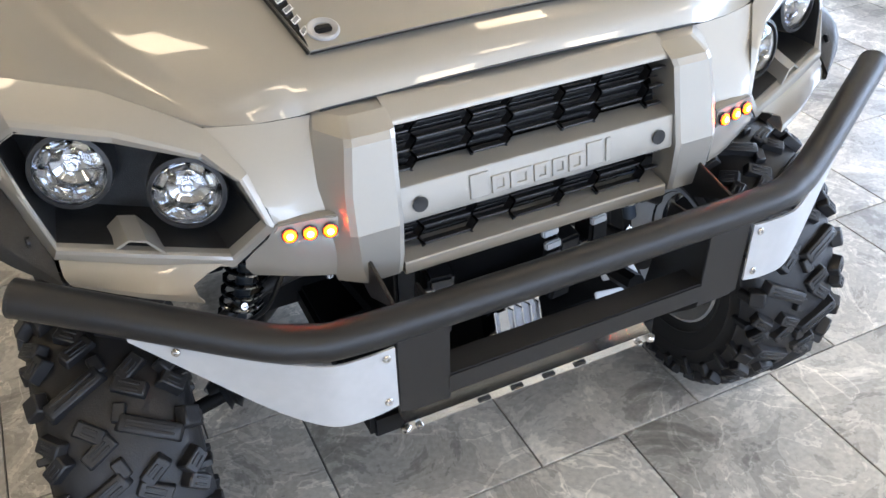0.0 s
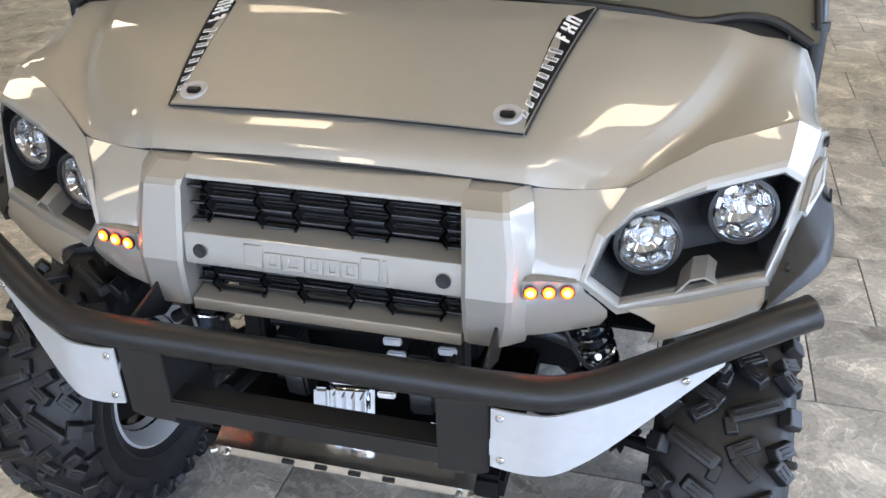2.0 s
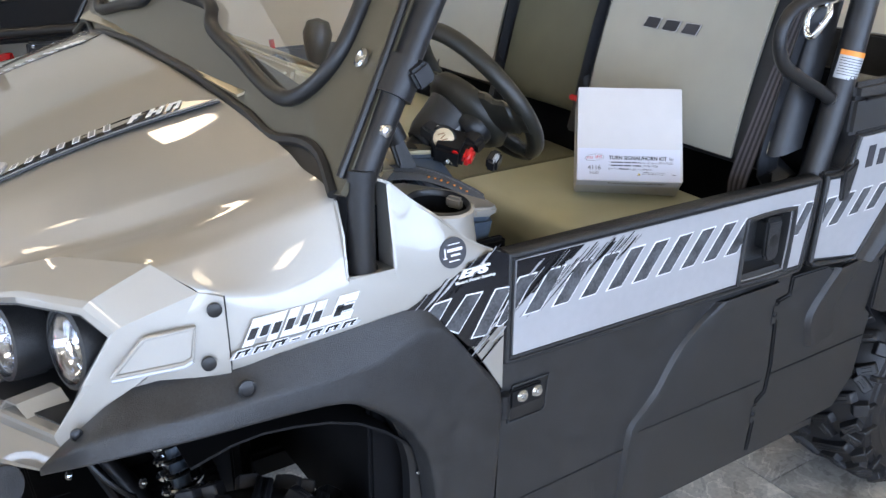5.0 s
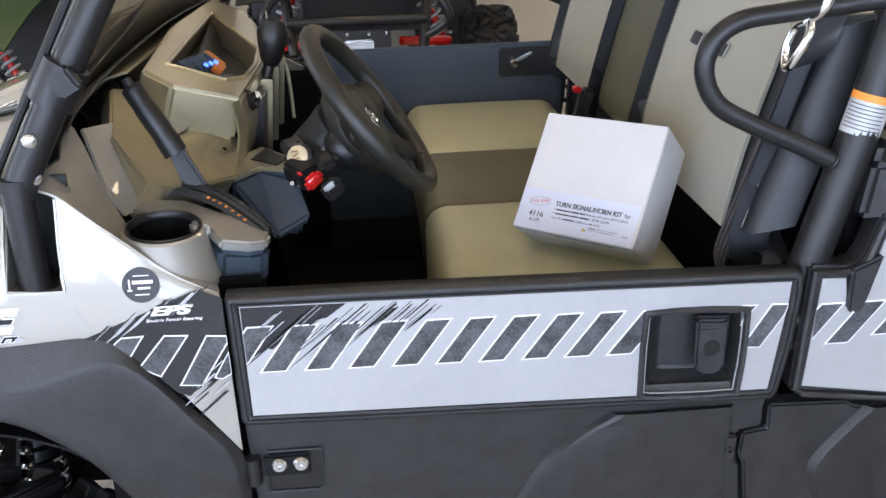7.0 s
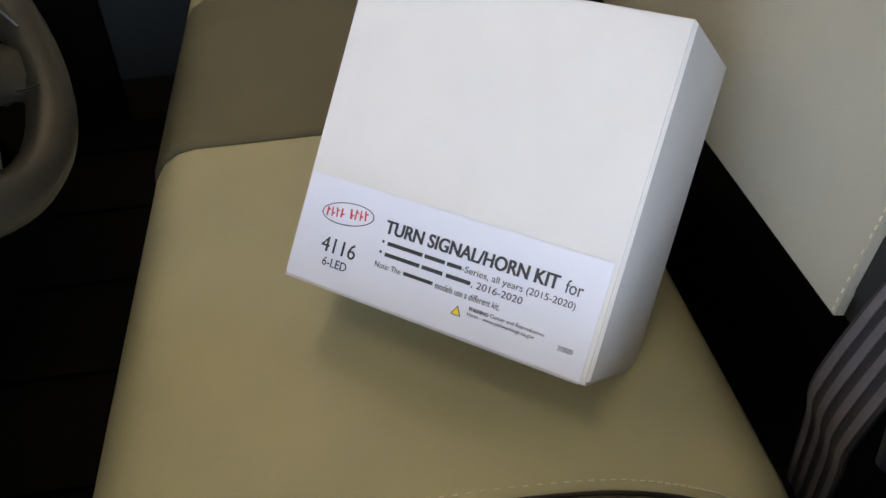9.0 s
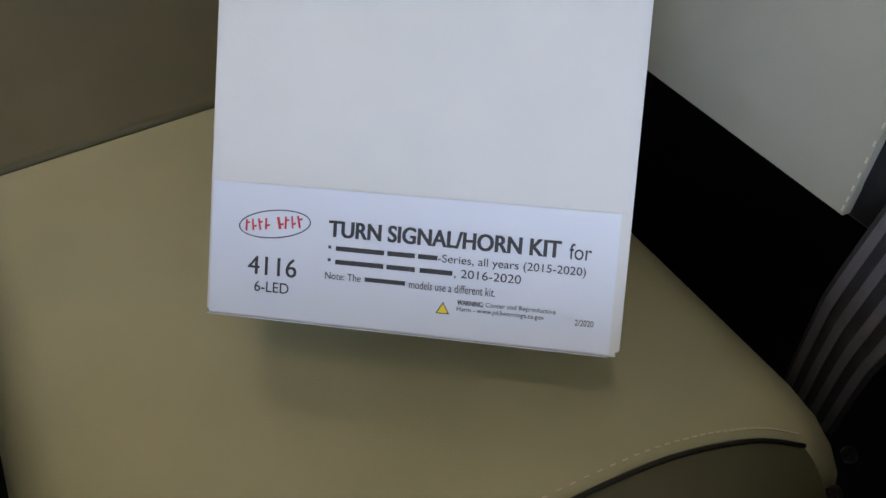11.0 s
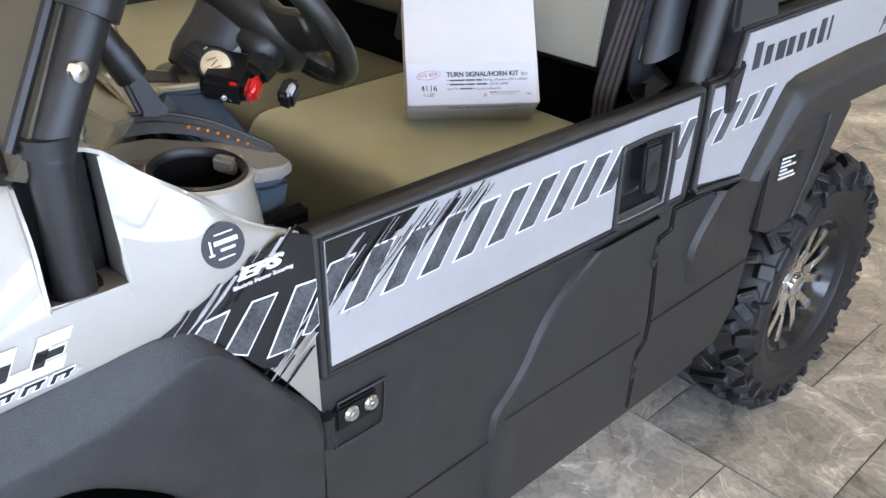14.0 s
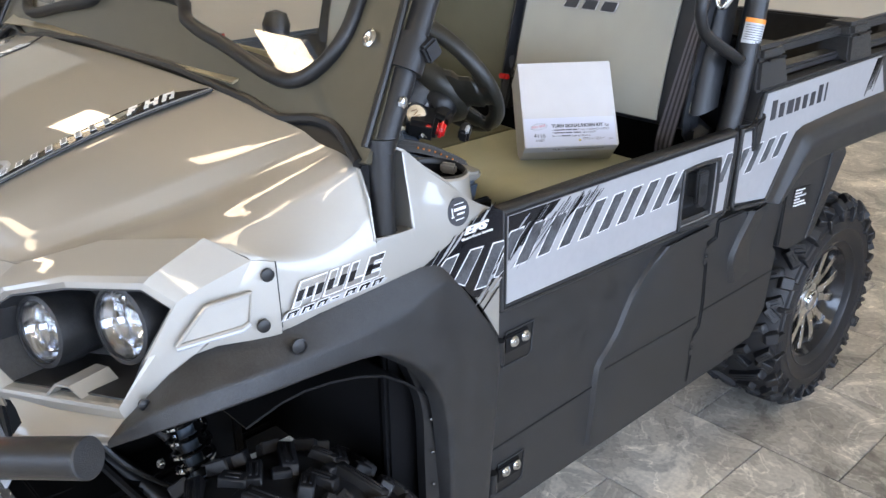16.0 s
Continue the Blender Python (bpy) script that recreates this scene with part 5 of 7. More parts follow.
    for i in range(14):
        y = 1.60 + rnd.random() * 0.06
        w, dz = 0.002 + 0.008 * rnd.random(), 0.05 + 0.05 * rnd.random()
        plate("streak", [P(y, 1.09, off=0.0046), P(y + w, 1.09, off=0.0046), P(y - dz * 0.55 + w * 0.5, 1.09 - dz, off=0.0046), P(y - dz * 0.55, 1.09 - dz, off=0.0046)], 0.0006, (s, 0, 0), GLOSS, skin, bev=0)
    # maker's word as plain slanted dark strokes
    for i in range(8):
        y0 = 1.024 + i * 0.0395
        w, h = (0.024, 0.023, 0.030, 0.023, 0.022, 0.023, 0.022, 0.008)[i], (0.046 if i in (0, 6, 7) else 0.034)
        plate("quarter_mark", [P(y0, 1.024, off=0.005), P(y0 + w, 1.024, off=0.005), P(y0 + w + 0.003, 1.024 + h, off=0.005), P(y0 + 0.003, 1.024 + h, off=0.005)], 0.0008, (s, 0, 0), INK, skin, bev=0)
    for y, z in ((0.893, 0.945), (0.886, 0.903)):
        turned("latch_bolt", [(0.0, 0), (0.008, 0), (0.008, 0.006), (0.005, 0.009), (0.0, 0.009)], (0.772 * s, y, z), (s, 0, 0), ZINC, q_, "", 10)
    plate("cap_tab", [P(0.949, 1.03, off=0.013), P(0.992, 1.05, off=0.013), P(0.978, 0.985, off=0.013), P(0.972, 0.967, off=0.013), P(0.960, 0.962, off=0.013), P(0.951, 0.968, off=0.013)], 0.014, (s, 0, 0), BLACK, q_, "", 0.004)
    sheet("rear_flare", creased([[(0.794 * s, 1.055, 0.812), (0.794 * s, 1.113, 0.897), (0.794 * s, 1.152, 0.950), (0.794 * s, 1.20, 0.977), (0.794 * s, 1.45, 0.985), (0.794 * s, 1.72, 0.980), (0.794 * s, 1.98, 0.93)],
                         [(0.812 * s, 1.062, 0.812), (0.814 * s, 1.120, 0.892), (0.816 * s, 1.160, 0.942), (0.816 * s, 1.205, 0.966), (0.816 * s, 1.46, 0.972), (0.816 * s, 1.72, 0.965), (0.812 * s, 1.97, 0.915)],
                         [(0.826 * s, 1.075, 0.810), (0.83 * s, 1.138, 0.880), (0.832 * s, 1.180, 0.922), (0.832 * s, 1.235, 0.942), (0.832 * s, 1.47, 0.945), (0.832 * s, 1.72, 0.935), (0.826 * s, 1.96, 0.885)],
                         [(0.822 * s, 1.10, 0.805), (0.826 * s, 1.168, 0.858), (0.828 * s, 1.21, 0.880), (0.828 * s, 1.29, 0.882), (0.828 * s, 1.47, 0.880), (0.828 * s, 1.72, 0.870), (0.82 * s, 1.95, 0.83)],
                         [(0.775 * s, 1.105, 0.80), (0.775 * s, 1.172, 0.85), (0.775 * s, 1.215, 0.870), (0.775 * s, 1.29, 0.872), (0.775 * s, 1.47, 0.870), (0.775 * s, 1.72, 0.860), (0.775 * s, 1.94, 0.82)]], 0.2), BLACK, q_, (s, 0, 0), 1, 3, 0.004, "black rear wheel-arch flare")
    bracket = plate("rear_bracket", [(0.79 * s, 1.19, 0.885), (0.79 * s, 1.50, 0.872), (0.79 * s, 1.525, 0.838), (0.787 * s, 1.44, 0.70), (0.786 * s, 1.385, 0.622), (0.786 * s, 1.25, 0.622), (0.786 * s, 1.19, 0.65)], 0.05, (s, 0, 0), BLACK, CAR, "black mudguard bracket", 0.004)
    pipe("bracket_fold", [(0.791 * s, 1.42, 0.868), (0.790 * s, 1.40, 0.76), (0.787 * s, 1.345, 0.628)], 0.004, BLACK, bracket, n=8)
    lb = plate("warning_label", [(0.7905 * s, 1.232, 0.802), (0.7905 * s, 1.325, 0.792), (0.7885 * s, 1.327, 0.738), (0.7885 * s, 1.232, 0.748)], 0.003, (s, 0, 0), SEAL, bracket, "black label with white print bars", 0)
    for i in range(6):
        y9, z9 = (1.29, 1.275, 1.30, 1.265, 1.295, 1.305)[i], 0.797 - i * 0.0085
        plate("print_bar", [(0.7912 * s, 1.236, z9), (0.7912 * s, y9, z9 - (y9 - 1.236) * 0.11), (0.7910 * s, y9, z9 - 0.004 - (y9 - 1.236) * 0.11), (0.7910 * s, 1.236, z9 - 0.004)], 0.0022, (s, 0, 0), WHITE, lb, bev=0)
    # cargo rail on moulded posts
    for y in (1.03, 1.50, 1.90):
        rp = block("rail_post", (0.742 * s, y, 1.135), (0.10, 0.15, 0.075), BLACK, q_, (0, 0, 0), 0.008, taper=0.8)
        block("post_cap", (0.742 * s, y, 1.182), (0.088, 0.125, 0.035), BLACK, rp, (0, 0, 0), 0.010, taper=0.82)
        block("cap_groove", (0.788 * s, y + 0.005, 1.168), (0.008, 0.08, 0.006), SEAL, rp, (0, 0, 0), 0.002)
    for a, b in ((1.09, 1.44), (1.56, 1.84)):
        block("bed_rail", (0.742 * s, (a + b) / 2, 1.178), (0.026, b - a, 0.026), BLACK, q_, bev=0.006)
        block("bed_rail", (0.735 * s, (a + b) / 2, 1.118), (0.05, b - a, 0.02), BLACK, q_, bev=0.006)
bed = block("cargo_bed", (0, 1.52, 0.86), (1.40, 0.96, 0.05), BLACK, CAR, label="black cargo bed with rails", bev=0.01)
block("bed_front_wall", (0, 1.05, 1.0), (1.46, 0.04, 0.26), BLACK, bed, bev=0.006)
block("bed_tailgate", (0, 1.985, 1.0), (1.46, 0.04, 0.26), BLACK, bed, bev=0.006)
for i in range(6):
    block("bed_rib", (-0.6 + i * 0.24, 1.52, 0.892), (0.05, 0.9, 0.02), BLACK, bed, bev=0.004)


# ---------- windshield and posts ----------
def ws(x, z, off=0.0):
    """A place on the leaning windshield plane."""
    return (x, -0.155 + 0.58 * (z - 1.18) - 0.03 * (1 - (x / 0.75) ** 2) - off * 0.86, z + off * 0.5)


edge = [(0.0, 1.235), (0.2, 1.234), (0.38, 1.222), (0.48, 1.214), (0.56, 1.203), (0.64, 1.214), (0.70, 1.208), (0.764, 1.174), (0.779, 1.20), (0.757, 1.33), (0.718, 1.53), (0.665, 1.78)]
hole = [(0.0, 1.345), (0.16, 1.342), (0.20, 1.315), (0.26, 1.300), (0.36, 1.285), (0.48, 1.262), (0.56, 1.255), (0.61, 1.275), (0.645, 1.32), (0.65, 1.38), (0.63, 1.53), (0.59, 1.74)]
bm = bmesh.new()
full_e = [(-x, z) for x, z in reversed(edge)] + edge[1:]
full_h = [(-x, z) for x, z in reversed(hole)] + hole[1:]
add_sheet(bm, [[ws(x, z, 0.012) for x, z in full_e], [ws(x, z, 0.016) for x, z in full_h]], 2, 2, (0, -1, 0.5), 0.012)
frame_ = part("windshield_frame", bm, FRAMEB, CAR, "black moulded windshield frame, ceiling reflection put into its colour", 30, True)
pipe("windshield_seal", [ws(x, z, 0.02) for x, z in full_h], 0.013, SEAL, frame_, "thick black rubber seal", 10, 3)
pipe("hood_seal", [ws(x, z, 0.012) for x, z in full_e[4:-4]], 0.009, SEAL, frame_, "", 8, 3)
bm = bmesh.new()
add_plate(bm, [ws(x, z, 0.012) for x, z in full_h], 0.005, (0, -1, 0.6), 0)
g = part("windshield_pane", bm, GLASS, frame_, "clear windshield pane")
g.visible_shadow = False
block("frame_header", ws(0, 1.80, 0.0), (1.36, 0.03, 0.09), BLACK, frame_, (-30, 0, 0), 0.01)
for s in SIDES:
    b_ = turned("frame_screw", [(0.0, 0), (0.014, 0), (0.014, 0.004), (0.009, 0.006), (0.004, 0.003), (0.0, 0.003)], ws(0.70 * s, 1.333, 0.016), (0, -1, 0.58), ZINC, frame_)
    # pocket and lower post
    pk = plate("post_pocket", flip([(0.738, -0.166, 1.05), (0.738, -0.090, 1.05), (0.728, -0.088, 1.20), (0.728, -0.16, 1.20)], s), 0.004, (s, 0, 0), SEAL, CAR, "dark recessed pocket round the post", 0)
    plate("pocket_wall", flip([(0.7985, -0.094, 1.066), (0.740, -0.088, 1.055), (0.732, -0.086, 1.185), (0.7735, -0.0925, 1.182), (0.788, -0.0945, 1.12)], s), 0.003, (0, -1, 0), SILVER, pk, "silver rear wall of the pocket", 0)
    plate("pocket_wall", flip([(0.7955, -0.166, 1.066), (0.738, -0.166, 1.05), (0.732, -0.162, 1.18), (0.760, -0.161, 1.168), (0.781, -0.162, 1.125)], s), 0.003, (0, 1, 0), SILVER, pk, "silver front wall of the pocket", 0)
    plate("pocket_floor", flip([(0.7985, -0.166, 1.067), (0.738, -0.166, 1.056), (0.738, -0.090, 1.056), (0.7985, -0.094, 1.067)], s), 0.003, (0, 0, 1), SILVER, pk, "", 0)
    low = pipe("roll_post", flip([(0.776, -0.135, 1.060), (0.776, -0.134, 1.12), (0.774, -0.132, 1.205)], s), 0.019, COAT, CAR, "black roll-cage post", 20, 4)
    turned("post_hole", [(0.0, -0.003), (0.024, -0.003), (0.024, 0.001), (0.0, 0.001)], (0.770 * s, -0.133, 1.0665), (0.25 * s, 0, 1), SEAL, pk)
    pipe("roll_post_upper", flip([(0.774, -0.132, 1.19), (0.770, -0.115, 1.225), (0.757, -0.05, 1.34), (0.735, 0.045, 1.50), (0.70, 0.19, 1.75)], s), 0.020, COAT, low, n=18)
    pipe("post_clamp", flip([(0.773, -0.132, 1.197), (0.773, -0.131, 1.213)], s), 0.023, COAT, low, n=18)
    bm = bmesh.new()
    add_tube(bm, flip([(0.762, -0.075, 1.300), (0.757, -0.048, 1.345)], s), 0.028, 18)
    add_box(bm, (0.786 * s, -0.045, 1.33), (0.022, 0.03, 0.03), (30, 0, 0), 0.004)
    part("hinge_clamp", bm, COAT, low)
    turned("post_bolt", [(0.009, 0), (0.009, 0.006), (0.006, 0.008), (0.0, 0.008)], (0.785 * s, -0.1, 1.262), (s, 0.3, 0), ZINC, low, n=8)
    turned("post_bolt", [(0.009, 0), (0.009, 0.006), (0.006, 0.008), (0.0, 0.008)], (0.775 * s, -0.108, 1.212), (s, 0.4, 0), ZINC, low, n=8)
    # gap strip down the frame side
    pipe("frame_edge", [ws(x * s, z, 0.02) for x, z in ((0.773, 1.195), (0.754, 1.33), (0.727, 1.47), (0.682, 1.70))], 0.006, SEAL, frame_, n=8)
    # rear post, hand loop
    post = pipe("rear_roll_post", flip([(0.750, 0.897, 0.97), (0.757, 0.910, 1.03), (0.755, 0.945, 1.165), (0.753, 0.965, 1.25), (0.750, 0.985, 1.34), (0.745, 1.02, 1.50), (0.735, 1.08, 1.80)], s), 0.026, COAT, CAR, "black rear roll-cage post with warning label", 20)
    pipe("hand_loop", flip([(0.757, 0.945, 1.161), (0.757, 0.879, 1.194), (0.757, 0.806, 1.228), (0.757, 0.757, 1.257), (0.757, 0.736, 1.298), (0.757, 0.744, 1.336), (0.757, 0.776, 1.361), (0.757, 0.84, 1.370), (0.757, 0.993, 1.384)], s), 0.0128, COAT, post, "bent tube hand rail", 16)
    weld = turned("weld_bead", [(0.0128 + 0.003 * math.cos(a), 0.003 * math.sin(a)) for a in (k * math.pi / 4 for k in range(8))], (0.757 * s, 0.921, 1.173), (0, 0.89, -0.45), COAT, post, "", 18, True)
    LABEL = pose(0.7537 * s, 0.9608, 1.233, -12.5, 1 * s, 0)
    wl = None
    for name, spans, mm, lim in (("warning_label", ((0.0265, -0.026, 0.028),), PLATE, 0.0), ("label_band", ((0.0269, 0.019, 0.029),), ORANGE, 0.003), ("print_bar", tuple((0.0269, 0.013 - i * 0.0052, 0.0143 - i * 0.0052) for i in range(7)), INK, 0.006)):
        bm = bmesh.new()
        for r, a, b in spans:
            add_lathe(bm, [(r, a), (r, b)], (0, 0, 0), (0, 0, 1), 32)
        bmesh.ops.delete(bm, geom=[f for f in bm.faces if f.calc_center_median().x * s * 0.85 - f.calc_center_median().y * 0.5 < 0.008 + lim or len(f.verts) > 4], context="FACES")
        bm.transform(LABEL)
        ob = part(name, bm, mm, wl or post, "white and orange warning label" if wl is None else "", 30, True)
        wl = wl or ob
bm = bmesh.new()
add_tube(bm, [(-0.735, 1.08, 1.79), (0.735, 1.08, 1.79)], 0.024, 16)
add_tube(bm, [(-0.748, 1.005, 1.42), (0.748, 1.005, 1.42)], 0.02, 16)
add_tube(bm, [(-0.70, 0.19, 1.75), (0.70, 0.19, 1.75)], 0.022, 16)
for s in SIDES:
    add_tube(bm, flip([(0.70, 0.19, 1.75), (0.73, 0.6, 1.80), (0.735, 1.08, 1.80)], s), 0.024, 16)
part("roll_cage", bm, COAT, CAR, "black roll-cage crossbars")

# dark rubber apron between the hood and the windshield frame
ends = [c[4] for c in (C0, C1, C2, C3, C4, C5, C6)]
rim_ = [flip([p], -1)[0] for p in reversed(ends[1:])] + ends
sheet("cowl_apron", [[(x, y + 0.004, z - 0.006) for x, y, z in rim_], [(x, y + 0.035, z + 0.03) for x, y, z in rim_], [(x * 0.99, y + 0.075, z + 0.055) for x, y, z in rim_]], SEAL, CAR, (0, -1, 1), 2, 2, 0.003, "black rubber cowl apron")

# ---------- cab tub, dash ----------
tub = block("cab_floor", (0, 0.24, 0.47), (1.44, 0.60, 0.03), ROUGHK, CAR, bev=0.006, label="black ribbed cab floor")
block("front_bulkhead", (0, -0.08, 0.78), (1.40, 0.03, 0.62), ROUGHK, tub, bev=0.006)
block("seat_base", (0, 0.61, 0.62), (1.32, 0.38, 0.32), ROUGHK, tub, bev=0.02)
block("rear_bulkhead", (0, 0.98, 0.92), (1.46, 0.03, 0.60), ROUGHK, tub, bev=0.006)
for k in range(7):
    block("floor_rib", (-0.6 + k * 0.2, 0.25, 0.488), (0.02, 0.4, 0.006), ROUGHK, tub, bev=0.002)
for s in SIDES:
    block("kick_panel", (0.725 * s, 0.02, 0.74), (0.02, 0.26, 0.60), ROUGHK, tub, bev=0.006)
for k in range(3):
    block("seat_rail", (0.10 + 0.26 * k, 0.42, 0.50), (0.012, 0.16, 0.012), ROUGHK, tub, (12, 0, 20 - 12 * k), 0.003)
pipe("base_edge", [(0.66, 0.412, 0.778), (0.3, 0.412, 0.776), (-0.65, 0.412, 0.776)], 0.0045, PLATE, tub, n=8)
plate("seat_base_label", [(0.665, 0.425, 0.845), (0.665, 0.395, 0.84), (0.62, 0.395, 0.79), (0.62, 0.395, 0.80)], 0.001, (0, -1, 0), ORANGE, CAR, "small orange warning label", 0)

def face(x, y, o=0.0):
    """A place on the sloping instrument face."""
    return (x, y + o * 0.318, 1.264 - 0.335 * (y + 0.035) + o * 0.948)


FL = Vector((0.194, 0.515, 0.835))


def flank(x, y, o=0.0):
    """A place on the faceted flank that falls from the instrument face to the side console."""
    z = 1.23 - (FL.x * (x - 0.383) + FL.y * (y + 0.05)) / FL.z
    return tuple(Vector((x, y, z)) + FL * o)


rim_f = [(0.405, -0.055), (0.452, 0.0), (0.415, 0.100), (0.05, 0.102), (-0.20, 0.07), (-0.42, 0.0), (-0.45, -0.085), (0.0, -0.09)]
bay = [(0.335, -0.032), (0.331, 0.062), (0.272, 0.085), (0.15, 0.090), (0.0, 0.078), (-0.26, -0.052)]
bm = bmesh.new()
add_plate(bm, [face(*p) for p in rim_f], 0.075, (0, 0.3, 1), 0.006)
dash = part("dash_face", bm, TANREFL, CAR, "glossy plastic dashboard, tan ceiling reflection put into its colour", 30)
cut_out(dash, [face(*p) for p in bay], 0.05, (0, 0.318, 0.948))
rec = plate("instrument_bay", [face(*p, -0.048) for p in grown(bay, 0.004)], 0.008, (0, 0.3, 1), SEAL, dash, "black sunken instrument bay", 0)
pipe("bay_rim", [face(*p, 0.001) for p in bay + bay[:1]], 0.004, TANREFL, rec, n=8, steps=1)
plate("bay_wall", [face(0.20, -0.005, -0.01), face(-0.22, -0.045, -0.01), face(-0.20, -0.01, -0.046), face(0.18, 0.03, -0.046)], 0.006, (0, 1, 0.6), SEAL, rec, "dark instrument pod", 0.002)
block("display", face(0.11, 0.012, -0.026), (0.075, 0.050, 0.012), AMBER, rec, (-42, 0, 0), 0.004, "amber instrument display, lit")
for i in range(4):
    block("rocker_switch", face(0.285 - i * 0.032, -0.010 + 0.006 * i, -0.012), (0.020, 0.032, 0.030), STEEL, rec, (-38, 0, 0), 0.005)
for i in range(3):
    turned("pilot_light", [(0.0, 0), (0.0045, 0), (0.0045, 0.003), (0.0, 0.003)], face(0.235 - i * 0.022, 0.016 + 0.005 * i, -0.006), (0.2, 0.6, 0.75), BLUELED, rec, "small blue light", 10)
plate("switch_plate", [face(0.325, 0.058, -0.006), face(0.268, 0.080, -0.006), face(0.22, 0.060, -0.010), face(0.27, 0.038, -0.010)], 0.01, (0, 0.3, 1), STEEL, rec, "grey switch plate", 0.002)
for i in range(4):
    block("vent_slot", face(-0.02 - i * 0.016, 0.088, 0.001), (0.004, 0.014, 0.003), SEAL, dash, (-18, 0, 0), 0.0005)
plate("glare_panel", [face(-0.10, 0.085, 0.004), face(-0.33, 0.025, 0.004), face(-0.40, 0.045, -0.03), face(-0.18, 0.11, -0.03)], 0.006, (0, 0.8, 0.6), SILVER, dash, "pale panel on the passenger side", 0.002)
# deck under the glass, rear drop of the dash with its slots
sheet("dash_deck", [[(x, -0.165, 1.225 + 0.02 * (abs(x) < 0.5)), (x, -0.11, 1.262), (x, -0.075, 1.272)] for x in (-0.70, -0.4, 0.0, 0.3, 0.42)], TANREFL, dash, (0, 0, 1), 2, 3, 0.004, "", 40)
sheet("dash_drop", creased([[(x, y0, 1.215), (x, y0 + 0.006, 1.16), (x, y0 - 0.012, 1.09), (x, y0 - 0.05, 0.99)] for x, y0 in ((-0.70, 0.02), (-0.42, 0.055), (-0.20, 0.095), (0.05, 0.098), (0.41, 0.096), (0.43, 0.085))], 0.2), TANREFL, dash, (0, 1, 0), 1, 3, 0.004, "lower dashboard face", 30)
ks = turned("key_switch", [(0.0, 0), (0.019, 0), (0.019, 0.006), (0.014, 0.010), (0.009, 0.010), (0.009, 0.018), (0.0, 0.018)], (0.34, 0.098, 1.198), (0.1, 1, 0.45), SEAL, dash, "black key switch", 20)
turned("key_barrel", [(0.0, 0.016), (0.008, 0.016), (0.008, 0.022), (0.0, 0.022)], (0.34, 0.098, 1.198), (0.1, 1, 0.45), CHROME, ks, "", 14)
for x, w, lab_ in ((0.235, 0.075, "black slot for the gear lever"), (0.125, 0.10, "black storage slot"), (0.0, 0.11, "black storage slot")):
    b_ = block("dash_bin", (x, 0.094, 1.13), (w, 0.03, 0.13), SEAL, dash, (-6, 0, 0), 0.008, lab_)
    block("bin_rail", (x - w / 2 - 0.006, 0.106, 1.128), (0.008, 0.022, 0.15), TANREFL, b_, (-6, 0, 0), 0.002)
# flank with its sunken triangle, silver for the window reflection, and the pale shield by the lever
fl = plate("dash_flank", [flank(*p) for p in ((0.430, -0.100), (0.385, -0.055), (0.405, 0.0), (0.372, 0.040), (0.392, 0.086), (0.505, 0.090), (0.578, 0.045), (0.632, -0.015), (0.560, -0.075))], 0.05, (0.2, 0.5, 0.8), TANREFL, dash, "faceted dash flank, tan reflection put into its colour", 0.004)
plate("dash_facet", [flank(0.390, -0.045, 0.003), flank(0.378, 0.034, 0.003), flank(0.488, -0.003, 0.006), flank(0.487, -0.012, 0.006)], 0.003, (0.5, 0.5, 0.8), SILVER, fl, "sunken triangle, window reflection put into its pale colour", 0.001)
plate("dash_facet", [flank(0.420, 0.050, 0.004), flank(0.500, 0.074, 0.001), flank(0.560, 0.036, 0.001), flank(0.500, 0.016, 0.010)], 0.003, (0.5, 0.5, 0.8), TANREFL, fl, "", 0.001)
bolts("trim_screw", [flank(0.452, 0.066, 0.004)], tuple(FL), 0.004, 0.002, SEAL, fl)
# gear lever
lever = pipe("gear_lever", [(0.15, 0.085, 1.12), (0.135, 0.105, 1.19), (0.12, 0.122, 1.245)], 0.011, SEAL, CAR, "black gear lever with grip", 12)
turned("lever_grip", [(0.012, 0), (0.02, 0.012), (0.027, 0.04), (0.030, 0.062), (0.022, 0.085), (0.0, 0.092)], (0.128, 0.116, 1.215), (-0.1, 0.15, 1), SEAL, lever)
pipe("key_cord", [(-0.08, 0.11, 1.215), (-0.085, 0.125, 1.16), (-0.08, 0.13, 1.06)], 0.004, VINYL, dash, "hanging tan cord with a red end", n=8)
pipe("cord_end", [(-0.08, 0.108, 1.235), (-0.08, 0.112, 1.200)], 0.006, RED, dash, n=8)
# steering wheel
SC, SN = Vector((0.423, 0.307, 1.192)), Vector((0.044, 0.806, 0.590)).normalized()
qm = Matrix.Translation(SC) @ Vector((0, 0, 1)).rotation_difference(SN).to_matrix().to_4x4()
bm = bmesh.new()
add_lathe(bm, [(0.151 + 0.0162 * math.cos(a), 0.0162 * math.sin(a)) for a in (k * math.pi / 6 for k in range(12))], (0, 0, 0), (0, 0, 1), 64, True)
bm.transform(qm)
LEATHER = mat("black_olive_wheel_skin", (0.016, 0.015, 0.011), 0.4, 0, 0.1, 40, 0.3, 900)
wheel_ = part("steering_wheel", bm, LEATHER, CAR, "black three-spoke steering wheel")
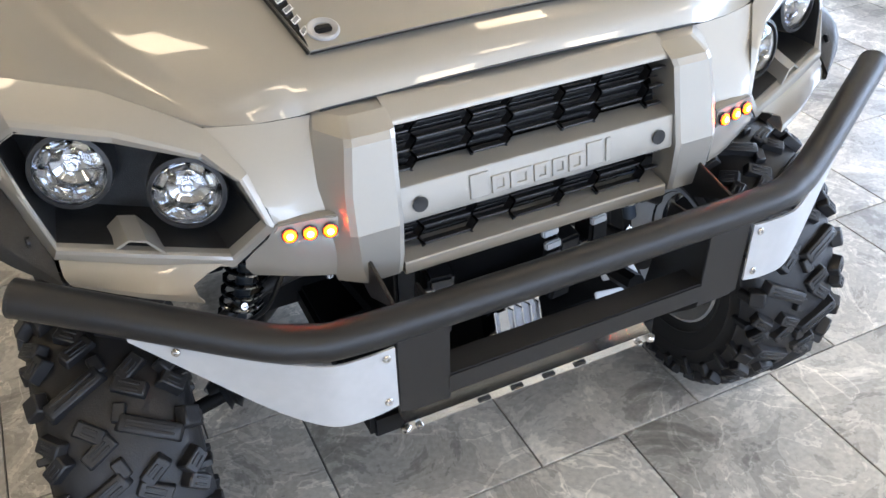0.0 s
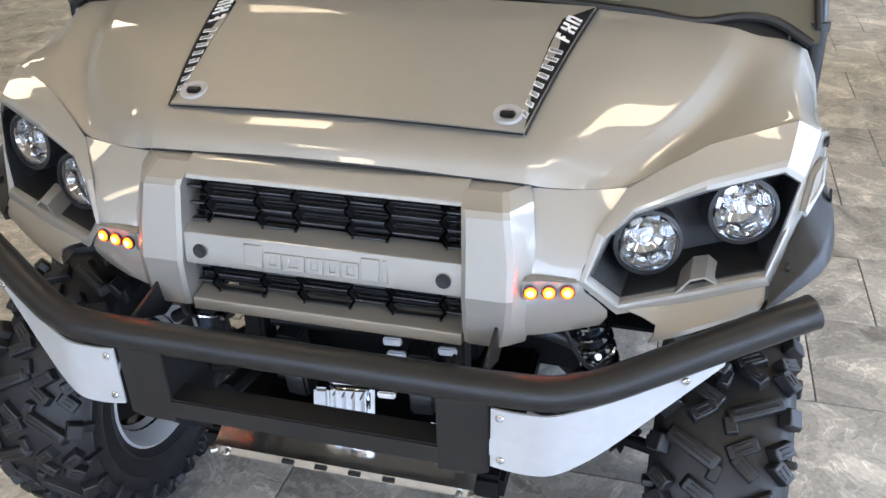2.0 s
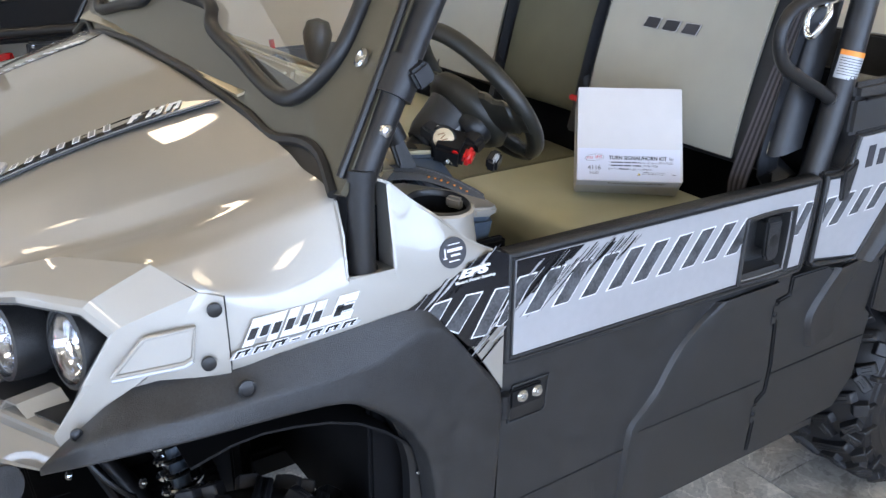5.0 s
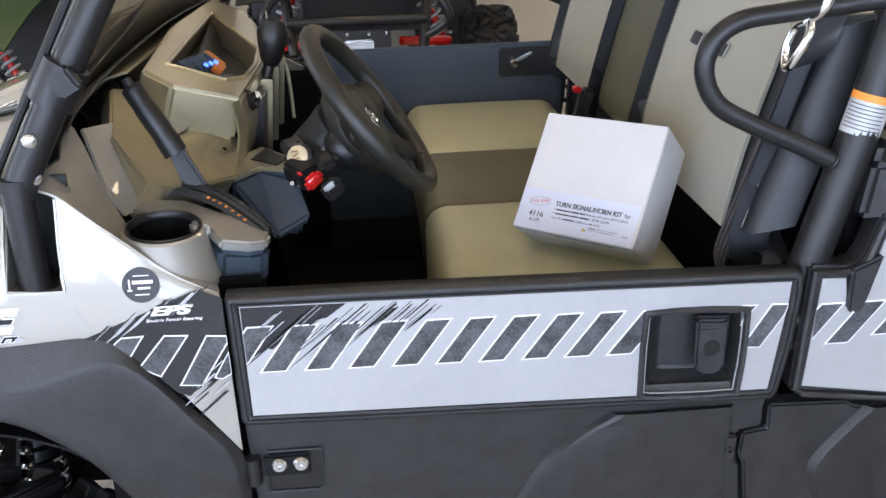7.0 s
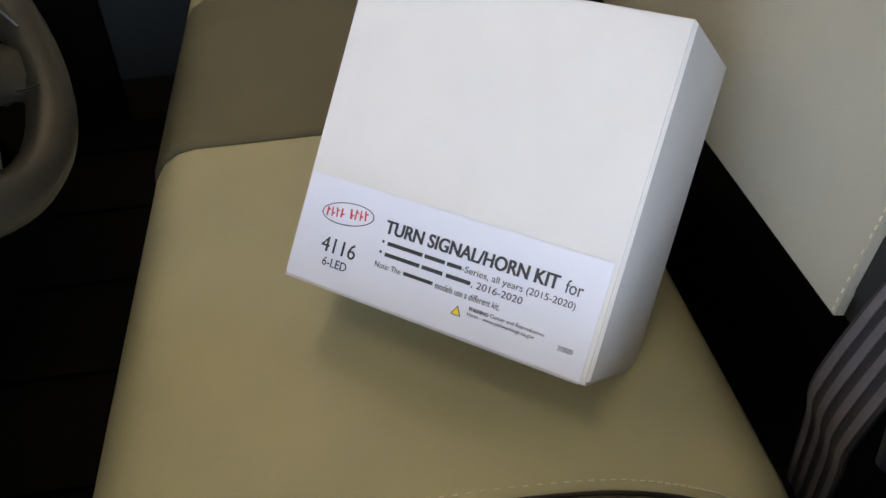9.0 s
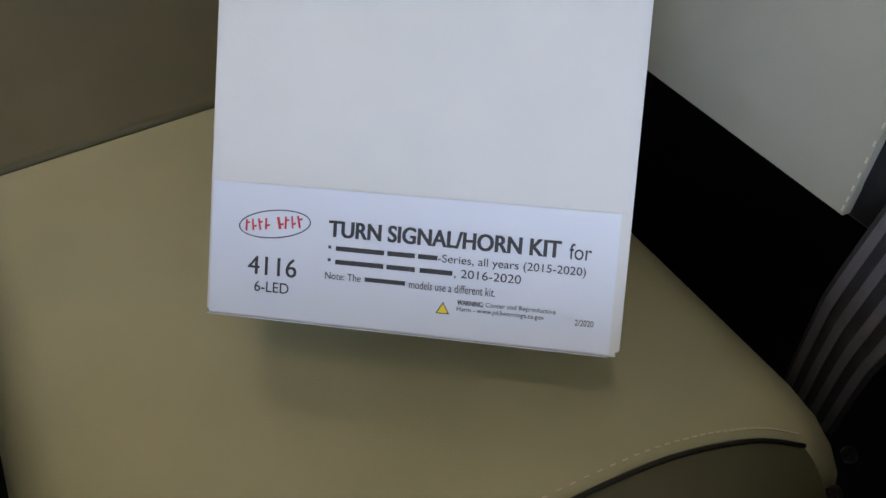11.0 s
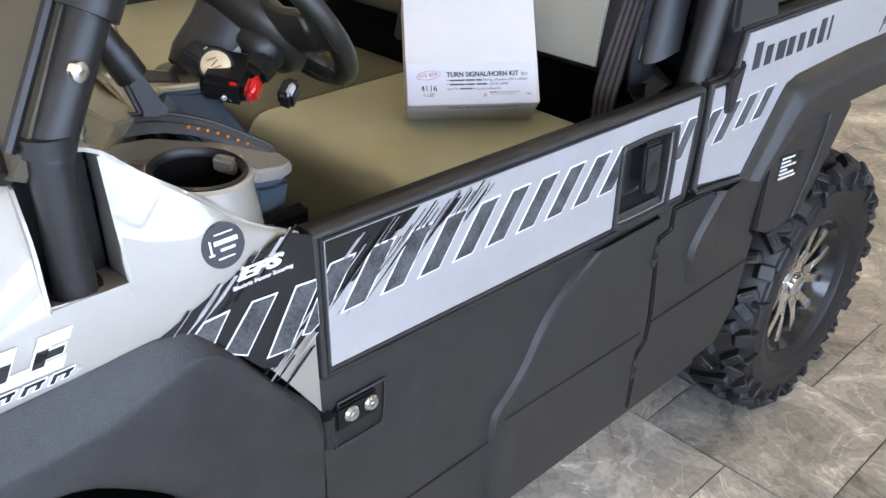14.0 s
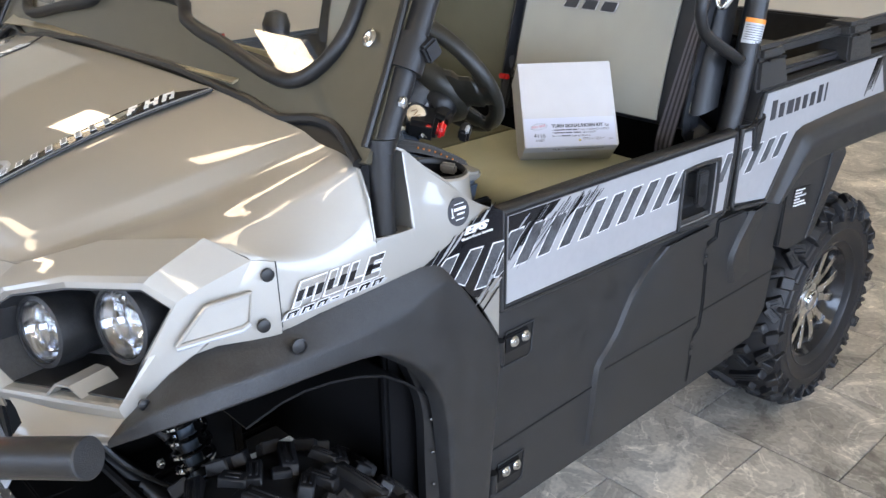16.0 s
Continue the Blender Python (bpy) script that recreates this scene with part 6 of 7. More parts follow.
for a, w in ((58, 0.036), (122, 0.036), (4, 0.05), (176, 0.05)):
    bm = bmesh.new()
    c, sn = math.cos(radians(a)), math.sin(radians(a))
    add_tube(bm, [(0.045 * c, 0.045 * sn, -0.050), (0.095 * c, 0.095 * sn, -0.035), (0.128 * c, 0.128 * sn, -0.014), (0.148 * c, 0.148 * sn, 0)], [w, w * 0.78, w * 0.66, w * 0.7], 14, 4)
    bm.transform(Matrix.Translation((0, 0, -0.006)) @ Matrix.Diagonal((1, 1, 0.40, 1)))
    bm.transform(qm)
    sp = part("spoke", bm, LEATHER, wheel_)
    for d in (-1, 1):
        pts = []
        for k in range(9):
            aa = radians(a + d * (15 + 1.5 * k)) if w > 0.04 else radians(a + d * (11 + k))
            rr = 0.135 - 0.002 * k
            pts.append(qm @ Vector((rr * math.cos(aa), rr * math.sin(aa), 0.010)))
        pipe("stitching", pts, 0.0011, COAT, sp, n=5, steps=1)
bm = bmesh.new()
add_lathe(bm, [(0.0, -0.075), (0.05, -0.072), (0.082, -0.056), (0.096, -0.038), (0.090, -0.020), (0.06, -0.009), (0.0, -0.0065)], (0, 0, 0), (0, 0, 1), 36)
bm.transform(Matrix.Translation((0, 0.014, 0)) @ Matrix.Diagonal((1.05, 0.92, 1, 1)))
bm.transform(qm)
part("wheel_hub", bm, LEATHER, wheel_, "", 60)
bm = bmesh.new()
add_lathe(bm, [(0.014, -0.010), (0.019, -0.009), (0.0195, -0.0065), (0.0165, -0.006), (0.0155, -0.0085)], (0, 0.012, 0), (0, 0, 1), 24, True)
add_box(bm, (0, 0.012, -0.0075), (0.006, 0.030, 0.003), (0, 0, 20), 0.001)
add_box(bm, (0, 0.012, -0.0075), (0.030, 0.005, 0.003), (0, 0, -15), 0.001)
bm.transform(qm)
part("hub_badge", bm, CHROME, wheel_)
col = pipe("steering_column", [SC - SN * 0.07, SC - SN * 0.13, (0.418, 0.13, 1.06), (0.415, 0.05, 1.00)], [0.030, 0.028, 0.022, 0.020], SEAL, CAR, "black steering column with switch gear", 16, 3)
turned("column_shroud", [(0.0, -0.15), (0.036, -0.15), (0.046, -0.13), (0.054, -0.085), (0.060, -0.066), (0.050, -0.060), (0.0, -0.060)], SC, tuple(SN), BLACK, col, "black column shroud", 24)
plate("shroud_plate", [SC - SN * 0.07 + Vector((0.055, -0.01, 0.01)), SC - SN * 0.07 + Vector((0.058, 0.03, -0.01)), SC - SN * 0.115 + Vector((0.052, 0.02, -0.03)), SC - SN * 0.10 + Vector((0.05, -0.015, -0.005))], 0.006, (1, 0, 0.3), PLATE, col, "bare metal tab", 0.001)
AX = Vector((0.80, -0.42, 0.42)).normalized()
sw = block("horn_switch_box", (0.490, 0.205, 1.118), (0.060, 0.070, 0.040), SEAL, col, (18, 10, 40), 0.008, "black turn signal switch box")
hb = turned("horn_housing", [(0.0, -0.030), (0.020, -0.030), (0.0245, -0.020), (0.0245, 0.0), (0.0215, 0.003), (0.0, 0.003)], Vector((0.488, 0.188, 1.136)), AX, SEAL, sw, "", 24)
btn = turned("horn_button", [(0.0, 0.002), (0.0185, 0.002), (0.019, 0.004), (0.016, 0.006), (0.0, 0.0065)], Vector((0.488, 0.188, 1.136)), AX, mat("ivory_button", (0.62, 0.48, 0.30), 0.4, 0, 0.2, 60), sw, "round ivory horn button", 28)
for k in range(4):
    bm = bmesh.new()
    add_box(bm, (-0.009 + 0.006 * k, 0, 0.0068), (0.0018, 0.012, 0.0006), (0, 0, 14 if k % 2 else -14), 0)
    bm.transform(Matrix.Translation((0.488, 0.188, 1.136)) @ Vector((0, 0, 1)).rotation_difference(AX).to_matrix().to_4x4())
    part("button_mark", bm, mat("brown_print", (0.25, 0.12, 0.05), 0.5) if k == 0 else bpy.data.materials["brown_print"], sw)
block("clamp_block", (0.462, 0.178, 1.146), (0.030, 0.034, 0.022), BLACK, sw, (10, 25, 30), 0.004)
block("clamp_block", (0.512, 0.238, 1.128), (0.036, 0.034, 0.034), SEAL, sw, (30, 20, 20), 0.008)
rs = block("red_switch", (0.534, 0.212, 1.112), (0.020, 0.036, 0.024), RED, sw, (38, 15, 40), 0.006, "red toggle switch", 3, 0.8)
block("red_tab", (0.518, 0.196, 1.122), (0.012, 0.020, 0.006), RED, sw, (38, 15, 40), 0.002)
gs = block("grey_switch", (0.568, 0.243, 1.107), (0.022, 0.032, 0.030), COAT, sw, (30, 15, 35), 0.005, "dark rocker with a pale cap")
block("rocker_cap", (0.577, 0.240, 1.112), (0.008, 0.020, 0.018), PLATE, gs, (30, 15, 35), 0.003)
turned("clamp_ring", [(0.030 + 0.008 * math.cos(a), 0.018 * math.sin(a)) for a in (k * math.pi / 5 for k in range(10))], (0.475, 0.265, 1.145), (0.35, 0.7, 0.62), SEAL, sw, close=True)
for p in ((0.510, 0.180, 1.100), (0.508, 0.192, 1.096), (0.462, 0.190, 1.150)):
    bm = bmesh.new()
    bolt(bm, p, (1, -0.3, 0.4), 0.005, 0.010)
    part("clamp_bolt", bm, DULL, sw)
pipe("switch_cable", [(0.50, 0.19, 1.10), (0.47, 0.16, 1.06), (0.42, 0.10, 1.05), (0.38, 0.06, 1.08)], 0.005, SEAL, sw, n=8)
# hand brake and cup holder pod beside the wheel
STRIP = [(0.598, -0.045, 1.120), (0.640, -0.042, 1.116), (0.668, 0.015, 1.114), (0.684, 0.066, 1.108), (0.722, 0.096, 1.093), (0.716, 0.135, 1.086), (0.700, 0.155, 1.081), (0.670, 0.158, 1.081), (0.645, 0.10, 1.103), (0.610, 0.03, 1.119)]
pod = plate("side_console", STRIP, 0.016, (0.2, 0.2, 1), SILVER, CAR, "silver side console with a cup holder", 0.004)
plate("console_base", [(x - 0.004, y - 0.003, z - 0.017) for x, y, z in STRIP], 0.055, (0.2, 0.2, 1), STEEL, pod, "blue-grey console base", 0.008)
CUP = Vector((0.724, 0.024, 1.116))
cup_ax = (0.08, 0.06, 1)
shell = turned("cup_pod", [(0.0475, -0.006), (0.0475, 0.002), (0.052, 0.003), (0.0555, 0.0), (0.0565, -0.016), (0.062, -0.040), (0.070, -0.075), (0.066, -0.078), (0.051, -0.030)], CUP, cup_ax, SILVER, pod, "flared silver cup holder pod", 40, True)
turned("cup_rim", [(0.0445, -0.004), (0.0495, -0.004), (0.0505, 0.004), (0.0475, 0.006), (0.045, 0.003)], CUP, cup_ax, SEAL, pod, "", 40, True)
turned("cup_holder", [(0.0, -0.085), (0.040, -0.085), (0.0455, 0.001), (0.0475, 0.001), (0.042, -0.089), (0.0, -0.089)], CUP, cup_ax, ROUGHK, pod, "deep black cup holder", 40)
block("cup_notch", (0.710, 0.068, 1.108), (0.030, 0.024, 0.018), SILVER, pod, (0, 0, 20), 0.004, "small silver bridge at the cup rim")
# cowl cap and shield that join the pod to the dash and to the cowl side
sheet("cowl_cap", [[(0.768, -0.115, 1.195), (0.772, -0.088, 1.186), (0.775, -0.055, 1.156), (0.782, -0.01, 1.121), (0.785, 0.04, 1.077), (0.786, 0.098, 1.045)], [(0.70, -0.135, 1.215), (0.705, -0.105, 1.200), (0.725, -0.068, 1.155), (0.755, -0.02, 1.105), (0.762, 0.04, 1.072), (0.765, 0.094, 1.043)], [(0.58, -0.145, 1.238), (0.585, -0.115, 1.225), (0.645, -0.066, 1.145), (0.690, -0.02, 1.085), (0.735, 0.035, 1.062), (0.742, 0.088, 1.040)]], SILVER, pod, (0.5, 0.3, 1), 3, 3, 0.004, "silver cowl cap", 40)
plate("console_wall", [(0.520, -0.078, 1.216), (0.585, -0.105, 1.224), (0.648, -0.064, 1.145), (0.652, -0.045, 1.112), (0.622, -0.022, 1.118)], 0.006, (0.6, 0.7, 0.5), SILVER, pod, "pale shield behind the cup holder", 0.002)
GUIDE = [(0.555, -0.035, 1.128), (0.580, 0.035, 1.134), (0.610, 0.090, 1.122), (0.640, 0.140, 1.094), (0.652, 0.156, 1.082)]
gd = sheet("brake_guide", [[(x + a, y + b, z + c) for x, y, z in GUIDE] for a, b, c in ((-0.012, 0.004, -0.02), (0.0, 0.0, 0.0), (0.012, -0.002, 0.003), (0.016, -0.002, -0.003), (0.026, -0.004, -0.001), (0.032, -0.005, -0.012))], BLACK, pod, (0.3, 0, 1), 2, 4, 0.004, "black slotted brake guide", 30)
pipe("guide_slot", [(x + 0.006, y, z + 0.003) for x, y, z in GUIDE], 0.003, SEAL, gd, n=8)
for k in range(7):
    t_ = spline(GUIDE, 6)[10 + k]
    block("scale_mark", (t_.x + 0.0285, t_.y - 0.004, t_.z - 0.0035), (0.003, 0.006, 0.003), ORANGE, gd, (-15 - 2 * k, 35, 25), 0.0008)
brake = plate("hand_brake", [(0.604, 0.066, 1.130), (0.606, 0.028, 1.140), (0.600, 0.012, 1.195), (0.600, 0.032, 1.200)], 0.014, (1, 0, 0.2), BLACK, CAR, "black hand brake lever", 0.004)
pipe("brake_grip", [(0.601, 0.026, 1.185), (0.598, 0.012, 1.213), (0.592, -0.012, 1.255), (0.588, -0.026, 1.281)], [0.0175, 0.0165, 0.0155, 0.014], SEAL, brake, n=14)
pipe("grip_button", [(0.588, -0.026, 1.281), (0.586, -0.031, 1.292)], 0.007, COAT, brake, n=10)
LID = [(0.512, 0.084), (0.392, 0.078), (0.338, 0.112), (0.425, 0.178), (0.488, 0.183), (0.462, 0.121)]
kb = plate("knee_bin", [(x + 0.004, y, 1.108) for x, y in LID], 0.105, (0, 0, 1), STEEL, CAR, "blue-grey lower dash bin", 0.006)
plate("bin_side", [(0.516, 0.086, 1.107), (0.466, 0.122, 1.109), (0.492, 0.184, 1.100), (0.530, 0.203, 1.052), (0.568, 0.152, 1.036)], 0.02, (0.8, 0.2, 0.6), STEEL, kb, "", 0.005)
plate("bin_lid", [(x, y, 1.116) for x, y in LID], 0.010, (0, 0, 1), TANREFL, kb, "bin top with a slot, tan reflection put into its colour", 0.003)
plate("bin_slot", [(0.420, 0.102, 1.1175), (0.356, 0.120, 1.1175), (0.424, 0.164, 1.1175), (0.462, 0.150, 1.1175)], 0.003, (0, 0, 1), SEAL, kb, "", 0.001)


# ---------- seats ----------
def cushion(name, x0, x1, y0, y1, z0, z1, material, parent, label, r=0.045, crown=0.012, left=None, right=None):
    """A padded block with soft rounded edges and a slightly domed top."""
    def prof(a, b, ra, rb):
        turn = (0, 0.4, 0.8, 1.2, math.pi / 2)
        arc = [(ra - ra * math.cos(t), -ra + ra * math.sin(t)) for t in turn]
        end = [(rb - rb * math.cos(t), -rb + rb * math.sin(t)) for t in turn]
        return [(a, z0 - z1)] + [(a + p, q) for p, q in arc] + [(a + (b - a) * k / 6, 0) for k in (1.2, 2, 3, 4, 4.8)] + [(b - p, q) for p, q in reversed(end)] + [(b, z0 - z1)]
    px, py = prof(x0, x1, left or r, right or r), prof(y0, y1, r, r)
    bm = bmesh.new()
    vs = []
    for x, dx in px:
        row = []
        for y, dy in py:
            u, w = (x - x0) / (x1 - x0) * 2 - 1, (y - y0) / (y1 - y0) * 2 - 1
            z = max(z0, z1 + min(dx + dy, 0) + crown * (1 - u * u) * (1 - w * w))
            row.append(bm.verts.new((x, y, z)))
        vs.append(row)
    for i in range(len(vs) - 1):
        for j in range(len(py) - 1):
            bm.faces.new((vs[i][j], vs[i + 1][j], vs[i + 1][j + 1], vs[i][j + 1]))
    return part(name, bm, material, parent, label, 60)


bench = cushion("seat_cushion", 0.1885, 0.668, 0.398, 0.83, 0.78, 0.932, VINYL, CAR, "tan-grey vinyl driver seat cushion", left=0.006)
SEAM = [(0.672, 0.402, 0.905), (0.657, 0.425, 0.928), (0.643, 0.465, 0.936), (0.632, 0.525, 0.938), (0.629, 0.614, 0.939), (0.632, 0.707, 0.937), (0.643, 0.764, 0.930), (0.655, 0.795, 0.918)]
bol = sheet("seat_bolster", [[p, ((p[0] + 0.682) / 2, p[1], p[2] - 0.006), (0.684, p[1], p[2] - 0.03), (0.686, p[1], 0.82)] for p in SEAM], VINYLD, bench, (1, 0, 1), 3, 4, 0.008, "dark olive side of the cushion", 60)


def stitches(pts, parent, step=0.0052):
    """A row of short threads along a curve."""
    p = spline(pts, 12)
    bm = bmesh.new()
    i = 0
    while i < len(p) - 1:
        d = (p[i + 1] - p[i])
        n = int(d.length / step)
        for k in range(max(n, 1)):
            a = p[i] + d * (k / max(n, 1))
            add_tube(bm, [a, a + d.normalized() * min(step * 0.62, d.length)], 0.00055, 4, 1)
        i += 1
    return part("stitching", bm, STITCH, parent, "pale double stitching")


stitches([(p[0] - 0.004, p[1], p[2] + 0.0048) for p in SEAM], bench)
pipe("seam", [(p[0] + 0.002, p[1], p[2] + 0.001) for p in SEAM], 0.0015, SEAL, bench, n=6)
cushion("seat_cushion", -0.178, 0.1875, 0.395, 0.83, 0.80, 0.934, VINYLD, CAR, "dark olive vinyl middle seat cushion", 0.045, 0.010, 0.006, 0.006)
cushion("seat_cushion", -0.70, -0.179, 0.395, 0.83, 0.80, 0.934, VINYL, CAR, "tan-grey vinyl passenger seat cushion", right=0.006)


def backrest(x0, x1, light, label):
    def B(x, v, off=0.0):
        return (x, 0.849 + 0.118 * v - off, 1.02 + 0.42 * v)
    w = x1 - x0
    bm = bmesh.new()
    add_sheet(bm, [[B(x, v, o) for v, o in ((-0.02, -0.06), (0, 0.0), (0.3, 0.012), (0.7, 0.012), (0.97, 0.0), (1.0, -0.06))] for x in (x0, x0 + 0.02, (x0 + x1) / 2, x1 - 0.02, x1)], 3, 4, (0, -1, 0), 0.03)
    body = part("backrest", bm, VINYLK if light else VINYLD, CAR, label, 60, True)
    if light:
        a, b = x0 + 0.02, x1 - (0.085 if x1 > 0 else 0.042)
        sheet("back_panel", [[B(x, v, o + 0.008) for v, o in ((0.01, 0.002), (0.3, 0.013), (0.7, 0.013), (0.96, 0.003))] for x in (a, (a + b) / 2, b)], BACKV, body, (0, -1, 0), 4, 4, 0.006, "pale grey vinyl centre panel", 60)
        for x in (a, b):
            stitches([B(x, 0.02, 0.013), B(x, 0.3, 0.023), B(x, 0.7, 0.023), B(x, 0.95, 0.013)], body)
        if x1 > 0:
            for i in range(3):
                u = a + 0.125 + i * 0.058
                for o, mm, g in ((0.0246, INK, 0.004), (0.0254, WHITE, 0.0022), (0.0262, INK, 0.0)):
                    pts = grown([(u + 0.010, 0.605), (u + 0.050, 0.605), (u + 0.042, 0.55), (u, 0.55)], g * 0.6)
                    plate("back_mark", [B(p[0], p[1], o) for p in pts], 0.001, (0, -1, 0), mm, body, bev=0)
    return body


backrest(0.125, 0.688, True, "driver backrest with dark edges")
backrest(-0.215, 0.118, False, "dark olive middle backrest")
backrest(-0.72, -0.225, True, "passenger backrest with dark edges")
# driver side bolster behind the belt
EDGE = [(0.686, 0.848, 1.058), (0.680, 0.866, 1.11), (0.671, 0.899, 1.20), (0.657, 0.948, 1.34)]
side = sheet("side_bolster", [[(x + a, y + b, z + c) for x, y, z in EDGE] for a, b, c in ((0, 0, 0), (0.004, -0.009, 0), (0.020, -0.013, -0.004), (0.036, 0.004, 0), (0.043, 0.05, 0.01))], VINYLK, CAR, (0, -1, 0), 4, 4, 0.01, "black vinyl side bolster", 60)
stitches([(x + 0.009, y - 0.0135, z) for x, y, z in EDGE], side)
# belts
BELT = [(0.600, 0.845, 0.88, 0.042), (0.608, 0.838, 0.95, 0.044), (0.618, 0.829, 1.0, 0.046), (0.628, 0.854, 1.1, 0.043), (0.639, 0.879, 1.2, 0.040), (0.655, 0.914, 1.34, 0.038)]


def web(u, lift=0.0):
    return [(x + u * w, y - lift, z - u * 0.008) for x, y, z, w in BELT]


belt = sheet("seat_belt", [web(u) for u in (0, 0.5, 1)], WEB, CAR, (0, -1, 0), 2, 6, 0.002, "dark ribbed seat belt webbing")
for u in (0.12, 0.37, 0.63, 0.88):
    sheet("belt_stripe", [web(u - 0.06, 0.0008), web(u + 0.06, 0.0008)], WEBL, belt, (0, -1, 0), 1, 6, 0.001)
HK = Vector((0.742, 0.858, 1.318))
hook = pipe("belt_hook", [HK + Vector(p) for p in ((0.012, 0.012, 0.040), (-0.012, 0.006, 0.030), (-0.020, 0.0, 0.005), (-0.014, -0.004, -0.018), (-0.002, -0.004, -0.022), (0.010, 0.0, -0.004), (0.018, 0.008, 0.020), (0.012, 0.012, 0.040))], 0.006, CHROME, CAR, "chrome belt tongue", 10)
pipe("hook_shank", [HK + Vector((0.006, 0.010, 0.036)), HK + Vector((0.024, 0.020, 0.055)), HK + Vector((0.030, 0.026, 0.075))], 0.007, CHROME, hook, n=10)
for x in (-0.175, 0.165):
    b_ = block("belt_buckle", (x, 0.80, 1.03), (0.035, 0.03, 0.09), SEAL, CAR, (-15, 0, 0), 0.006, "black belt buckle with red button")
    block("red_button", (x, 0.785, 1.072), (0.026, 0.02, 0.014), RED, b_, (-15, 0, 0), 0.003)
bolts("seat_bolt", [(0.68, 0.80, 0.90), (0.70, 0.76, 0.93), (0.66, 0.84, 0.88)], (0, -1, 0.5), 0.005, 0.004, COAT, CAR)

# ---------- carton on the seat ----------
O, U, V = Vector((0.465, 0.535, 0.9915)), Vector((0.1365, 0.1685, 0.002)), Vector((-0.0985, 0.0805, 0.166))
BW, BH, BD = 0.2165, 0.2085, 0.112
U.normalize()
V = (V - U * V.dot(U)).normalized()
N = U.cross(V)
BOX = Matrix((U, V, N)).transposed().to_4x4()
BOX.translation = O
carton = thing("carton", tuple(O - N * BD), "white cardboard carton with a printed label, tilted on the seat", "box")
bm = bmesh.new()
add_box(bm, (BW / 2, BH / 2, -BD / 2), (BW, BH, BD), bev=0.0012)
bm.transform(BOX)
part("carton_body", bm, CARD, carton)
bm = bmesh.new()
add_box(bm, (BW * 0.502, -0.0006, -BD / 2), (BW * 0.99, 0.0012, BD * 0.985), bev=0.0004)
add_box(bm, (BW + 0.0005, BH * 0.5, -BD * 0.48), (0.001, BH * 0.985, BD * 0.93), bev=0.0003)
bm.transform(BOX)
part("carton_flap", bm, CARD, carton)
LH = 0.0698


def L(u, v, d=0.0006):
    return BOX @ Matrix.Translation((u * BW, v * LH, d))


bm = bmesh.new()
add_box(bm, (BW * 0.495, LH * 0.5, 0.0002), (BW * 0.972, LH, 0.0006), bev=0)
bm.transform(BOX)
lab = part("carton_label", bm, PAPER, carton, "white label printed in black")
bm = bmesh.new()
add_box(bm, (BW * 0.49, -0.0013, -LH * 0.22), (BW * 0.975, 0.0005, LH * 0.44), bev=0)
bm.transform(BOX)
part("label_fold", bm, PAPER, carton)
for d_ in (0, 0.0009, 0.0018):
    words("print", "TURN SIGNAL/HORN KIT", L(0.3045 + d_ * 1.2, 0.652, 0.0006 + d_ * 0.02), 0.548 * BW, 0.0086, INK, lab, bold=0.016)
words("print", "for", L(0.873, 0.652), 0.050 * BW, 0.0078, INK, lab)


def bar_print(u, v, w, h, material=None):
    bm = bmesh.new()
    add_box(bm, (w * BW / 2, h / 2, 0), (w * BW, h, 0.0004), bev=0)
    bm.transform(L(u, v))
    part("print_bar", bm, material or INK, lab)


for u, v in ((0.306, 0.545), (0.306, 0.450)):
    bar_print(u, v + 0.02, 0.007, 0.0015)
for u, w in ((0.325, 0.118), (0.451, 0.066), (0.525, 0.046)):
    bar_print(u, 0.552, w, 0.0024)
words("print", "-Series, all years (2015-2020)", L(0.573, 0.524), 0.341 * BW, 0.0054, INK, lab)
for u, w in ((0.325, 0.118), (0.451, 0.068), (0.531, 0.078)):
    bar_print(u, 0.452, w, 0.0024)
words("print", ", 2016-2020", L(0.613, 0.432), 0.156 * BW, 0.0050, INK, lab)
words("print", "Note: The", L(0.302, 0.338), 0.088 * BW, 0.0036, INK, lab)
bar_print(0.400, 0.345, 0.098, 0.0022)
words("print", "models use a different kit.", L(0.508, 0.330), 0.204 * BW, 0.0042, INK, lab)
for d_ in (0, 0.0009):
    words("print", "4116", L(0.106 + d_, 0.318, 0.0006 + d_ * 0.02), 0.123 * BW, 0.0098, INK, lab)
words("print", "6-LED", L(0.125, 0.190), 0.087 * BW, 0.0056, INK, lab)
for d_ in (0, 0.0009):
    words("print", "WARNING:", L(0.625 + d_, 0.245, 0.0006 + d_ * 0.02), 0.062 * BW, 0.0025, INK, lab)
words("print", "Cancer and Reproductive", L(0.692, 0.240), 0.162 * BW, 0.0030, INK, lab)
words("print", "Harm - www.p65warnings.ca.gov", L(0.625, 0.190), 0.204 * BW, 0.0030, INK, lab)
words("print", "2/2020", L(0.899, 0.185), 0.042 * BW, 0.0030, INK, lab)
bm = bmesh.new()
f = bm.faces.new([bm.verts.new(p) for p in ((-0.0036, 0, 0), (0.0036, 0, 0), (0, 0.0062, 0))])
bm.transform(L(0.592, 0.168, 0.0008))
tri = part("warning_triangle", bm, INK, lab, "", 38, True)
bm = bmesh.new()
f = bm.faces.new([bm.verts.new(p) for p in ((-0.0028, 0.0005, 0), (0.0028, 0.0005, 0), (0, 0.0053, 0))])
bm.transform(L(0.592, 0.168, 0.0010))
part("triangle_fill", bm, YELLOW, tri, "", 38, True)
bar_print(0.5902, 0.205, 0.0035, 0.0022)
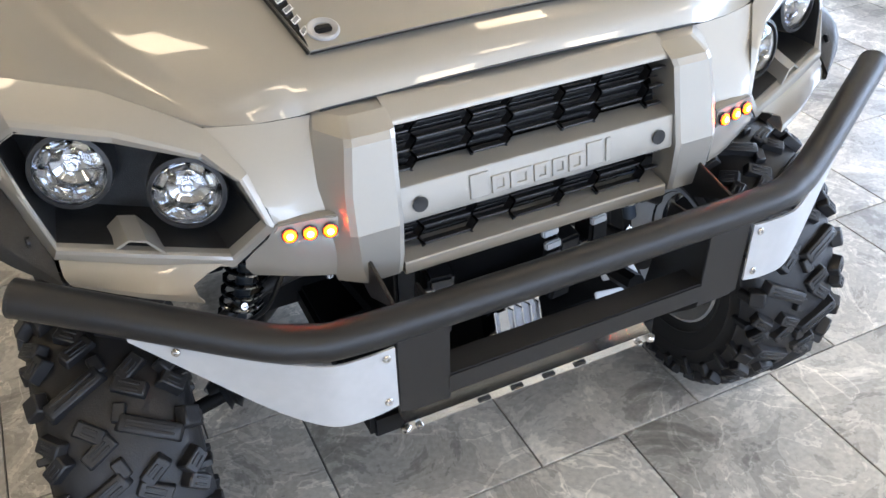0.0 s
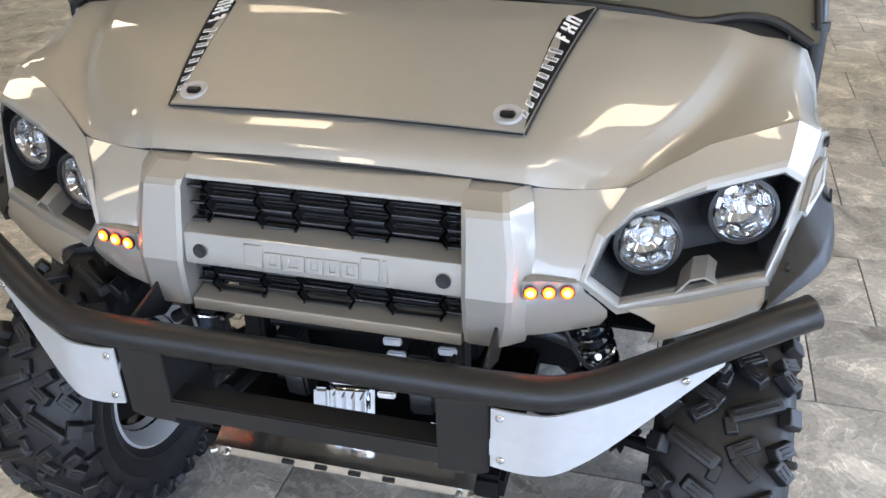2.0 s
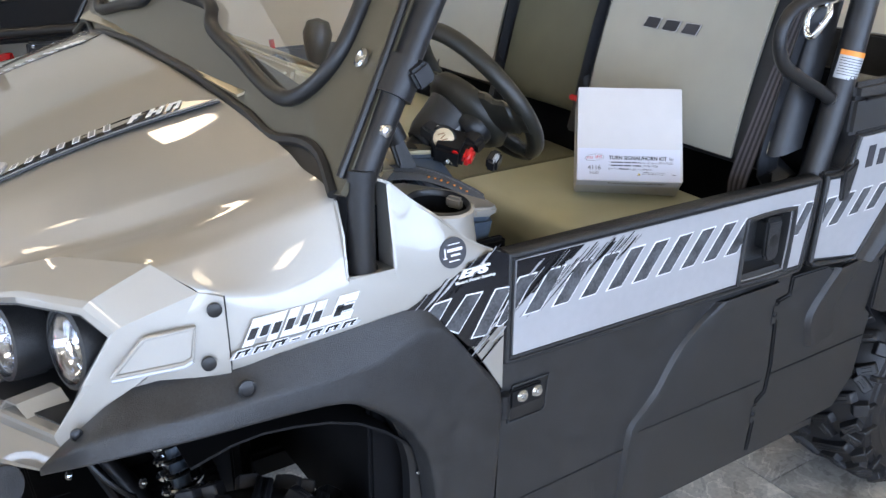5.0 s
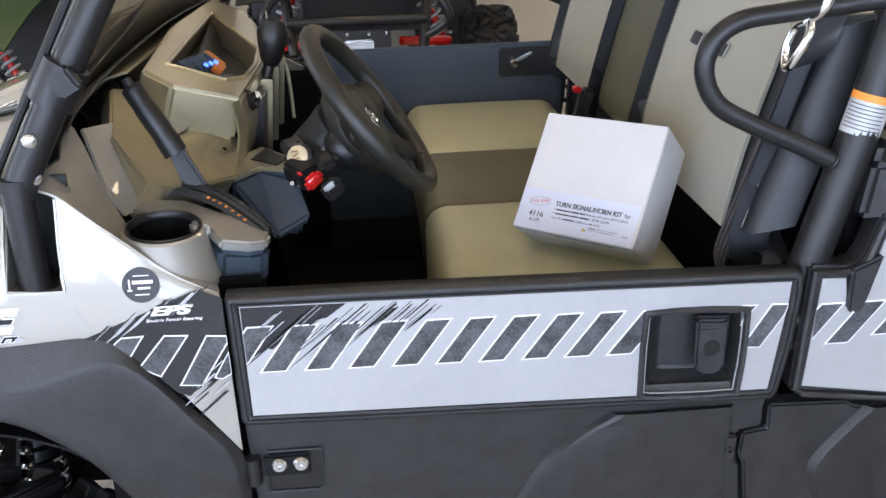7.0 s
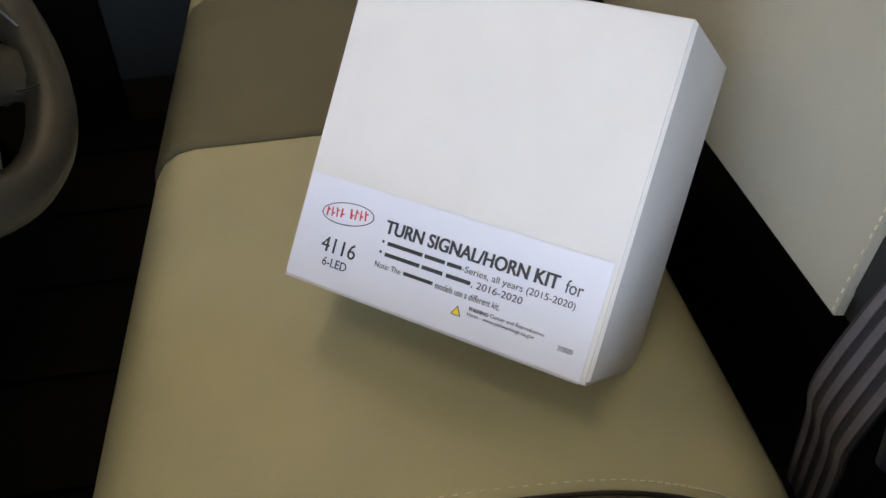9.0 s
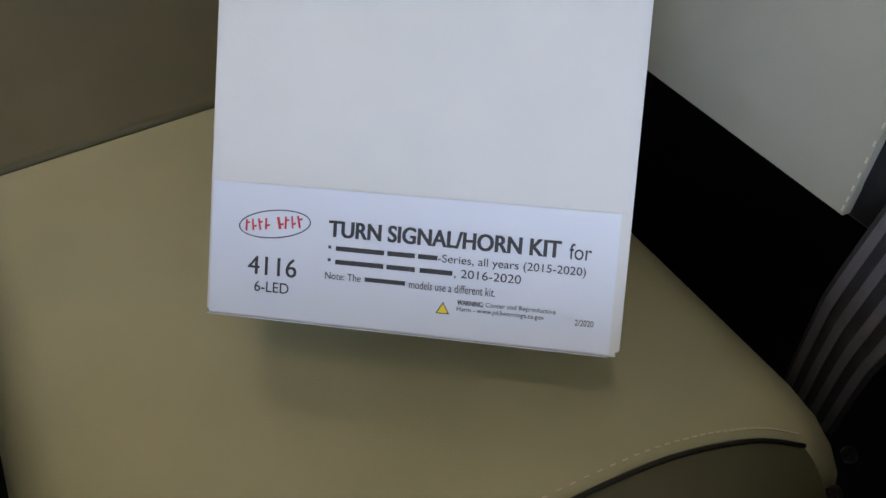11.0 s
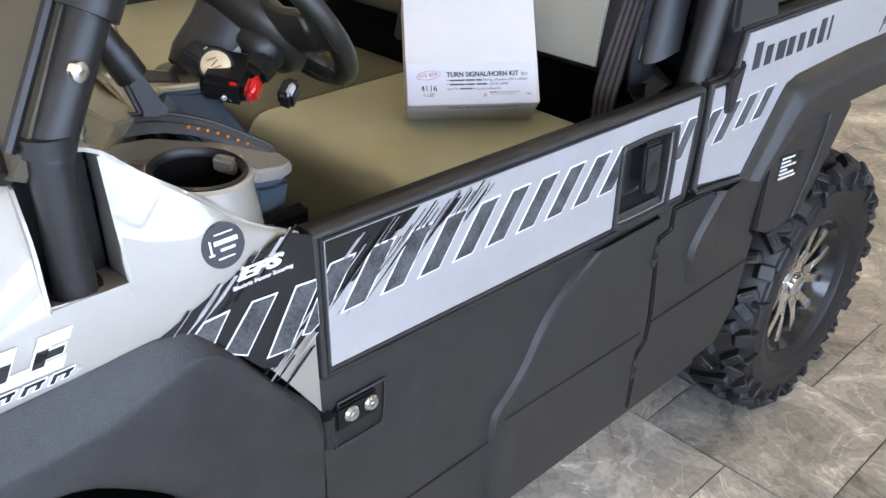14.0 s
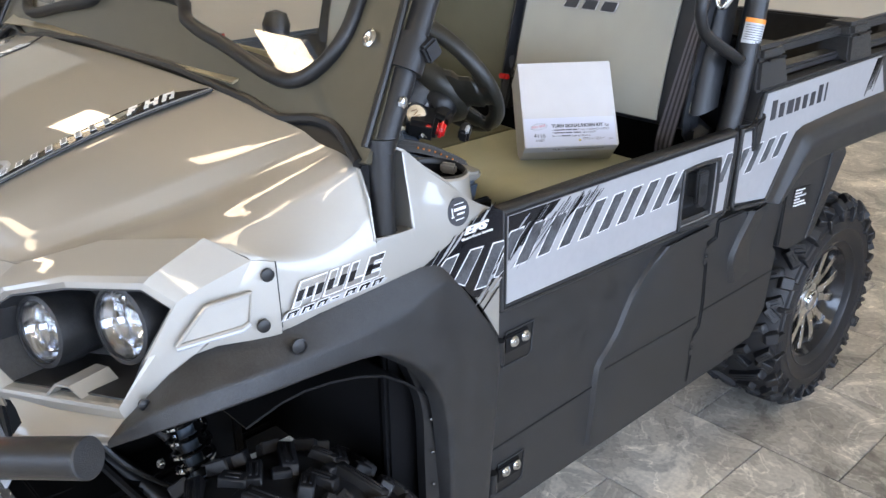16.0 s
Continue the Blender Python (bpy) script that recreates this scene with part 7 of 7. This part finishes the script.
bm = bmesh.new()
add_tube(bm, [(0.0195 * math.cos(a), 0.0072 * math.sin(a), 0.0) for a in (k * math.pi / 16 for k in range(33))], 0.00028, 5, 1)
bm.transform(L(0.169, 0.708) @ pose(0, 0, 0, 0, 0, 8))
part("logo_outline", bm, INK, lab)
for i, (w, h) in enumerate(((0.003, 0.006), (0.0026, 0.006), (0.0026, 0.006), (0.003, 0.006), (0, 0), (0.004, 0.0064), (0.003, 0.0064), (0.0026, 0.0064), (0.003, 0.0064))):
    if w:
        bm = bmesh.new()
        add_box(bm, (-0.0155 + i * 0.0036, 0.0004, 0), (w * 0.35, h, 0.0003), (0, 0, -8 + (i % 3) * 6), bev=0)
        add_box(bm, (-0.0145 + i * 0.0036, 0.0016 - 0.002 * (i % 2), 0), (w * 0.7, h * 0.16, 0.0003), (0, 0, 10), bev=0)
        bm.transform(L(0.169, 0.708) @ pose(0, 0, 0, 0, 0, 8))
        part("logo_mark", bm, REDINK, lab)
words("print", "TURN SIGNAL/HORN KIT", BOX @ pose(BW * 0.30, -0.0017, -LH * 0.25, 90, 0, 0), 0.55 * BW, 0.0075, INK, carton)


# ---------- decals on the cowl and fender sides ----------
for s in SIDES:
    def D(y, z, o=0.0):
        x = 0.8015 - 0.055 * max(0, z - 1.0) - 0.35 * max(0, z - 1.04) ** 1.5 - 0.012 * max(0, 0.93 - z)
        return ((x + 0.0025 + o) * s, y, z)

    dk = plate("cowl_decal", [D(-0.086, 0.996), D(-0.060, 1.006), D(0.066, 1.055), D(0.078, 1.0555), D(0.103, 1.044), D(0.103, 0.945), D(0.090, 0.938), D(0.080, 0.925), D(0.060, 0.920), D(0.045, 0.903), D(0.028, 0.910), D(-0.030, 0.978), D(-0.046, 0.988)], 0.003, (s, 0, 0), GLOSS, CAR, "black torn-edge decal with slanted stripes", 0)
    for shape in ([(-0.032, 0.996), (-0.006, 0.997), (-0.028, 0.966), (-0.046, 0.984)], [(0.024, 0.996), (0.051, 0.994), (0.010, 0.938), (-0.014, 0.952)], [(0.078, 0.992), (0.1025, 0.990), (0.1025, 0.982), (0.062, 0.920), (0.036, 0.922)], [(0.1025, 0.965), (0.1025, 0.935), (0.090, 0.928), (0.082, 0.930)]):
        for o, mm, g in ((0.0005, WHITE, 0.002), (0.0010, MOTTLE, 0.0)):
            plate("stripe", [D(*p, o) for p in clip_span(grown(shape, g), -0.06, 0.1032)], 0.0008, (s, 0, 0), mm, dk, bev=0)
    rnd = random.Random(9)
    for i in range(44):
        low_ = i % 3 == 0
        y, z = (0.103 - rnd.random() * 0.05, 0.955 - rnd.random() * 0.05) if low_ else (-0.05 + rnd.random() * 0.15, 0.0)
        if not low_:
            z = 1.010 + (y + 0.05) * 0.385 + rnd.random() * 0.006
        L2, w2 = 0.02 + rnd.random() * 0.045, 0.0008 + 0.0035 * rnd.random() ** 2
        y1, z1 = y - L2, z - L2 * 0.86
        pts = clip_span([(y, z), (y + w2, z - w2 * 0.2), ((y + y1) / 2 + w2, (z + z1) / 2 - w2 * 0.4), (y1, z1), ((y + y1) / 2, (z + z1) / 2)], -0.12, 0.1032)
        if len(pts) > 2:
            plate("streak", [D(*p, 0.0002 if i % 4 else 0.0006) for p in pts], 0.0012, (s, 0, 0), GLOSS if i % 4 else PANEL, dk, bev=0)
    rot = 90 if s > 0 else -90

    def W(y, z, w):
        return pose((0.8005 if z > 1.021 else 0.8022) * s, y if s > 0 else y + w, z, 90, 0, rot)
    for d_ in (0, 0.0008, 0.0016):
        words("print", "EPS", W(0.010 + d_, 1.0265, 0.055), 0.055, 0.0135, WHITE, dk, 0.004 + d_ * 0.05, 0.35, 0.03)
    words("print", "Electric Power Steering", W(0.004, 1.017, 0.072), 0.072, 0.0048, WHITE, dk, 0.0028, 0.2)
    st = turned("dealer_sticker", [(0.0, 0), (0.0235, 0), (0.0235, 0.001), (0.0, 0.001)], (0.7965 * s, 0.003, 1.068), (s, 0, 0.16), INK, CAR, "round black sticker with white print", 32)
    for dy, dz, w, h in ((0.002, 0.013, 0.020, 0.0012), (0.003, 0.0045, 0.026, 0.0045), (0.004, -0.0035, 0.016, 0.0028), (0.001, -0.012, 0.018, 0.0014), (-0.014, 0.002, 0.0018, 0.013), (-0.014, -0.006, 0.006, 0.002)):
        y0, z0 = 0.003 + dy, 1.068 + dz
        plate("print_bar", [((0.7985 - 0.16 * (z_ - 1.068)) * s, y_, z_) for y_, z_ in ((y0 - w / 2, z0 + h / 2), (y0 + w / 2, z0 + h / 2), (y0 + w / 2, z0 - h / 2), (y0 - w / 2, z0 - h / 2))], 0.001, (s, 0, 0), WHITE, st, bev=0)
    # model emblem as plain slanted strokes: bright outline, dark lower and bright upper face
    em = plate("emblem", [D(*p, -0.001) for p in ((-0.343, 0.9985), (-0.335, 1.0075), (-0.170, 1.0095), (-0.152, 1.0045), (-0.160, 0.9995))], 0.002, (s, 0, 0), PANEL, CAR, "slanted silver and black model emblem", 0)
    for y0, bits in ((-0.322, ((0, 0.011, 0, 1), (0.0165, 0.011, 0.25, 1), (0.033, 0.011, 0, 1), (0.0, 0.044, 0.72, 1))), (-0.270, ((0, 0.011, 0, 1), (0.021, 0.011, 0, 1), (0, 0.032, 0, 0.26))), (-0.231, ((0, 0.011, 0, 1), (0, 0.028, 0, 0.26))), (-0.199, ((0, 0.011, 0, 1), (0, 0.029, 0, 0.24), (0, 0.026, 0.39, 0.6), (0, 0.027, 0.77, 1)))):
        for layer, (o, mm, g) in enumerate(((0.0, WHITE, 0.0016), (0.0006, CHROME, 0.0), (0.0010, GLOSS, 0.0))):
            for a, b, lo, hi in bits:
                if layer == 2:
                    lo, hi = max(lo, 0.22), min(hi, 0.66)
                    if hi - lo < 0.05:
                        continue
                z0_, z1_ = 1.0135 + 0.0325 * lo, 1.0135 + 0.0325 * hi
                k0, k1 = 0.0175 * lo, 0.0175 * hi
                plate("emblem_bar", [D(*p, o - 0.001) for p in grown([(y0 + a + k0, z0_), (y0 + a + b + k0, z0_), (y0 + a + b + k1, z1_), (y0 + a + k1, z1_)], g)], 0.001, (s, 0, 0), mm, em, bev=0)
    for i in range(7):
        y0 = -0.337 + i * 0.0255
        for a, b, lo, hi in ((0, 0.0042, 0, 1), (0.003, 0.015, 0.68, 1), (0.012, 0.0042, 0.1, 0.9)) if i != 3 else ((0, 0.012, 0.38, 0.62),):
            for o, mm, g in ((0.0, WHITE, 0.0011), (0.0006, GLOSS, 0.0)):
                plate("emblem_bar", [D(*p, o) for p in grown([(y0 + a + 0.006 * lo, 1.001 + 0.0078 * lo), (y0 + a + b + 0.006 * lo, 1.001 + 0.0078 * lo), (y0 + a + b + 0.006 * hi, 1.001 + 0.0078 * hi), (y0 + a + 0.006 * hi, 1.001 + 0.0078 * hi)], g)], 0.001, (s, 0, 0), mm, em, bev=0)


# ---------- other vehicles in the showroom ----------
TREADED = []


def parked(name, m, colour, label, length=2.6):
    """A plain off-road buggy: four wheels, frame, body panels, springs and bumper. Its nose points to -y."""
    e = thing(name, (0, 0, 0), label, "vehicle")
    ref = TREADED[0]
    for x, y in ((0.65, 0.0), (-0.65, 0.0), (0.65, 1.9), (-0.65, 1.9)):
        wm = pose(x, y, 0.3455, 0, 0, 0 if x > 0 else 180)
        part("wheel", lathe_mesh([(0.0, -0.06), (0.17, -0.08), (0.2, -0.11), (0.2, 0.11), (0.17, 0.06), (0.06, 0.05), (0.05, 0.08), (0.0, 0.08)]), GLOSS, e).matrix_basis = wm
        ty = new("tyre", ref)
        ty.parent, ty.matrix_basis = e, wm
        ty["kind"] = "stuff"
    bm = bmesh.new()
    for s in SIDES:
        add_tube(bm, flip([(0.30, -0.42, 0.55), (0.34, -0.25, 0.85), (0.42, 0.25, 1.05), (0.55, 0.5, 1.55), (0.55, 1.3, 1.65), (0.50, 1.9, 1.0)], s), 0.025, 10, 4)
        add_tube(bm, flip([(0.30, -0.42, 0.45), (0.34, 0.4, 0.42), (0.34, 1.9, 0.45)], s), 0.025, 10, 2)
        add_tube(bm, flip([(0.25, -0.1, 0.5), (0.62, 0.0, 0.36)], s), 0.02, 8, 2)
        add_tube(bm, flip([(0.25, 0.12, 0.5), (0.62, 0.0, 0.36)], s), 0.02, 8, 2)
    for z in (0.45, 0.70):
        add_tube(bm, [(-0.32, -0.42, z), (0.32, -0.42, z)], 0.02, 10, 2)
    part("tube_frame", bm, COAT, e)
    block("grille_box", (0, -0.28, 0.80), (0.5, 0.12, 0.30), DARK, e, (-12, 0, 0), 0.02)
    for k in range(4):
        block("grille_slat", (0, -0.352 + 0.012 * k, 0.71 + 0.055 * k), (0.40, 0.012, 0.018), STEEL, e, (-12, 0, 0), 0.003)
    wp = block("winch_plate", (0, -0.40, 0.60), (0.30, 0.05, 0.11), BLACK, e, bev=0.01)
    block("fairlead", (0, -0.432, 0.59), (0.14, 0.02, 0.05), ALU, wp, bev=0.008)
    for x in (-0.13, -0.05, 0.05, 0.13):
        turned("plate_bolt", [(0.0, 0), (0.009, 0), (0.009, 0.006), (0.0, 0.007)], (x, -0.426, 0.64), (0, -1, 0), ZINC, wp, "", 8)
    sheet("hood", [[(x, -0.36, 0.84 - 0.1 * abs(x)), (x, 0.0, 1.02 - 0.12 * abs(x)), (x, 0.45, 1.12 - 0.1 * abs(x))] for x in (-0.55, -0.3, 0, 0.3, 0.55)], colour, e, (0, 0, 1), 3, 4, 0.01)
    block("body_tub", (0, 1.15, 0.75), (1.2, 1.3, 0.5), BLACK, e, bev=0.05)
    for s in SIDES:
        block("rear_fender", (0.6 * s, 1.7, 0.92), (0.24, 0.7, 0.06), colour, e, (0, 12 * s, 0), 0.02)
        pipe("bumper_hoop", flip([(0.32, -0.42, 0.62), (0.42, -0.50, 0.72), (0.30, -0.46, 0.86), (0.1, -0.42, 0.88)], s), 0.018, COAT, e, n=8)
        c, ax = Vector((0.44 * s, -0.06, 0.50)), Vector((-0.45 * s, 0.05, 1)).normalized()
        pipe("tie_link", flip([(0.20, -0.30, 0.58), (0.44, -0.16, 0.55)], s), 0.022, RED, e, "red suspension link", 8)
        q = Vector((0, 0, 1)).rotation_difference(ax).to_matrix()
        sh = turned("shock", [(0.02, 0), (0.02, 0.5), (0.035, 0.5), (0.035, 0.56)], c, ax, RED, e, "red shock body", 12)
        pipe("coil_spring", [c + q @ Vector((0.045 * math.cos(a), 0.045 * math.sin(a), 0.06 + 0.042 * a / (2 * math.pi))) for a in (i * math.pi / 5 for i in range(90))], 0.008, PLATE, sh, n=6, steps=1)
    e.matrix_basis = m
    for o in e.children:
        o.matrix_parent_inverse = Matrix.Identity(4)
    return e


def lathe_mesh(prof):
    bm = bmesh.new()
    add_lathe(bm, prof, (0, 0, 0), (1, 0, 0), 28)
    return bm


first = part("tyre", tyre(0.345, 0.245, True), RUBBER)
TREADED.append(first.data)
bpy.data.objects.remove(first)
parked("side_by_side", pose(-3.6, 0.22, 0, 0, 0, 90) @ Matrix.Scale(1.2, 4), BLACK, "black tube-framed buggy with red shocks parked on the tiles")
parked("side_by_side", pose(-3.4, -2.1, 0, 0, 0, 80), GREENP, "green tube-framed buggy parked on the tiles")
parked("side_by_side", pose(3.28, 1.75, 0, 0, 0, 12), BLUE, "blue tube-framed buggy parked on the tiles")


# ---------- tiled floor ----------
floor = tagged(block("floor", (0, 0.5, -0.048), (12.7, 14.7, 0.08), GROUT, None, bev=0), "dark grout bed of a stone-look tiled floor", "floor", kind="structure")
TX, TY, GAP = 0.455, 0.447, 0.004
tm = bmesh.new()
add_box(tm, (0, 0, -0.004), (TX - GAP, TY - GAP, 0.008), bev=0.0012, seg=1)
tme = bpy.data.meshes.new("tile")
tm.to_mesh(tme)
tme.materials.append(TILE)
near, rest = [], []
for j in range(-14, 18):
    for i in range(-15, 15):
        x = 0.581 + TX * (i + 0.5) + (0.0 if j % 2 == 0 else TX / 2)
        y = -0.548 + TY * (j + 0.5)
        if abs(x) < 6.1 and -6.6 < y < 7.5:
            (near if -1.6 < x < 2.9 and -1.7 < y < 3.6 else rest).append((x, y))
for x, y in near:
    t_ = new("tile", tme)
    t_.parent = floor
    t_.location = (x, y, 0.0)
rb = bmesh.new()
for x, y in rest:
    b2 = bmesh.new()
    bmesh.ops.create_cube(b2, size=1)
    b2.transform(Matrix.Translation((x, y, -0.004)) @ Matrix.Diagonal((TX - GAP, TY - GAP, 0.008, 1)))
    vs = [rb.verts.new(v.co) for v in b2.verts]
    for f in b2.faces:
        rb.faces.new([vs[v.index] for v in f.verts])
    b2.free()
far = part("far_tiles", rb, TILE, floor)
far["kind"] = "stuff"
